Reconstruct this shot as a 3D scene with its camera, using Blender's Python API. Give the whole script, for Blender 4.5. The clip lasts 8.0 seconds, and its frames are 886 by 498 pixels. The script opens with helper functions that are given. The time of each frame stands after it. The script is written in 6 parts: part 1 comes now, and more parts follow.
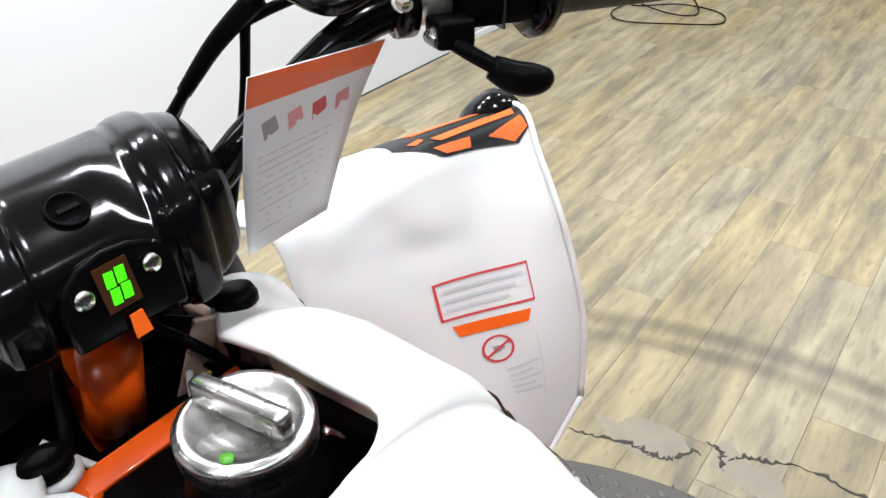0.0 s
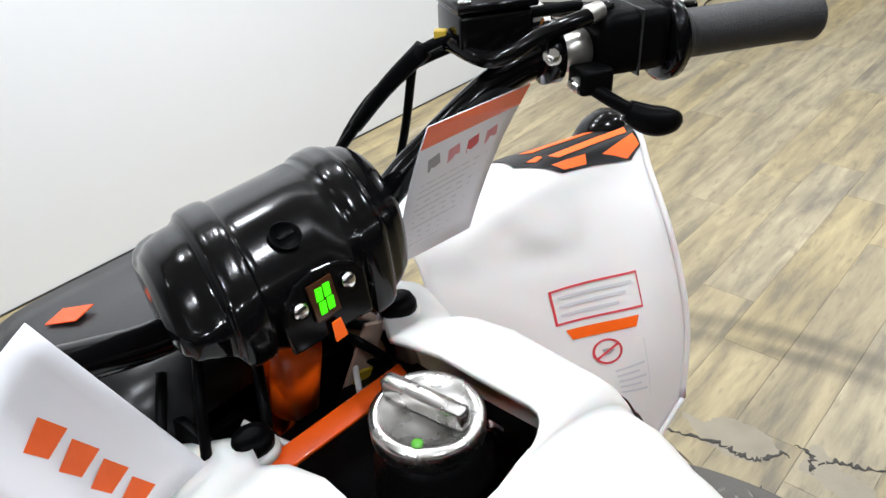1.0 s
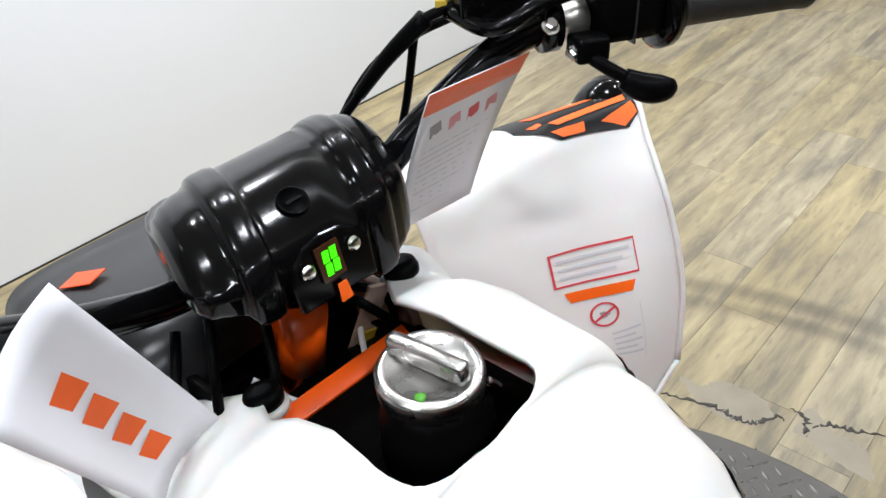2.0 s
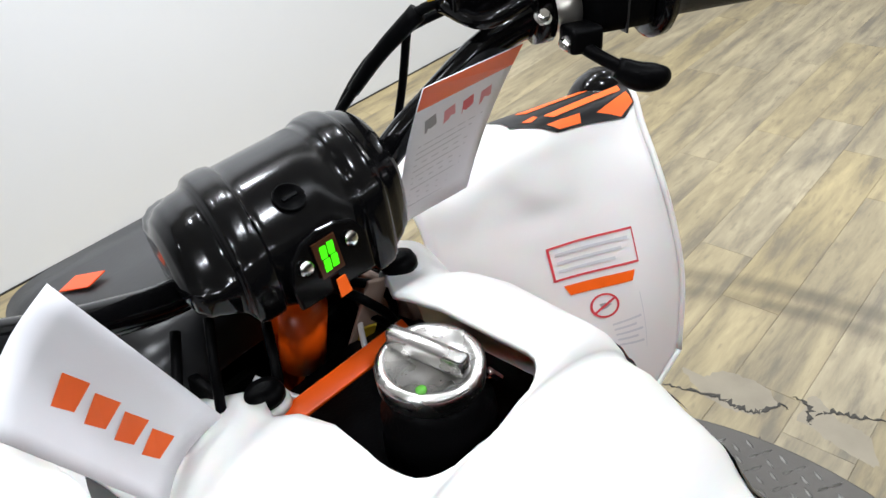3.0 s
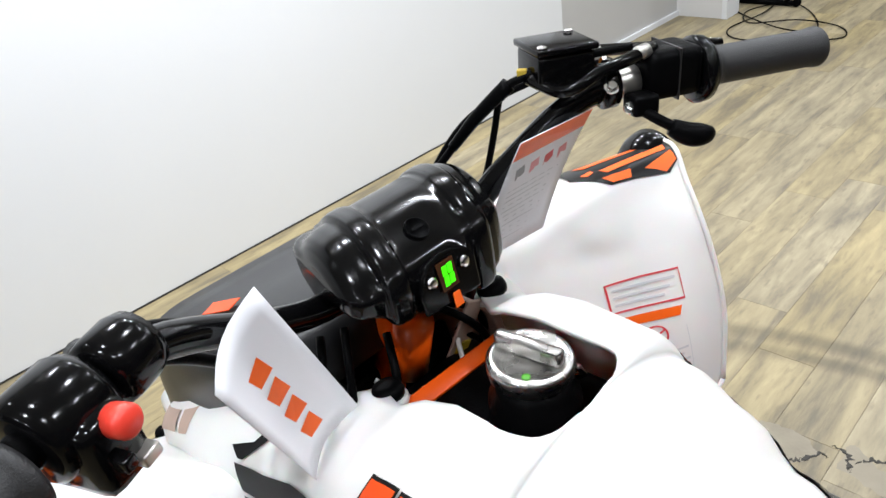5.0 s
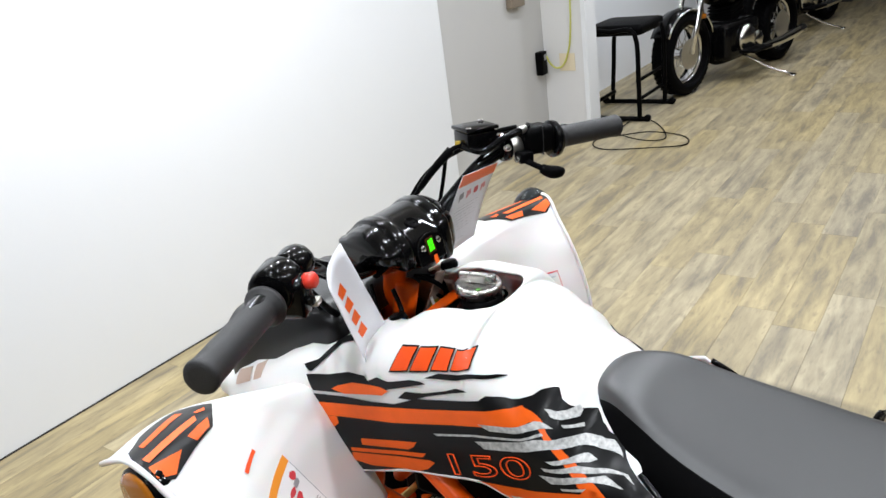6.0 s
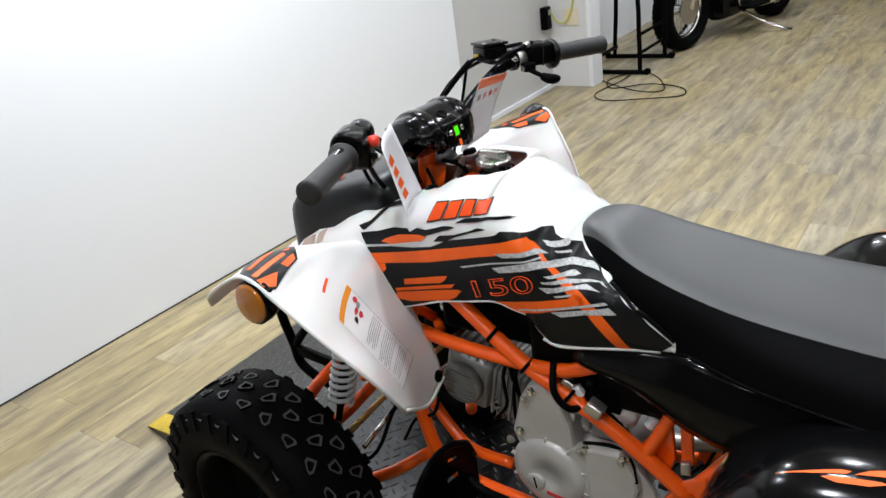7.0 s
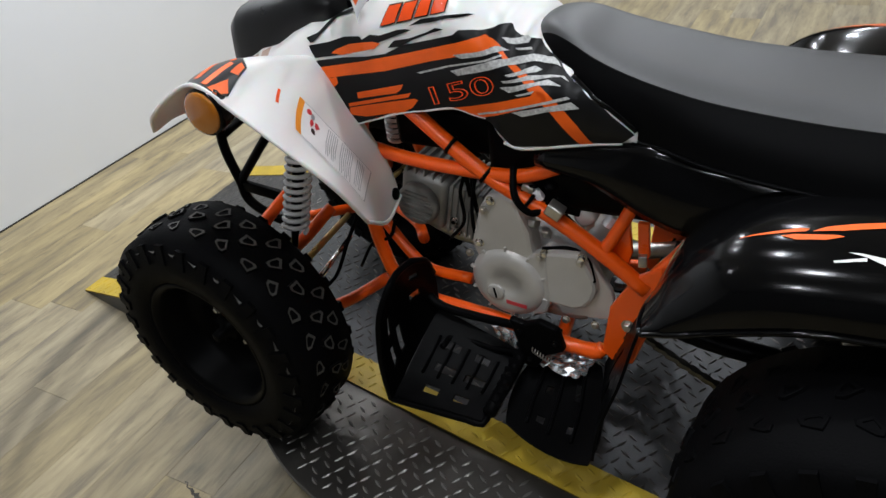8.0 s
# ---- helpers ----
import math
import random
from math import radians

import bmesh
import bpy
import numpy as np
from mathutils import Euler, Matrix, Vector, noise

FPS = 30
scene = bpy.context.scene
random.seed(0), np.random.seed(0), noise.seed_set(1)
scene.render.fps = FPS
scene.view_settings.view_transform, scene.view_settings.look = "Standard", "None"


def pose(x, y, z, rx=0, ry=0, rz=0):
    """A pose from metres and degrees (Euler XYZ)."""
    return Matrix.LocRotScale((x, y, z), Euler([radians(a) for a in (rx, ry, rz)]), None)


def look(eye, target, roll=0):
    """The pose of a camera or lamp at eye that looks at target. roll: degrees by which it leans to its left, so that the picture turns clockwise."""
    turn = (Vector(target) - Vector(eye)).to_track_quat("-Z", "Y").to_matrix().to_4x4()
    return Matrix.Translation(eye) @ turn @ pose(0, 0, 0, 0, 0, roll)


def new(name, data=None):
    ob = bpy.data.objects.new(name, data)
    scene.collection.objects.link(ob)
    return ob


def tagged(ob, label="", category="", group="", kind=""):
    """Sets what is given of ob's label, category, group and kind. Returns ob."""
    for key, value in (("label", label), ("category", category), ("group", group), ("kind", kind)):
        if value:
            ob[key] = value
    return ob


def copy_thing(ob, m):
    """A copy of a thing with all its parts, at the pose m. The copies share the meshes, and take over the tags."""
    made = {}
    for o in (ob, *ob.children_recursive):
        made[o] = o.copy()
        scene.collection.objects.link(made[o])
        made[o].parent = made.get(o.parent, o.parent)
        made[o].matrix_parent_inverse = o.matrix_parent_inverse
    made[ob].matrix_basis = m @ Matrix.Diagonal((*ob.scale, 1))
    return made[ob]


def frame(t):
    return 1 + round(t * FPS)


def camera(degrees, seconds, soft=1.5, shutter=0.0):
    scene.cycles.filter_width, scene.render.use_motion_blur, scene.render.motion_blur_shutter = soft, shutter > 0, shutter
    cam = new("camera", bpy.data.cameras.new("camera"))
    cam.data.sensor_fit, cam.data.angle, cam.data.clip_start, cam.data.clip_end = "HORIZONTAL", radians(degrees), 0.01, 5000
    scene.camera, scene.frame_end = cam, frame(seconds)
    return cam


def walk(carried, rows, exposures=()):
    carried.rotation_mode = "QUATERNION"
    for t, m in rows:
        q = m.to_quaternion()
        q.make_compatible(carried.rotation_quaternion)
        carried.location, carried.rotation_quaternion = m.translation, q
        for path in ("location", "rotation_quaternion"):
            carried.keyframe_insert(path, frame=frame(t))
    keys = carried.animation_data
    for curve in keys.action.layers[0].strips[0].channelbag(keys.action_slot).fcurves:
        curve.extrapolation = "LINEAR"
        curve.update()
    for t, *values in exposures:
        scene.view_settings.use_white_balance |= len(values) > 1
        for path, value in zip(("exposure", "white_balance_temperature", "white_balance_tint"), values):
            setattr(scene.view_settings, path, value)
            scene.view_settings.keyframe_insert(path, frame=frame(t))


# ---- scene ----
cam = camera(59.4, 8.0)
PATH = [
    (0, (-0.147, 0.678, 1.153), (1.186, 1.723, 0.09), -3.6),
    (0.5, (-0.185, 0.678, 1.172), (1.119, 1.832, 0.189), -3.5),
    (1, (-0.205, 0.678, 1.206), (0.991, 1.868, 0.131), -5.9),
    (1.5, (-0.215, 0.67, 1.214), (0.943, 1.836, 0.074), -5.8),
    (3, (-0.217, 0.665, 1.211), (0.936, 1.83, 0.065), -7.6),
    (3.5, (-0.217, 0.662, 1.212), (0.934, 1.823, 0.06), -8.1),
    (4, (-0.221, 0.664, 1.21), (0.917, 1.834, 0.056), -8.3),
    (4.5, (-0.232, 0.653, 1.219), (0.911, 1.835, 0.079), -7.6),
    (4.7, (-0.249, 0.647, 1.23), (0.868, 1.899, 0.142), -8.4),
    (5.8, (-0.672, 0.458, 1.328), (0.786, 1.579, 0.543), -7.3),
    (6, (-0.742, 0.385, 1.339), (0.733, 1.508, 0.588), -8.0),
    (6.5, (-0.903, 0.216, 1.348), (0.487, 1.403, 0.536), -7.9),
    (7, (-1.04, 0.22, 1.335), (0.393, 1.342, 0.507), -8.5),
    (7.5, (-1.113, 0.241, 1.289), (0.327, 1.219, 0.304), -8.0),
    (8, (-1.115, 0.258, 1.238), (0.274, 1.165, 0.121), -8.6),
]
walk(cam, [(t, look(eye, target, roll)) for t, eye, target, roll in PATH],
     [(0, -0.06), (1, -0.17), (3.5, -0.24), (4.5, -0.18), (6, -0.14), (6.5, -0.26), (7, -0.28), (7.5, -0.48), (8, -0.62)])

# ---- world, lights ----
PLAT, FLOOR, WALL_Y, CEIL = 0.065, -0.157, 3.10, 2.55

world = bpy.data.worlds.new("world")
world.use_nodes = True
world.node_tree.nodes["Background"].inputs[0].default_value = (0.9, 0.95, 1.0, 1)
world.node_tree.nodes["Background"].inputs[1].default_value = 0.005
scene.world = world


def area_lamp(name, loc, aim, size, watts, colour=(0.89, 0.935, 1.0), size_y=None):
    data = bpy.data.lights.new(name, "AREA")
    data.energy, data.color, data.size = watts, colour, size
    data.shape = "RECTANGLE" if size_y else "DISK"
    if size_y:
        data.size_y = size_y
    ob = new(name, data)
    ob.matrix_world = look(loc, aim)
    return ob


# Unseen lamps at guessed spots, the left ones added to brighten the near side
LAMP_SPOTS = [(-0.5, -0.3), (0.5, -0.3), (1.5, -0.3), (2.7, -0.3), (-1.1, 2.4), (-1.15, 0.7), (-2.75, 0.0), (-2.75, 1.0), (-0.3, 1.0), (0.7, 1.0), (1.7, 1.0), (3.0, 1.0), (4.6, 1.0), (6.2, 1.0), (8.0, 1.0),
              (4.9, 2.1), (6.4, 2.1), (0.35, 2.2), (0.9, 2.2), (1.5, 2.2), (3.0, 2.2)]
for lx, ly in LAMP_SPOTS:
    area_lamp("ceiling_lamp_light", (lx, ly, CEIL - 0.03), (lx, ly, 0), 0.14, 22 if lx > 4 else 22 if lx < -2 else 5 if ly > 2 and lx < 0 else 18 if lx < -0.9 else 15)
# added lamp without a fitting, only to brighten the white panel
area_lamp("panel_fill_light", (1.0, 2.3, CEIL - 0.06), (1.0, 3.1, 1.7), 2.0, 27, (0.97, 0.98, 1.0), 0.25)

# ---- materials ----


def mat(name, colour, rough=0.5, metal=0.0, spec=0.5, vary=0.0, vscale=8.0, bump=0.0, bscale=200.0, coat=0.0, random_tone=0.0, rvary=0.0, sss=0.0):
    m = bpy.data.materials.new(name)
    m.use_nodes = True
    nt = m.node_tree
    b = nt.nodes["Principled BSDF"]
    b.inputs["Base Color"].default_value = (*colour, 1)
    b.inputs["Roughness"].default_value, b.inputs["Metallic"].default_value = rough, metal
    b.inputs["Specular IOR Level"].default_value, b.inputs["Coat Weight"].default_value = spec, coat
    b.inputs["Coat Roughness"].default_value = 0.05
    if sss:
        b.inputs["Subsurface Weight"].default_value, b.inputs["Subsurface Scale"].default_value = sss, 0.01
    tc = nt.nodes.new("ShaderNodeTexCoord")
    if vary or rvary:
        n = nt.nodes.new("ShaderNodeTexNoise")
        n.inputs["Scale"].default_value, n.inputs["Detail"].default_value = vscale, 8
        nt.links.new(tc.outputs["Object"], n.inputs["Vector"])
        if vary:
            mix = nt.nodes.new("ShaderNodeMix")
            mix.data_type = "RGBA"
            mix.inputs["A"].default_value = (*[c * (1 - vary) for c in colour], 1)
            mix.inputs["B"].default_value = (*[min(1, c * (1 + vary)) for c in colour], 1)
            nt.links.new(n.outputs["Fac"], mix.inputs["Factor"])
            nt.links.new(mix.outputs["Result"], b.inputs["Base Color"])
        if rvary:
            r = nt.nodes.new("ShaderNodeMapRange")
            r.inputs["To Min"].default_value, r.inputs["To Max"].default_value = max(0.02, rough - rvary), min(1, rough + rvary)
            nt.links.new(n.outputs["Fac"], r.inputs["Value"])
            nt.links.new(r.outputs["Result"], b.inputs["Roughness"])
    if bump:
        n2 = nt.nodes.new("ShaderNodeTexNoise")
        n2.inputs["Scale"].default_value, n2.inputs["Detail"].default_value = bscale, 4
        nt.links.new(tc.outputs["Object"], n2.inputs["Vector"])
        bp = nt.nodes.new("ShaderNodeBump")
        bp.inputs["Strength"].default_value, bp.inputs["Distance"].default_value = bump, 0.002
        nt.links.new(n2.outputs["Fac"], bp.inputs["Height"])
        nt.links.new(bp.outputs["Normal"], b.inputs["Normal"])
    return m


def glow(name, colour, strength):
    m = bpy.data.materials.new(name)
    m.use_nodes = True
    b = m.node_tree.nodes["Principled BSDF"]
    b.inputs["Base Color"].default_value = (*colour, 1)
    b.inputs["Emission Color"].default_value, b.inputs["Emission Strength"].default_value = (*colour, 1), strength
    return m


def plank_material():
    m = bpy.data.materials.new("vinyl_plank")
    m.use_nodes = True
    nt = m.node_tree
    L, N = nt.links.new, nt.nodes.new
    b = nt.nodes["Principled BSDF"]
    tc, info, geo = N("ShaderNodeTexCoord"), N("ShaderNodeObjectInfo"), N("ShaderNodeNewGeometry")
    add = N("ShaderNodeMath")
    add.operation = "ADD"
    L(info.outputs["Random"], add.inputs[0])
    L(geo.outputs["Random Per Island"], add.inputs[1])
    mul = N("ShaderNodeMath")
    mul.operation, mul.inputs[1].default_value = "MULTIPLY", 37.0
    L(add.outputs[0], mul.inputs[0])
    pos = N("ShaderNodeVectorMath")
    pos.operation = "ADD"
    L(geo.outputs["Position"], pos.inputs[0])
    L(mul.outputs[0], pos.inputs[1])
    mp = N("ShaderNodeMapping")
    mp.inputs["Scale"].default_value = (1.3, 8.0, 1.0)
    L(pos.outputs[0], mp.inputs["Vector"])
    grain = N("ShaderNodeTexNoise")
    grain.inputs["Scale"].default_value, grain.inputs["Detail"].default_value, grain.inputs["Roughness"].default_value = 2.1, 10, 0.63
    grain.inputs["Distortion"].default_value = 0.25
    L(mp.outputs[0], grain.inputs["Vector"])
    ramp = N("ShaderNodeValToRGB")
    e = ramp.color_ramp.elements
    e[0].position, e[0].color = 0.34, (0.165, 0.138, 0.092, 1)
    e[1].position, e[1].color = 0.70, (0.475, 0.388, 0.218, 1)
    mid = e.new(0.48)
    mid.color = (0.305, 0.248, 0.140, 1)
    L(grain.outputs["Fac"], ramp.inputs[0])
    mp2 = N("ShaderNodeMapping")
    mp2.inputs["Scale"].default_value = (9.0, 34.0, 1.0)
    L(pos.outputs[0], mp2.inputs["Vector"])
    fleck = N("ShaderNodeTexNoise")
    fleck.inputs["Scale"].default_value, fleck.inputs["Detail"].default_value = 1.6, 5
    L(mp2.outputs[0], fleck.inputs["Vector"])
    fr = N("ShaderNodeMapRange")
    fr.inputs["From Min"].default_value, fr.inputs["From Max"].default_value = 0.56, 0.74
    fr.inputs["To Min"].default_value, fr.inputs["To Max"].default_value = 0.0, 0.55
    L(fleck.outputs["Fac"], fr.inputs["Value"])
    knots = N("ShaderNodeMix")
    knots.data_type = "RGBA"
    knots.inputs["B"].default_value = (0.13, 0.105, 0.07, 1)
    L(fr.outputs["Result"], knots.inputs["Factor"])
    L(ramp.outputs["Color"], knots.inputs["A"])
    # board to board tone and greyness
    hue = N("ShaderNodeHueSaturation")
    frac = N("ShaderNodeMath")
    frac.operation = "FRACT"
    L(mul.outputs[0], frac.inputs[0])
    tone = N("ShaderNodeMapRange")
    tone.inputs["To Min"].default_value, tone.inputs["To Max"].default_value = 0.85, 1.10
    L(add.outputs[0], tone.inputs["Value"])
    sat = N("ShaderNodeMapRange")
    sat.inputs["To Min"].default_value, sat.inputs["To Max"].default_value = 0.82, 1.12
    L(frac.outputs[0], sat.inputs["Value"])
    L(tone.outputs["Result"], hue.inputs["Value"])
    L(sat.outputs["Result"], hue.inputs["Saturation"])
    L(knots.outputs["Result"], hue.inputs["Color"])
    # broad scuffs
    wear = N("ShaderNodeTexNoise")
    wear.inputs["Scale"].default_value, wear.inputs["Detail"].default_value = 1.3, 6
    L(geo.outputs["Position"], wear.inputs["Vector"])
    wr = N("ShaderNodeMapRange")
    wr.inputs["From Min"].default_value, wr.inputs["From Max"].default_value = 0.35, 0.7
    wr.inputs["To Min"].default_value, wr.inputs["To Max"].default_value = 0.0, 0.30
    L(wear.outputs["Fac"], wr.inputs["Value"])
    mix = N("ShaderNodeMix")
    mix.data_type = "RGBA"
    mix.inputs["B"].default_value = (0.22, 0.185, 0.125, 1)
    L(wr.outputs["Result"], mix.inputs["Factor"])
    L(hue.outputs["Color"], mix.inputs["A"])
    # dark ring worn round the turntable; its inner part also painted darker for shade
    away = N("ShaderNodeVectorMath")
    away.operation = "DISTANCE"
    away.inputs[1].default_value = (0.156, 0.886, -0.157)
    L(geo.outputs["Position"], away.inputs[0])
    band = N("ShaderNodeValToRGB")
    be = band.color_ramp.elements
    be[0].position, be[0].color = 0.0, (0.5, 0.5, 0.5, 1)
    be[1].position, be[1].color = 1.0, (0, 0, 0, 1)
    for at, val in ((0.36, 0.62), (0.44, 0.50), (0.52, 0.32), (0.60, 0.05), (0.63, 0.15), (0.645, 0.85), (0.655, 0.85), (0.667, 0.25), (0.684, 0.95), (0.694, 0.95), (0.71, 0.0)):
        be.new(at).color = (val, val, val, 1)
    half = N("ShaderNodeMath")
    half.operation, half.inputs[1].default_value = "MULTIPLY", 0.5
    L(away.outputs["Value"], half.inputs[0])
    L(half.outputs[0], band.inputs[0])
    rub = N("ShaderNodeTexNoise")
    rub.inputs["Scale"].default_value, rub.inputs["Detail"].default_value = 5.0, 6
    L(geo.outputs["Position"], rub.inputs["Vector"])
    rubm = N("ShaderNodeMath")
    rubm.operation = "MULTIPLY"
    L(band.outputs["Color"], rubm.inputs[0])
    L(rub.outputs["Fac"], rubm.inputs[1])
    ring = N("ShaderNodeMix")
    ring.data_type = "RGBA"
    ring.inputs["B"].default_value = (0.055, 0.045, 0.032, 1)
    L(rubm.outputs[0], ring.inputs["Factor"])
    L(mix.outputs["Result"], ring.inputs["A"])
    L(ring.outputs["Result"], b.inputs["Base Color"])
    rr = N("ShaderNodeMapRange")
    rr.inputs["To Min"].default_value, rr.inputs["To Max"].default_value = 0.32, 0.6
    L(wear.outputs["Fac"], rr.inputs["Value"])
    L(rr.outputs["Result"], b.inputs["Roughness"])
    bp = N("ShaderNodeBump")
    bp.inputs["Strength"].default_value, bp.inputs["Distance"].default_value = 0.25, 0.002
    L(grain.outputs["Fac"], bp.inputs["Height"])
    L(bp.outputs["Normal"], b.inputs["Normal"])
    return m


M_WHITE = mat("white_plastic", (0.74, 0.722, 0.705), 0.28, vary=0.03, vscale=6, bump=0.03, bscale=60, sss=0.15)
M_LINER = mat("liner_plastic", (0.42, 0.30, 0.24), 0.5, vary=0.15, vscale=14)
M_BLACKG = mat("gloss_black_plastic", (0.0022, 0.0022, 0.0024), 0.13, spec=0.17, coat=0.05, rvary=0.06, vscale=18, bump=0.02, bscale=90)
M_BLACK = mat("satin_black_plastic", (0.0022, 0.0022, 0.0024), 0.34, spec=0.032, vary=0.3, vscale=20, bump=0.15, bscale=500)
M_SHROUD = mat("shroud_plastic", (0.006, 0.006, 0.0065), 0.30, spec=0.3, rvary=0.08, vscale=14, bump=0.05, bscale=300)
M_SEAT = mat("seat_side_vinyl", (0.0020, 0.0020, 0.0022), 0.5, spec=0.04, vary=0.2, vscale=9, bump=0.12, bscale=900)
# same vinyl on the seat's top, its sheen put into a greyer base
M_SEATTOP = mat("seat_top_sheen", (0.021, 0.021, 0.022), 0.44, spec=0.8, vary=0.12, vscale=7, bump=0.10, bscale=900)
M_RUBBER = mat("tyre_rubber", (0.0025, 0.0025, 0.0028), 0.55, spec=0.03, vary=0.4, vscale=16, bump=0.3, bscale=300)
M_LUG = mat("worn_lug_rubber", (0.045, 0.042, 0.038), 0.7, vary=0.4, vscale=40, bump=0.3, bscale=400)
M_GRIP = mat("grip_rubber", (0.017, 0.0165, 0.017), 0.55, vary=0.3, vscale=30, bump=0.4, bscale=900)
M_ORANGE = mat("orange_paint", (0.92, 0.105, 0.004), 0.3, vary=0.08, vscale=10, coat=0.3, rvary=0.08, bump=0.04, bscale=120)
M_ALU = mat("cast_aluminium", (0.56, 0.54, 0.51), 0.46, 0.35, vary=0.18, vscale=12, bump=0.25, bscale=260, rvary=0.12)
M_HEAD = mat("grey_engine_paint", (0.27, 0.265, 0.25), 0.45, 0.3, vary=0.25, vscale=14, bump=0.3, bscale=240, rvary=0.12)
M_CHROME = mat("bright_metal", (0.72, 0.71, 0.69), 0.16, 1.0, rvary=0.1, vscale=30)
M_CAP = mat("satin_cap_metal", (0.50, 0.49, 0.47), 0.27, 1.0, rvary=0.12, vscale=45, vary=0.1)
M_ZINC = mat("zinc_steel", (0.52, 0.50, 0.46), 0.34, 0.9, vary=0.15, vscale=40, rvary=0.1)
M_GOLD = mat("yellow_zinc", (0.62, 0.43, 0.16), 0.3, 0.9, vary=0.15, vscale=30, rvary=0.1)
M_CHAIN = mat("oily_chain", (0.10, 0.096, 0.09), 0.3, 0.9, vary=0.4, vscale=60)
M_FOIL = mat("foil_sheet", (0.62, 0.62, 0.62), 0.25, 0.9, bump=0.9, bscale=40)
M_SPRING = mat("grey_spring_paint", (0.62, 0.62, 0.63), 0.35, vary=0.1, vscale=30)
M_DECKD = mat("dark_checker_steel", (0.055, 0.056, 0.058), 0.42, 0.75, vary=0.35, vscale=7, rvary=0.14, bump=0.2, bscale=160)
M_DECKL = mat("worn_checker_steel", (0.095, 0.089, 0.081), 0.42, 0.88, vary=0.35, vscale=5, rvary=0.15, bump=0.2, bscale=160)
M_LUGS = mat("checker_bar", (0.185, 0.178, 0.166), 0.38, 0.85, vary=0.3, vscale=30)
M_YELLOW = mat("yellow_paint", (0.50, 0.345, 0.025), 0.5, vary=0.45, vscale=9, bump=0.15, bscale=200)
M_WALL = mat("white_wall_paint", (0.785, 0.80, 0.825), 0.6, vary=0.025, vscale=1.2, bump=0.06, bscale=120)
# for walls out of view, kept near-black so they bounce little fill light
M_UNSEENWALL = mat("unseen_wall_dark", (0.06, 0.06, 0.062), 0.7, vary=0.05, vscale=2)
M_GREYWALL = mat("grey_wall_paint", (0.52, 0.515, 0.51), 0.6, vary=0.04, vscale=2, bump=0.08, bscale=120)
# grey wall again, with the brighter light on the return put into its colour
M_STUB = mat("lit_grey_wall_paint", (0.68, 0.675, 0.67), 0.6, vary=0.04, vscale=2, bump=0.08, bscale=120)
M_CEIL = mat("ceiling_paint", (0.50, 0.50, 0.50), 0.8, vary=0.03, vscale=2)
M_UNDER = mat("floor_underlay", (0.05, 0.045, 0.038), 0.8, vary=0.3, vscale=6)
M_BARE = mat("bare_backing", (0.27, 0.235, 0.175), 0.7, vary=0.35, vscale=9, bump=0.3, bscale=120)
M_PLANK = plank_material()
M_TAG = mat("tag_card", (0.83, 0.83, 0.86), 0.5, vary=0.02, vscale=20)
M_STICK = mat("label_film", (0.80, 0.79, 0.78), 0.35)
M_INK = mat("grey_ink", (0.30, 0.30, 0.31), 0.6)
M_DARKINK = mat("black_ink", (0.02, 0.02, 0.02), 0.35)
M_FAINT = mat("faint_ink", (0.56, 0.56, 0.58), 0.6)
M_FAINTRED = mat("faint_red_ink", (0.72, 0.30, 0.32), 0.6)
M_RED = mat("red_ink", (0.62, 0.05, 0.06), 0.45)
M_DECO = mat("orange_film", (0.90, 0.125, 0.008), 0.42, spec=0.3, vary=0.10, vscale=60)
M_MARK = mat("red_orange_film", (0.80, 0.075, 0.006), 0.35, spec=0.3, vary=0.15, vscale=40)
M_DECY = mat("amber_film", (0.80, 0.28, 0.03), 0.3)
M_DECB = mat("black_film", (0.007, 0.007, 0.0074), 0.32, spec=0.17, vary=0.3, vscale=30)
M_DECG = mat("grey_film", (0.46, 0.46, 0.45), 0.45, vary=0.95, vscale=190)
M_AMBER = mat("amber_lens", (0.36, 0.115, 0.008), 0.12, coat=0.6, vary=0.1, vscale=60)
M_REDBTN = mat("red_button", (0.75, 0.05, 0.03), 0.35)
M_LED = glow("green_led", (0.045, 0.85, 0.0), 1.15)
M_LAMP = glow("lamp_glow", (1, 0.95, 0.88), 14)
M_CREAM = mat("cream_plate", (0.72, 0.63, 0.46), 0.4)
M_CORD = mat("yellow_cord", (0.55, 0.55, 0.10), 0.5)

# ---- mesh helpers ----


def link(name, bm, material, parent=None, label="", smooth=True, mods=()):
    me = bpy.data.meshes.new(name)
    bmesh.ops.recalc_face_normals(bm, faces=bm.faces[:])
    if smooth:
        for f in bm.faces:
            f.smooth = True
    bm.to_mesh(me)
    bm.free()
    me.materials.append(material)
    ob = new(name, me)
    if parent is not None:
        ob.parent = parent
    if label:
        ob["label"] = label
    for kind, kw in mods:
        md = ob.modifiers.new(kind.lower(), kind)
        if kind == "SUBSURF":
            md.levels = md.render_levels = kw
        elif kind == "SOLIDIFY":
            md.thickness, md.offset = kw, -1
        elif kind == "BEVEL":
            md.width, md.segments, md.limit_method = kw, 2, "ANGLE"
    return ob


def part(name, bm, material, parent, label="", smooth=True, mods=()):
    return link(name, bm, material, parent, label, smooth, mods)


def empty(name, loc=(0, 0, 0)):
    ob = new(name)
    ob.location = loc
    ob.empty_display_size = 0.05
    return ob


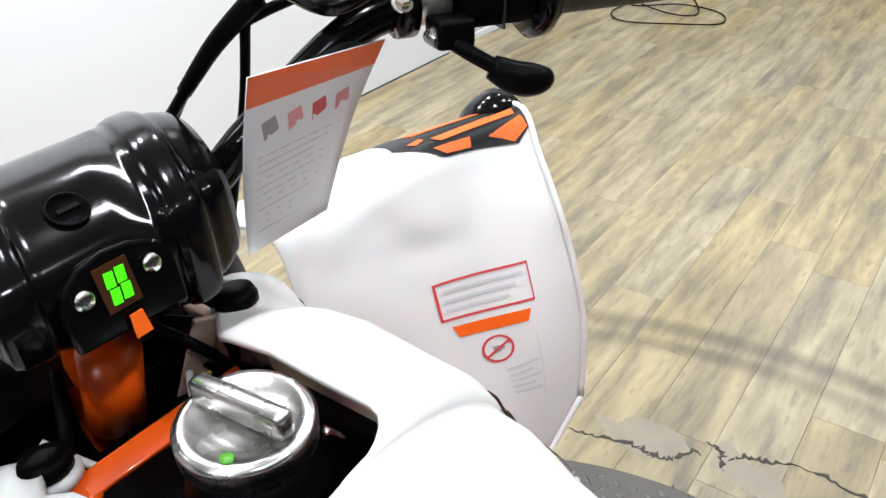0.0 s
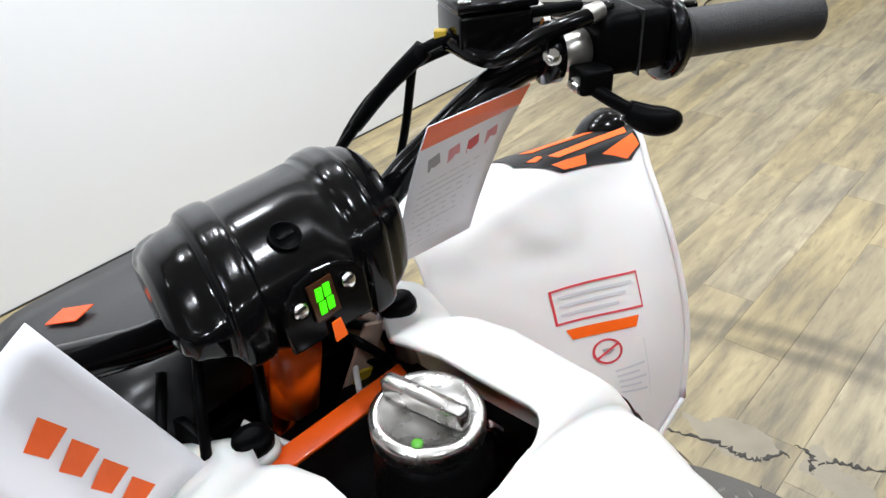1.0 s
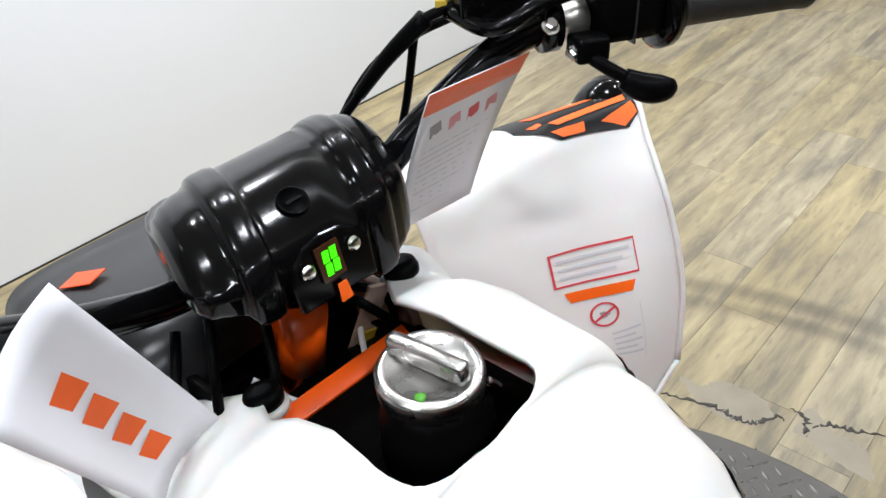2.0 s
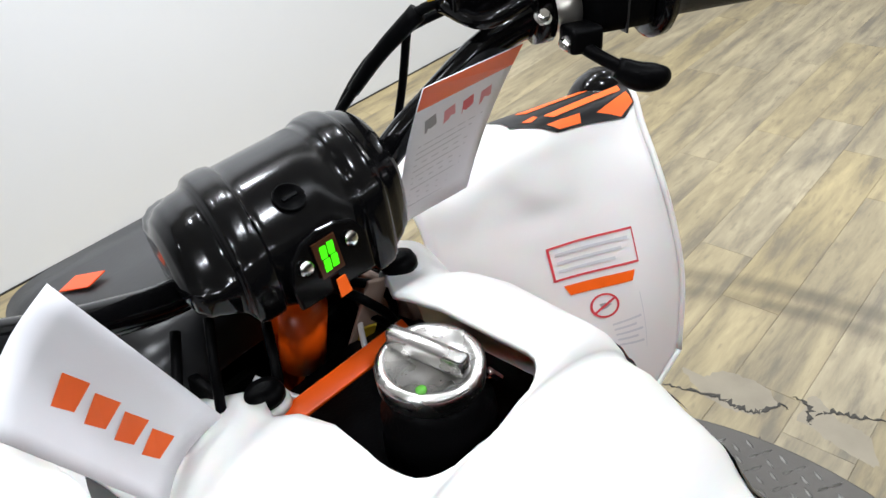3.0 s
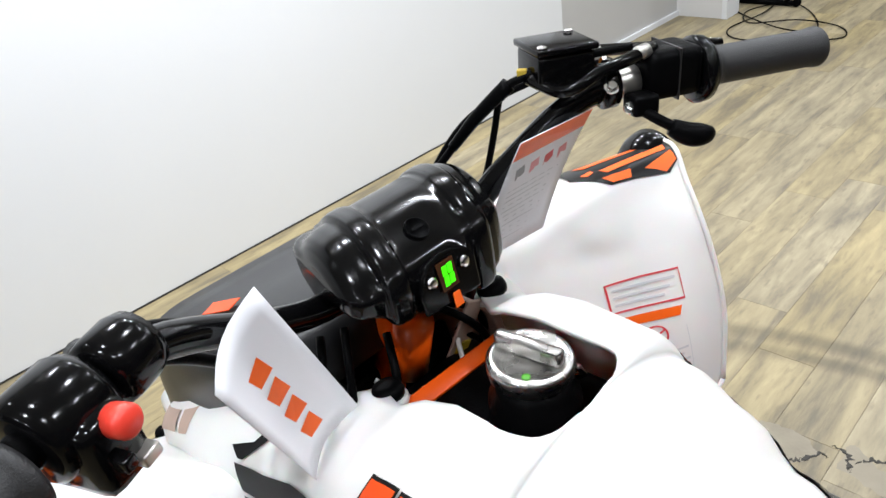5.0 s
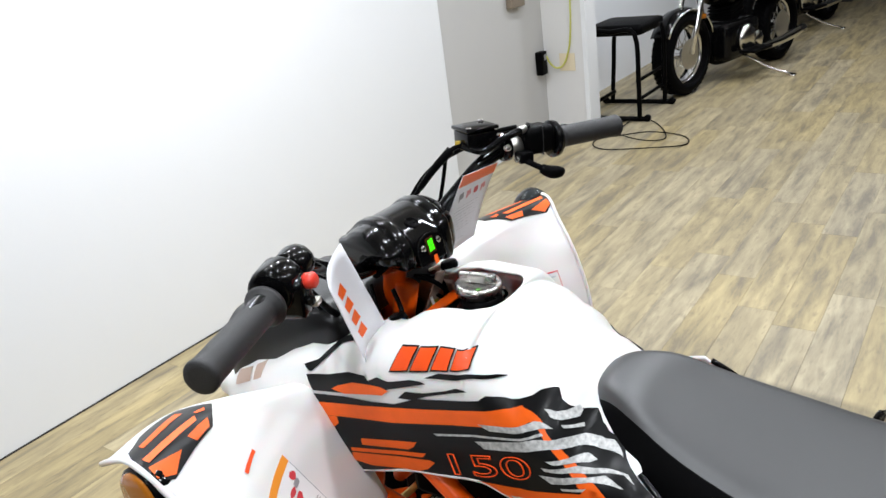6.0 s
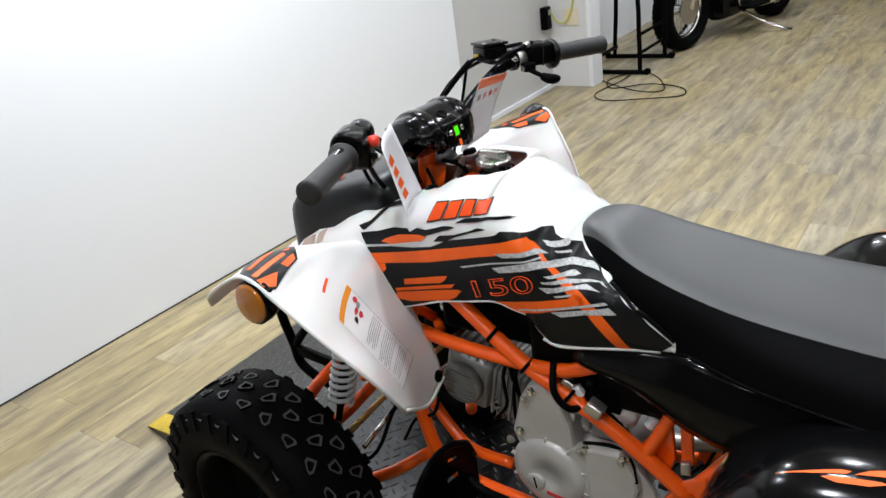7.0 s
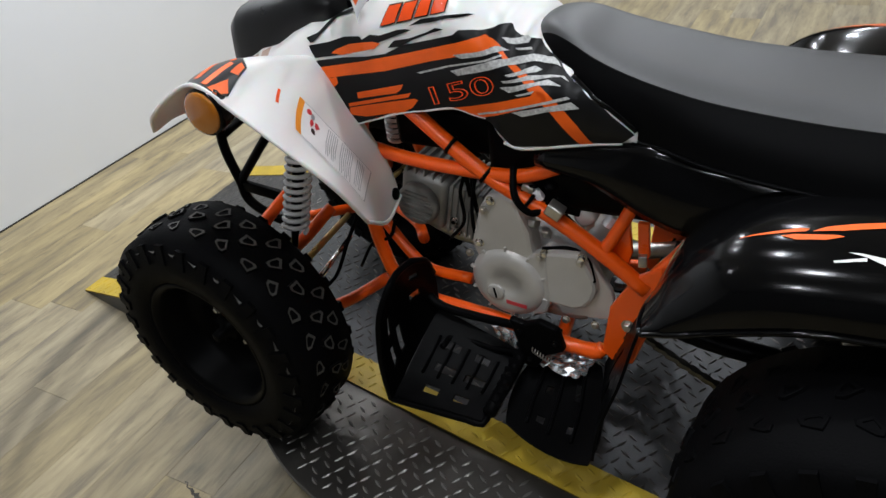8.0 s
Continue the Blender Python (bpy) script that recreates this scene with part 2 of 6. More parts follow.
def add_box(bm, lo, hi, m=None, bevel=0.0):
    vs = [bm.verts.new((x, y, z)) for x in (lo[0], hi[0]) for y in (lo[1], hi[1]) for z in (lo[2], hi[2])]
    fs = [bm.faces.new([vs[i] for i in f]) for f in ((0, 1, 3, 2), (4, 6, 7, 5), (0, 4, 5, 1), (2, 3, 7, 6), (0, 2, 6, 4), (1, 5, 7, 3))]
    if bevel:
        es = list({e for f in fs for e in f.edges})
        r = bmesh.ops.bevel(bm, geom=es, offset=bevel, segments=2, affect="EDGES", profile=0.6)
        vs = list({v for f in r["faces"] for v in f.verts} | {v for v in vs if v.is_valid})
    if m is not None:
        bmesh.ops.transform(bm, matrix=m, verts=[v for v in vs if v.is_valid])
    return vs


def box(lo, hi, bevel=0.0, m=None):
    bm = bmesh.new()
    add_box(bm, lo, hi, m, bevel)
    return bm


def frame_of(d):
    d = Vector(d).normalized()
    up = Vector((0, 0, 1)) if abs(d.z) < 0.9 else Vector((1, 0, 0))
    a = d.cross(up).normalized()
    return a, d.cross(a).normalized()


def smooth_path(pts, n=6):
    P = [Vector(p) for p in pts]
    if len(P) < 3:
        return P
    Q = [P[0] * 2 - P[1]] + P + [P[-1] * 2 - P[-2]]
    out = []
    for i in range(1, len(Q) - 2):
        for k in range(n):
            t = k / n
            a, b, c, d = Q[i - 1], Q[i], Q[i + 1], Q[i + 2]
            out.append(0.5 * ((2 * b) + (c - a) * t + (2 * a - 5 * b + 4 * c - d) * t * t + (3 * b - a - 3 * c + d) * t ** 3))
    return out + [P[-1]]


def add_tube(bm, pts, r, sides=10, n=6, caps=True):
    P = smooth_path(pts, n)
    rad = r if callable(r) else (lambda s: r)
    rings, a = [], None
    for i, p in enumerate(P):
        d = (P[min(i + 1, len(P) - 1)] - P[max(i - 1, 0)]).normalized()
        if a is None:
            a, b = frame_of(d)
        else:
            a = (a - d * a.dot(d)).normalized()
            b = d.cross(a)
        q = rad(i / max(1, len(P) - 1))
        rings.append([bm.verts.new(p + (a * math.cos(t) + b * math.sin(t)) * q) for t in [2 * math.pi * k / sides for k in range(sides)]])
    for u, v in zip(rings, rings[1:]):
        for k in range(sides):
            bm.faces.new((u[k], u[(k + 1) % sides], v[(k + 1) % sides], v[k]))
    if caps:
        bm.faces.new(rings[0][::-1])
        bm.faces.new(rings[-1])


def tube(pts, r, sides=10, n=6):
    bm = bmesh.new()
    add_tube(bm, pts, r, sides, n)
    return bm


def add_lathe(bm, profile, origin, axis, sides=32, close=False, caps=True):
    """profile: (along, radius) pairs round the axis."""
    o, d = Vector(origin), Vector(axis).normalized()
    a, b = frame_of(d)
    rings = []
    for s, r in profile:
        rings.append([bm.verts.new(o + d * s + (a * math.cos(t) + b * math.sin(t)) * max(r, 1e-4)) for t in [2 * math.pi * k / sides for k in range(sides)]])
    pairs = list(zip(rings, rings[1:])) + ([(rings[-1], rings[0])] if close else [])
    for u, v in pairs:
        for k in range(sides):
            bm.faces.new((u[k], u[(k + 1) % sides], v[(k + 1) % sides], v[k]))
    if not close and caps:
        bm.faces.new(rings[0][::-1])
        bm.faces.new(rings[-1])


def lathe(profile, origin, axis, sides=32, close=False):
    bm = bmesh.new()
    add_lathe(bm, profile, origin, axis, sides, close)
    return bm


def add_grid(bm, rows, closed=False):
    V = [[bm.verts.new(p) for p in row] for row in rows]
    for a, b in zip(V, V[1:]):
        n = len(a)
        for k in range(n if closed else n - 1):
            bm.faces.new((a[k], a[(k + 1) % n], b[(k + 1) % n], b[k]))
    return V


def grid(rows, closed=False):
    bm = bmesh.new()
    add_grid(bm, rows, closed)
    return bm


def add_prism(bm, outline, depth, m):
    """An outline in the xy plane of m, raised by depth along its z."""
    lo = [bm.verts.new(m @ Vector((x, y, 0))) for x, y in outline]
    hi = [bm.verts.new(m @ Vector((x, y, depth))) for x, y in outline]
    bm.faces.new(lo[::-1])
    bm.faces.new(hi)
    n = len(lo)
    for k in range(n):
        bm.faces.new((lo[k], lo[(k + 1) % n], hi[(k + 1) % n], hi[k]))


def prism(outline, depth, m=Matrix()):
    bm = bmesh.new()
    add_prism(bm, outline, depth, m)
    return bm


def bolt(name, at, axis, r, parent, material, hexed=True):
    bm = bmesh.new()
    add_lathe(bm, [(0, r * 1.35), (r * 0.25, r * 1.35), (r * 0.3, r)], at, axis, 16)
    add_lathe(bm, [(r * 0.3, r), (r * 1.0, r), (r * 1.15, r * 0.8)], at, axis, 6 if hexed else 14)
    return part(name, bm, material, parent, smooth=False)


def lerp(a, b, t):
    return a + (b - a) * t


def interp(x, table):
    """Piecewise smooth table of (x, value)."""
    if x <= table[0][0]:
        return table[0][1]
    for (x0, v0), (x1, v1) in zip(table, table[1:]):
        if x <= x1:
            t = (x - x0) / (x1 - x0)
            return lerp(v0, v1, t * t * (3 - 2 * t))
    return table[-1][1]


# ---- room ----


def slab(name, lo, hi, material, label, category, bevel=0.0):
    return tagged(link(name, box(lo, hi, bevel), material, smooth=False), label, category, kind="structure")


slab("subfloor", (-4.2, -4.2, FLOOR - 0.12), (11.2, 3.7, FLOOR - 0.012), M_UNDER, "dark underlay beneath the plank floor", "floor")
slab("wall_north", (-4.2, WALL_Y + 0.012, FLOOR - 0.05), (4.365, WALL_Y + 0.16, CEIL + 0.1), M_GREYWALL, "grey painted showroom wall behind the white panel", "wall")
slab("wall_panel", (-4.2, WALL_Y - 0.012, FLOOR + 0.004), (3.08, WALL_Y + 0.010, CEIL), M_WALL, "bright white smooth backdrop panel standing on the wall", "wall")
slab("skirting", (3.10, WALL_Y - 0.006, FLOOR + 0.001), (4.363, WALL_Y + 0.011, FLOOR + 0.032), M_WALL, "thin white skirting strip along the grey wall", "trim")
slab("wall_stub", (4.365, 2.80, FLOOR - 0.05), (4.51, 3.40, CEIL + 0.1), M_STUB, "short grey return wall, coloured paler as lit, with a white end", "wall")
slab("wall_stub_trim", (4.348, 2.765, FLOOR + 0.003), (4.515, 2.798, CEIL), M_WALL, "white painted end trim of the return wall", "trim")
slab("wall_far", (4.512, 3.30, FLOOR - 0.05), (11.2, 3.42, CEIL + 0.1), M_WALL, "white far wall behind the stool and the motorcycle", "wall")
# three unseen walls close the room; their darkness holds the fill down
slab("wall_east", (11.0, -4.2, FLOOR - 0.05), (11.2, 3.3, CEIL + 0.1), M_UNSEENWALL, "unseen end wall, near-black to cut bounced light", "wall")
slab("wall_west", (-4.4, -4.2, FLOOR - 0.05), (-4.21, 3.3, CEIL + 0.1), M_UNSEENWALL, "unseen side wall, near-black to cut bounced light", "wall")
slab("wall_south", (-4.2, -4.4, FLOOR - 0.05), (11.2, -4.21, CEIL + 0.1), M_UNSEENWALL, "unseen rear wall, near-black to cut bounced light", "wall")
slab("ceiling", (-4.4, -4.4, CEIL), (11.2, 3.5, CEIL + 0.08), M_CEIL, "plain pale showroom ceiling", "ceiling")
slab("baseboard", (-4.2, WALL_Y - 0.016, FLOOR - 0.005), (3.08, WALL_Y - 0.0125, FLOOR + 0.006), M_DARKINK, "thin dark joint line at the foot of the white panel", "trim")

# ---- turntable, deck strip and ramp ----
DISC_C, DISC_R = Vector((0.156, 0.886, 0)), 0.646
SKEW = 0.17          # the strip lies a little askew to the machine
DECK_L, DECK_W = -0.19, 0.86


def deck_x(y, across):
    return DECK_L + SKEW * (y - 1.12) + across


turntable = empty("turntable", (DISC_C.x, DISC_C.y, FLOOR))
tagged(turntable, "round steel checker plate turntable raised above the floor", "turntable")
bm = bmesh.new()
add_lathe(bm, [(0, DISC_R - 0.004), (0.003, DISC_R), (0.008, DISC_R), (0.010, DISC_R - 0.003)], (0, 0, PLAT - FLOOR - 0.010), (0, 0, 1), 128)
part("top_plate", bm, M_DECKL, turntable, "worn grey steel checker plate", smooth=False)
part("pedestal", lathe([(0, 0.50), (0.02, 0.50), (PLAT - FLOOR - 0.05, 0.46), (PLAT - FLOOR - 0.012, 0.46)], (0, 0, 0), (0, 0, 1), 48), M_BLACK, turntable, "dark pedestal under the plate")

ramp_y0, ramp_y1 = 1.56, 2.42


def deck_z(y):
    return PLAT + 0.004 if y <= ramp_y0 else lerp(PLAT + 0.004, FLOOR + 0.004, (y - ramp_y0) / (ramp_y1 - ramp_y0))


deck = empty("checker_deck", (0.25, 1.0, FLOOR))
tagged(deck, "dark checker plate strip with yellow edges and sloping ramp end", "ramp")


def deck_piece(name, a0, a1, y0, y1, material, lift=0.0, under=None, label=""):
    ys = sorted({y0, y1, *[y for y in (ramp_y0,) if y0 < y < y1]})
    bm2 = bmesh.new()
    top = [[Vector((deck_x(y, a), y, deck_z(y) + lift)) - deck.location for a in (a0, a1)] for y in ys]
    low = [[Vector((deck_x(y, a), y, under(y) if under else deck_z(y) - 0.006 + lift)) - deck.location for a in (a0, a1)] for y in ys]
    T, B = add_grid(bm2, top), add_grid(bm2, low)
    for r in range(len(ys) - 1):
        for c in (0, 1):
            bm2.faces.new((T[r][c], T[r + 1][c], B[r + 1][c], B[r][c]))
    bm2.faces.new((T[0][0], T[0][1], B[0][1], B[0][0]))
    bm2.faces.new((T[-1][0], T[-1][1], B[-1][1], B[-1][0]))
    return part(name, bm2, material, deck, label, smooth=False)


deck_piece("plate", 0.0, DECK_W, 0.27, ramp_y0 + 0.02, M_DECKD)
deck_piece("ramp_body", 0.0, DECK_W, ramp_y0 + 0.021, ramp_y1, M_DECKD, 0.0, lambda y: FLOOR + 0.001, "dark sloping ramp of checker plate")
deck_piece("yellow_stripe", 0.0, 0.075, 0.27, ramp_y0 + 0.019, M_YELLOW, 0.0025)
deck_piece("yellow_stripe", 0.0, 0.075, ramp_y0 + 0.022, ramp_y1 - 0.002, M_YELLOW, 0.0025)
deck_piece("yellow_stripe", DECK_W - 0.075, DECK_W, 0.27, ramp_y0 + 0.019, M_YELLOW, 0.0025)
deck_piece("yellow_stripe", DECK_W - 0.075, DECK_W, ramp_y0 + 0.022, ramp_y1 - 0.002, M_YELLOW, 0.0025)


def checker_bars(name, parent, material, spots, label):
    """Raised lens-shaped bars, laid crosswise in turn."""
    verts, faces = [], []
    base = Vector(parent.location)
    for x, y, z, ang, slope in spots:
        ca, sa = math.cos(ang), math.sin(ang)
        o = len(verts)
        for u, v, h in ((-0.0125, 0, 0), (-0.004, -0.0032, 0), (0.004, -0.0032, 0), (0.0125, 0, 0), (0.004, 0.0032, 0), (-0.004, 0.0032, 0), (-0.006, 0, 0.0019), (0.006, 0, 0.0019)):
            px, py = x + u * ca - v * sa, y + u * sa + v * ca
            verts.append((px - base.x, py - base.y, z + h + slope * (py - y) - base.z))
        for f in ((0, 1, 6), (1, 2, 7, 6), (2, 3, 7), (3, 4, 7), (4, 5, 6, 7), (5, 0, 6)):
            faces.append([o + k for k in f])
    me = bpy.data.meshes.new(name)
    me.from_pydata(verts, [], faces)
    me.materials.append(material)
    ob = new(name, me)
    ob.parent = parent
    return tagged(ob, label, kind="stuff")


step = 0.030
disc_spots, deck_spots = [], []
slope = (FLOOR - PLAT) / (ramp_y1 - ramp_y0)
for i in range(-26, 60):
    for j in range(-10, 76):
        x, y = -0.5 + i * step * 0.72, 0.22 + j * step
        y += step * 0.5 * (i % 2)
        ang = math.radians(45 if (i + j) % 2 else -45) + 0.25
        across = x - deck_x(y, 0)
        if 0.004 < across < DECK_W - 0.004 and 0.27 < y < ramp_y1 - 0.015:
            yl = 0.0025 if (across < 0.075 or across > DECK_W - 0.075) else 0.0
            deck_spots.append((x, y, deck_z(y) + yl + 0.0002, ang, slope if y > ramp_y0 else 0, yl))
        elif (Vector((x, y, 0)) - DISC_C).length < DISC_R - 0.02 and not -0.02 < across < DECK_W + 0.02:
            disc_spots.append((x, y, PLAT + 0.0002, ang, 0))
checker_bars("tread_pattern", turntable, M_LUGS, disc_spots, "raised bars of the checker plate")
checker_bars("tread_pattern", deck, M_DECKL, [s[:5] for s in deck_spots if not s[5]], "raised dark bars of the checker plate")
checker_bars("tread_pattern", deck, M_YELLOW, [s[:5] for s in deck_spots if s[5]], "raised yellow bars of the checker plate")
for a in (0.35, 1.15, 2.6, 3.3, -0.5, -1.3):
    bolt("plate_screw", Vector((math.cos(a) * (DISC_R - 0.045), math.sin(a) * (DISC_R - 0.045), PLAT - FLOOR)), (0, 0, 1), 0.005, turntable, M_ZINC)

# ---- quad bike: frame of reference, wheels ----
quad = empty("quad_bike", (0, 0.7, PLAT))
tagged(quad, "white, black and orange youth quad bike on a steel turntable", "quad bike")
QO = quad.location


def qpart(name, bm, material, label="", parent=None, smooth=True, mods=()):
    """Builds in world metres, hangs under the quad or a part of it."""
    bmesh.ops.translate(bm, verts=bm.verts[:], vec=-QO)
    return part(name, bm, material, parent or quad, label, smooth, mods)


FW = [(-0.325, 1.285), (0.325, 1.285)]
RW = [(-0.375, 0.170), (0.375, 0.170)]
WR = 0.25


def tyre_profile(w, R, rim):
    h = w / 2
    return [(-h * 0.72, rim), (-h * 0.98, rim + 0.012), (-h * 1.02, R * 0.72), (-h * 0.96, R * 0.86), (-h * 0.80, R * 0.955), (-h * 0.4, R - 0.008), (0, R - 0.005),
            (h * 0.4, R - 0.008), (h * 0.80, R * 0.955), (h * 0.96, R * 0.86), (h * 1.02, R * 0.72), (h * 0.98, rim + 0.012), (h * 0.72, rim)]


def knob_mesh(top):
    out = [(-0.012, -0.013), (0.009, -0.016), (0.013, -0.008), (0.005, 0.012), (-0.001, 0.017), (-0.009, 0.011)]
    h = 0.0095
    rings = [[(x * 1.15, y * 1.15, -0.004) for x, y in out], [(x, y, h) for x, y in out], [(x * 0.90, y * 0.90, h + 0.0005) for x, y in out], [(x * 0.58, y * 0.58, h) for x, y in out], [(x * 0.50, y * 0.50, h - 0.005) for x, y in out]]
    faces = [[r * 6 + q, r * 6 + (q + 1) % 6, r * 6 + 6 + (q + 1) % 6, r * 6 + 6 + q] for r in range(4) for q in range(6)] + [[24 + q for q in range(6)]]
    me = bpy.data.meshes.new("tread_knob")
    me.from_pydata([p for r in rings for p in r], [], faces)
    me.materials.append(M_RUBBER)
    me.materials.append(top)
    for i, f in enumerate(me.polygons):
        f.material_index = 1 if 12 <= i < 18 else 0
    return me


# the rear knobs get black tops: the fender's shade put into their colour
KNOB, SHADED_KNOB = knob_mesh(M_LUG), knob_mesh(M_RUBBER)


def wheel(centre, R, w, rim, side, steer, name):
    m = pose(centre[0], centre[1], PLAT + R, 0, 0, steer)
    bm = bmesh.new()
    add_lathe(bm, tyre_profile(w, R, rim), (0, 0, 0), (1, 0, 0), 64, close=True)
    bmesh.ops.transform(bm, matrix=m, verts=bm.verts[:])
    ty = qpart(name, bm, M_RUBBER, "black knobbly off-road tyre")
    # knobs: hollow-topped blocks in staggered rows, each one a part
    rows = [(-0.40, 0), (-0.19, 1), (0.02, 0), (0.22, 1), (0.41, 0)]
    count = 26
    for ru, odd in rows:
        for k in range(count):
            a = 2 * math.pi * (k + 0.5 * odd) / count
            rr = R - 0.010 - (0.026 if abs(ru) > 0.35 else 0.006 * (abs(ru) / 0.2))
            base = Matrix.Rotation(a, 4, "X") @ Matrix.Translation((ru * w, 0, rr)) @ Matrix.Rotation(math.radians(38 if ru > 0.35 else -38 if ru < -0.35 else 0), 4, "Y")
            spin = Matrix.Rotation((0.35 if (k + odd) % 2 else math.pi - 0.35) + (0.5 if ru > 0 else -0.5), 4, "Z")
            kn = new("tread_knob", SHADED_KNOB if name == "rear_tyre" else KNOB)
            kn.parent = ty
            kn.matrix_basis = Matrix.Translation(-QO) @ m @ base @ spin
    bm = bmesh.new()
    # shoulder bars running down the side
    for k in range(count):
        for sgn in (-1, 1):
            a = 2 * math.pi * (k + 0.5) / count
            mm = Matrix.Rotation(a, 4, "X") @ Matrix.Translation((sgn * w * 0.488, 0, R * 0.85)) @ Matrix.Rotation(sgn * math.radians(78), 4, "Y")
            add_box(bm, (-0.020, -0.0095, -0.006), (0.018, 0.0095, 0.0018), mm)
    bmesh.ops.transform(bm, matrix=m, verts=bm.verts[:])
    tagged(qpart("shoulder_tread", bm, M_RUBBER, "", ty, smooth=False), kind="stuff")
    s = side
    rb = bmesh.new()
    add_lathe(rb, [(s * w * 0.40, rim + 0.004), (s * w * 0.46, rim + 0.008), (s * w * 0.47, rim), (s * w * 0.40, rim - 0.010), (s * w * 0.10, rim - 0.022), (s * w * 0.02, rim - 0.034),
                   (-s * w * 0.02, 0.060), (s * w * 0.04, 0.052), (s * w * 0.05, 0.022), (s * w * 0.05, 0.001)], (0, 0, 0), (1, 0, 0), 48, caps=False)
    bmesh.ops.transform(rb, matrix=m, verts=rb.verts[:])
    rimo = qpart("rim", rb, M_BLACK, "black painted steel rim with a deep dish")
    hb = bmesh.new()
    add_lathe(hb, [(s * w * 0.02, 0.030), (s * w * 0.16, 0.028), (s * w * 0.17, 0.012), (s * w * 0.30, 0.011), (s * w * 0.31, 0.004)], (0, 0, 0), (1, 0, 0), 18)
    bmesh.ops.transform(hb, matrix=m, verts=hb.verts[:])
    qpart("hub", hb, M_BLACK, "", rimo)
    for k in range(4):
        a = math.pi / 4 + k * math.pi / 2
        q = m @ Vector((s * w * 0.04, 0.042 * math.cos(a), 0.042 * math.sin(a)))
        bolt("wheel_nut", q - QO, m.to_3x3() @ Vector((s, 0, 0)), 0.006, rimo, M_ZINC)
    return ty


for (cx, cy), sd in zip(FW, (-1, 1)):
    wheel((cx, cy), WR, 0.165, 0.138, sd, -3.0, "front_tyre")
for (cx, cy), sd in zip(RW, (-1, 1)):
    wheel((cx, cy), WR, 0.235, 0.108, sd, 0.0, "rear_tyre")

# ---- quad bike: white body ----
Z_BOTTOM = [(0.54, 0.712), (0.60, 0.707), (0.72, 0.682), (0.745, 0.690), (0.775, 0.730), (0.83, 0.741), (0.93, 0.722), (1.03, 0.690), (1.10, 0.70), (1.22, 0.705), (1.36, 0.69)]
Z_TOP = [(0.54, 0.735), (0.58, 0.765), (0.62, 0.790), (0.66, 0.812), (0.70, 0.838), (0.74, 0.870), (0.78, 0.902), (0.82, 0.926), (0.85, 0.934), (0.92, 0.935), (0.985, 0.906), (1.09, 0.866), (1.20, 0.815), (1.36, 0.735)]
HALF = [(0.54, 0.152), (0.62, 0.156), (0.80, 0.156), (1.00, 0.155), (1.12, 0.156), (1.25, 0.140), (1.36, 0.10)]
INNER = [(0.54, 0.149), (0.60, 0.148), (0.635, 0.130), (0.66, 0.095), (0.70, 0.0), (0.850, 0.047), (0.93, 0.048), (0.985, 0.058), (1.03, 0.085), (1.10, 0.098), (1.25, 0.082), (1.36, 0.05)]
# the opening sits a little left of the middle
SHIFT = [(0.68, 0.0), (0.74, 0.030), (0.95, 0.030), (1.02, 0.0)]


def cover_point(y, v, sgn):
    """v from 0 at the panel's lower edge to 1 at the inner rim."""
    zb, zt, h, i = interp(y, Z_BOTTOM), interp(y, Z_TOP), interp(y, HALF), interp(y, INNER)
    h -= interp(y, [(0.62, 0.042), (0.74, 0.060), (0.82, 0.056), (0.95, 0.042), (1.08, 0.0)]) if sgn > 0 else 0.0
    if 0.69 < y < 0.850:
        i = 0.047 * max(0.0, 1 - ((0.850 - y) / 0.017) ** 2.6) ** (1 / 2.6) if y > 0.833 else 0.0
    i -= sgn * interp(y, SHIFT)
    if sgn < 0:         # the near rim dips beside the filler
        zt -= interp(y, [(0.83, 0.0), (0.88, 0.012), (0.93, 0.022), (1.00, 0.020), (1.09, 0.008), (1.18, 0.0)])
        i -= interp(y, [(0.85, 0.0), (0.92, 0.010), (1.00, 0.008), (1.05, 0.0)])
    i = min(i, h - 0.0015)
    zs = lerp(zb, zt, 0.60 if sgn < 0 else 0.54)
    if v < 0.5:
        t = v / 0.5
        return Vector((sgn * (h - 0.008 * (1 - t) ** 2 + 0.002 * math.sin(math.pi * t)), y, lerp(zb, zs, t)))
    t = (v - 0.5) / 0.5
    a = t * math.pi / 2
    return Vector((sgn * lerp(i, h, max(0.0, math.cos(a)) if t < 1 else 0), y, lerp(zs, zt, math.sin(a) ** 0.95)))


ys = [0.54 + 0.012 * k for k in range(23)] + [0.815, 0.823, 0.829, 0.833, 0.8332, 0.8336, 0.8342, 0.8352, 0.837, 0.840, 0.844, 0.850, 0.860, 0.87, 0.88, 0.91, 0.94, 0.965, 0.985, 1.0, 1.02, 1.045, 1.07, 1.10, 1.14, 1.18, 1.22, 1.27, 1.32, 1.36]
vs = [0, 0.08, 0.18, 0.28, 0.38, 0.46, 0.5, 0.55, 0.60, 0.65, 0.70, 0.76, 0.82, 0.87, 0.92, 0.96, 0.985, 1.0]
bm = bmesh.new()
for sgn in (-1, 1):
    add_grid(bm, [[cover_point(y, v, sgn) for v in vs] for y in ys])
bmesh.ops.remove_doubles(bm, verts=bm.verts[:], dist=0.0006)
cover = qpart("tank_cover", bm, M_WHITE, "glossy white plastic tank cover with a fuel cap opening", mods=(("SOLIDIFY", 0.004),))


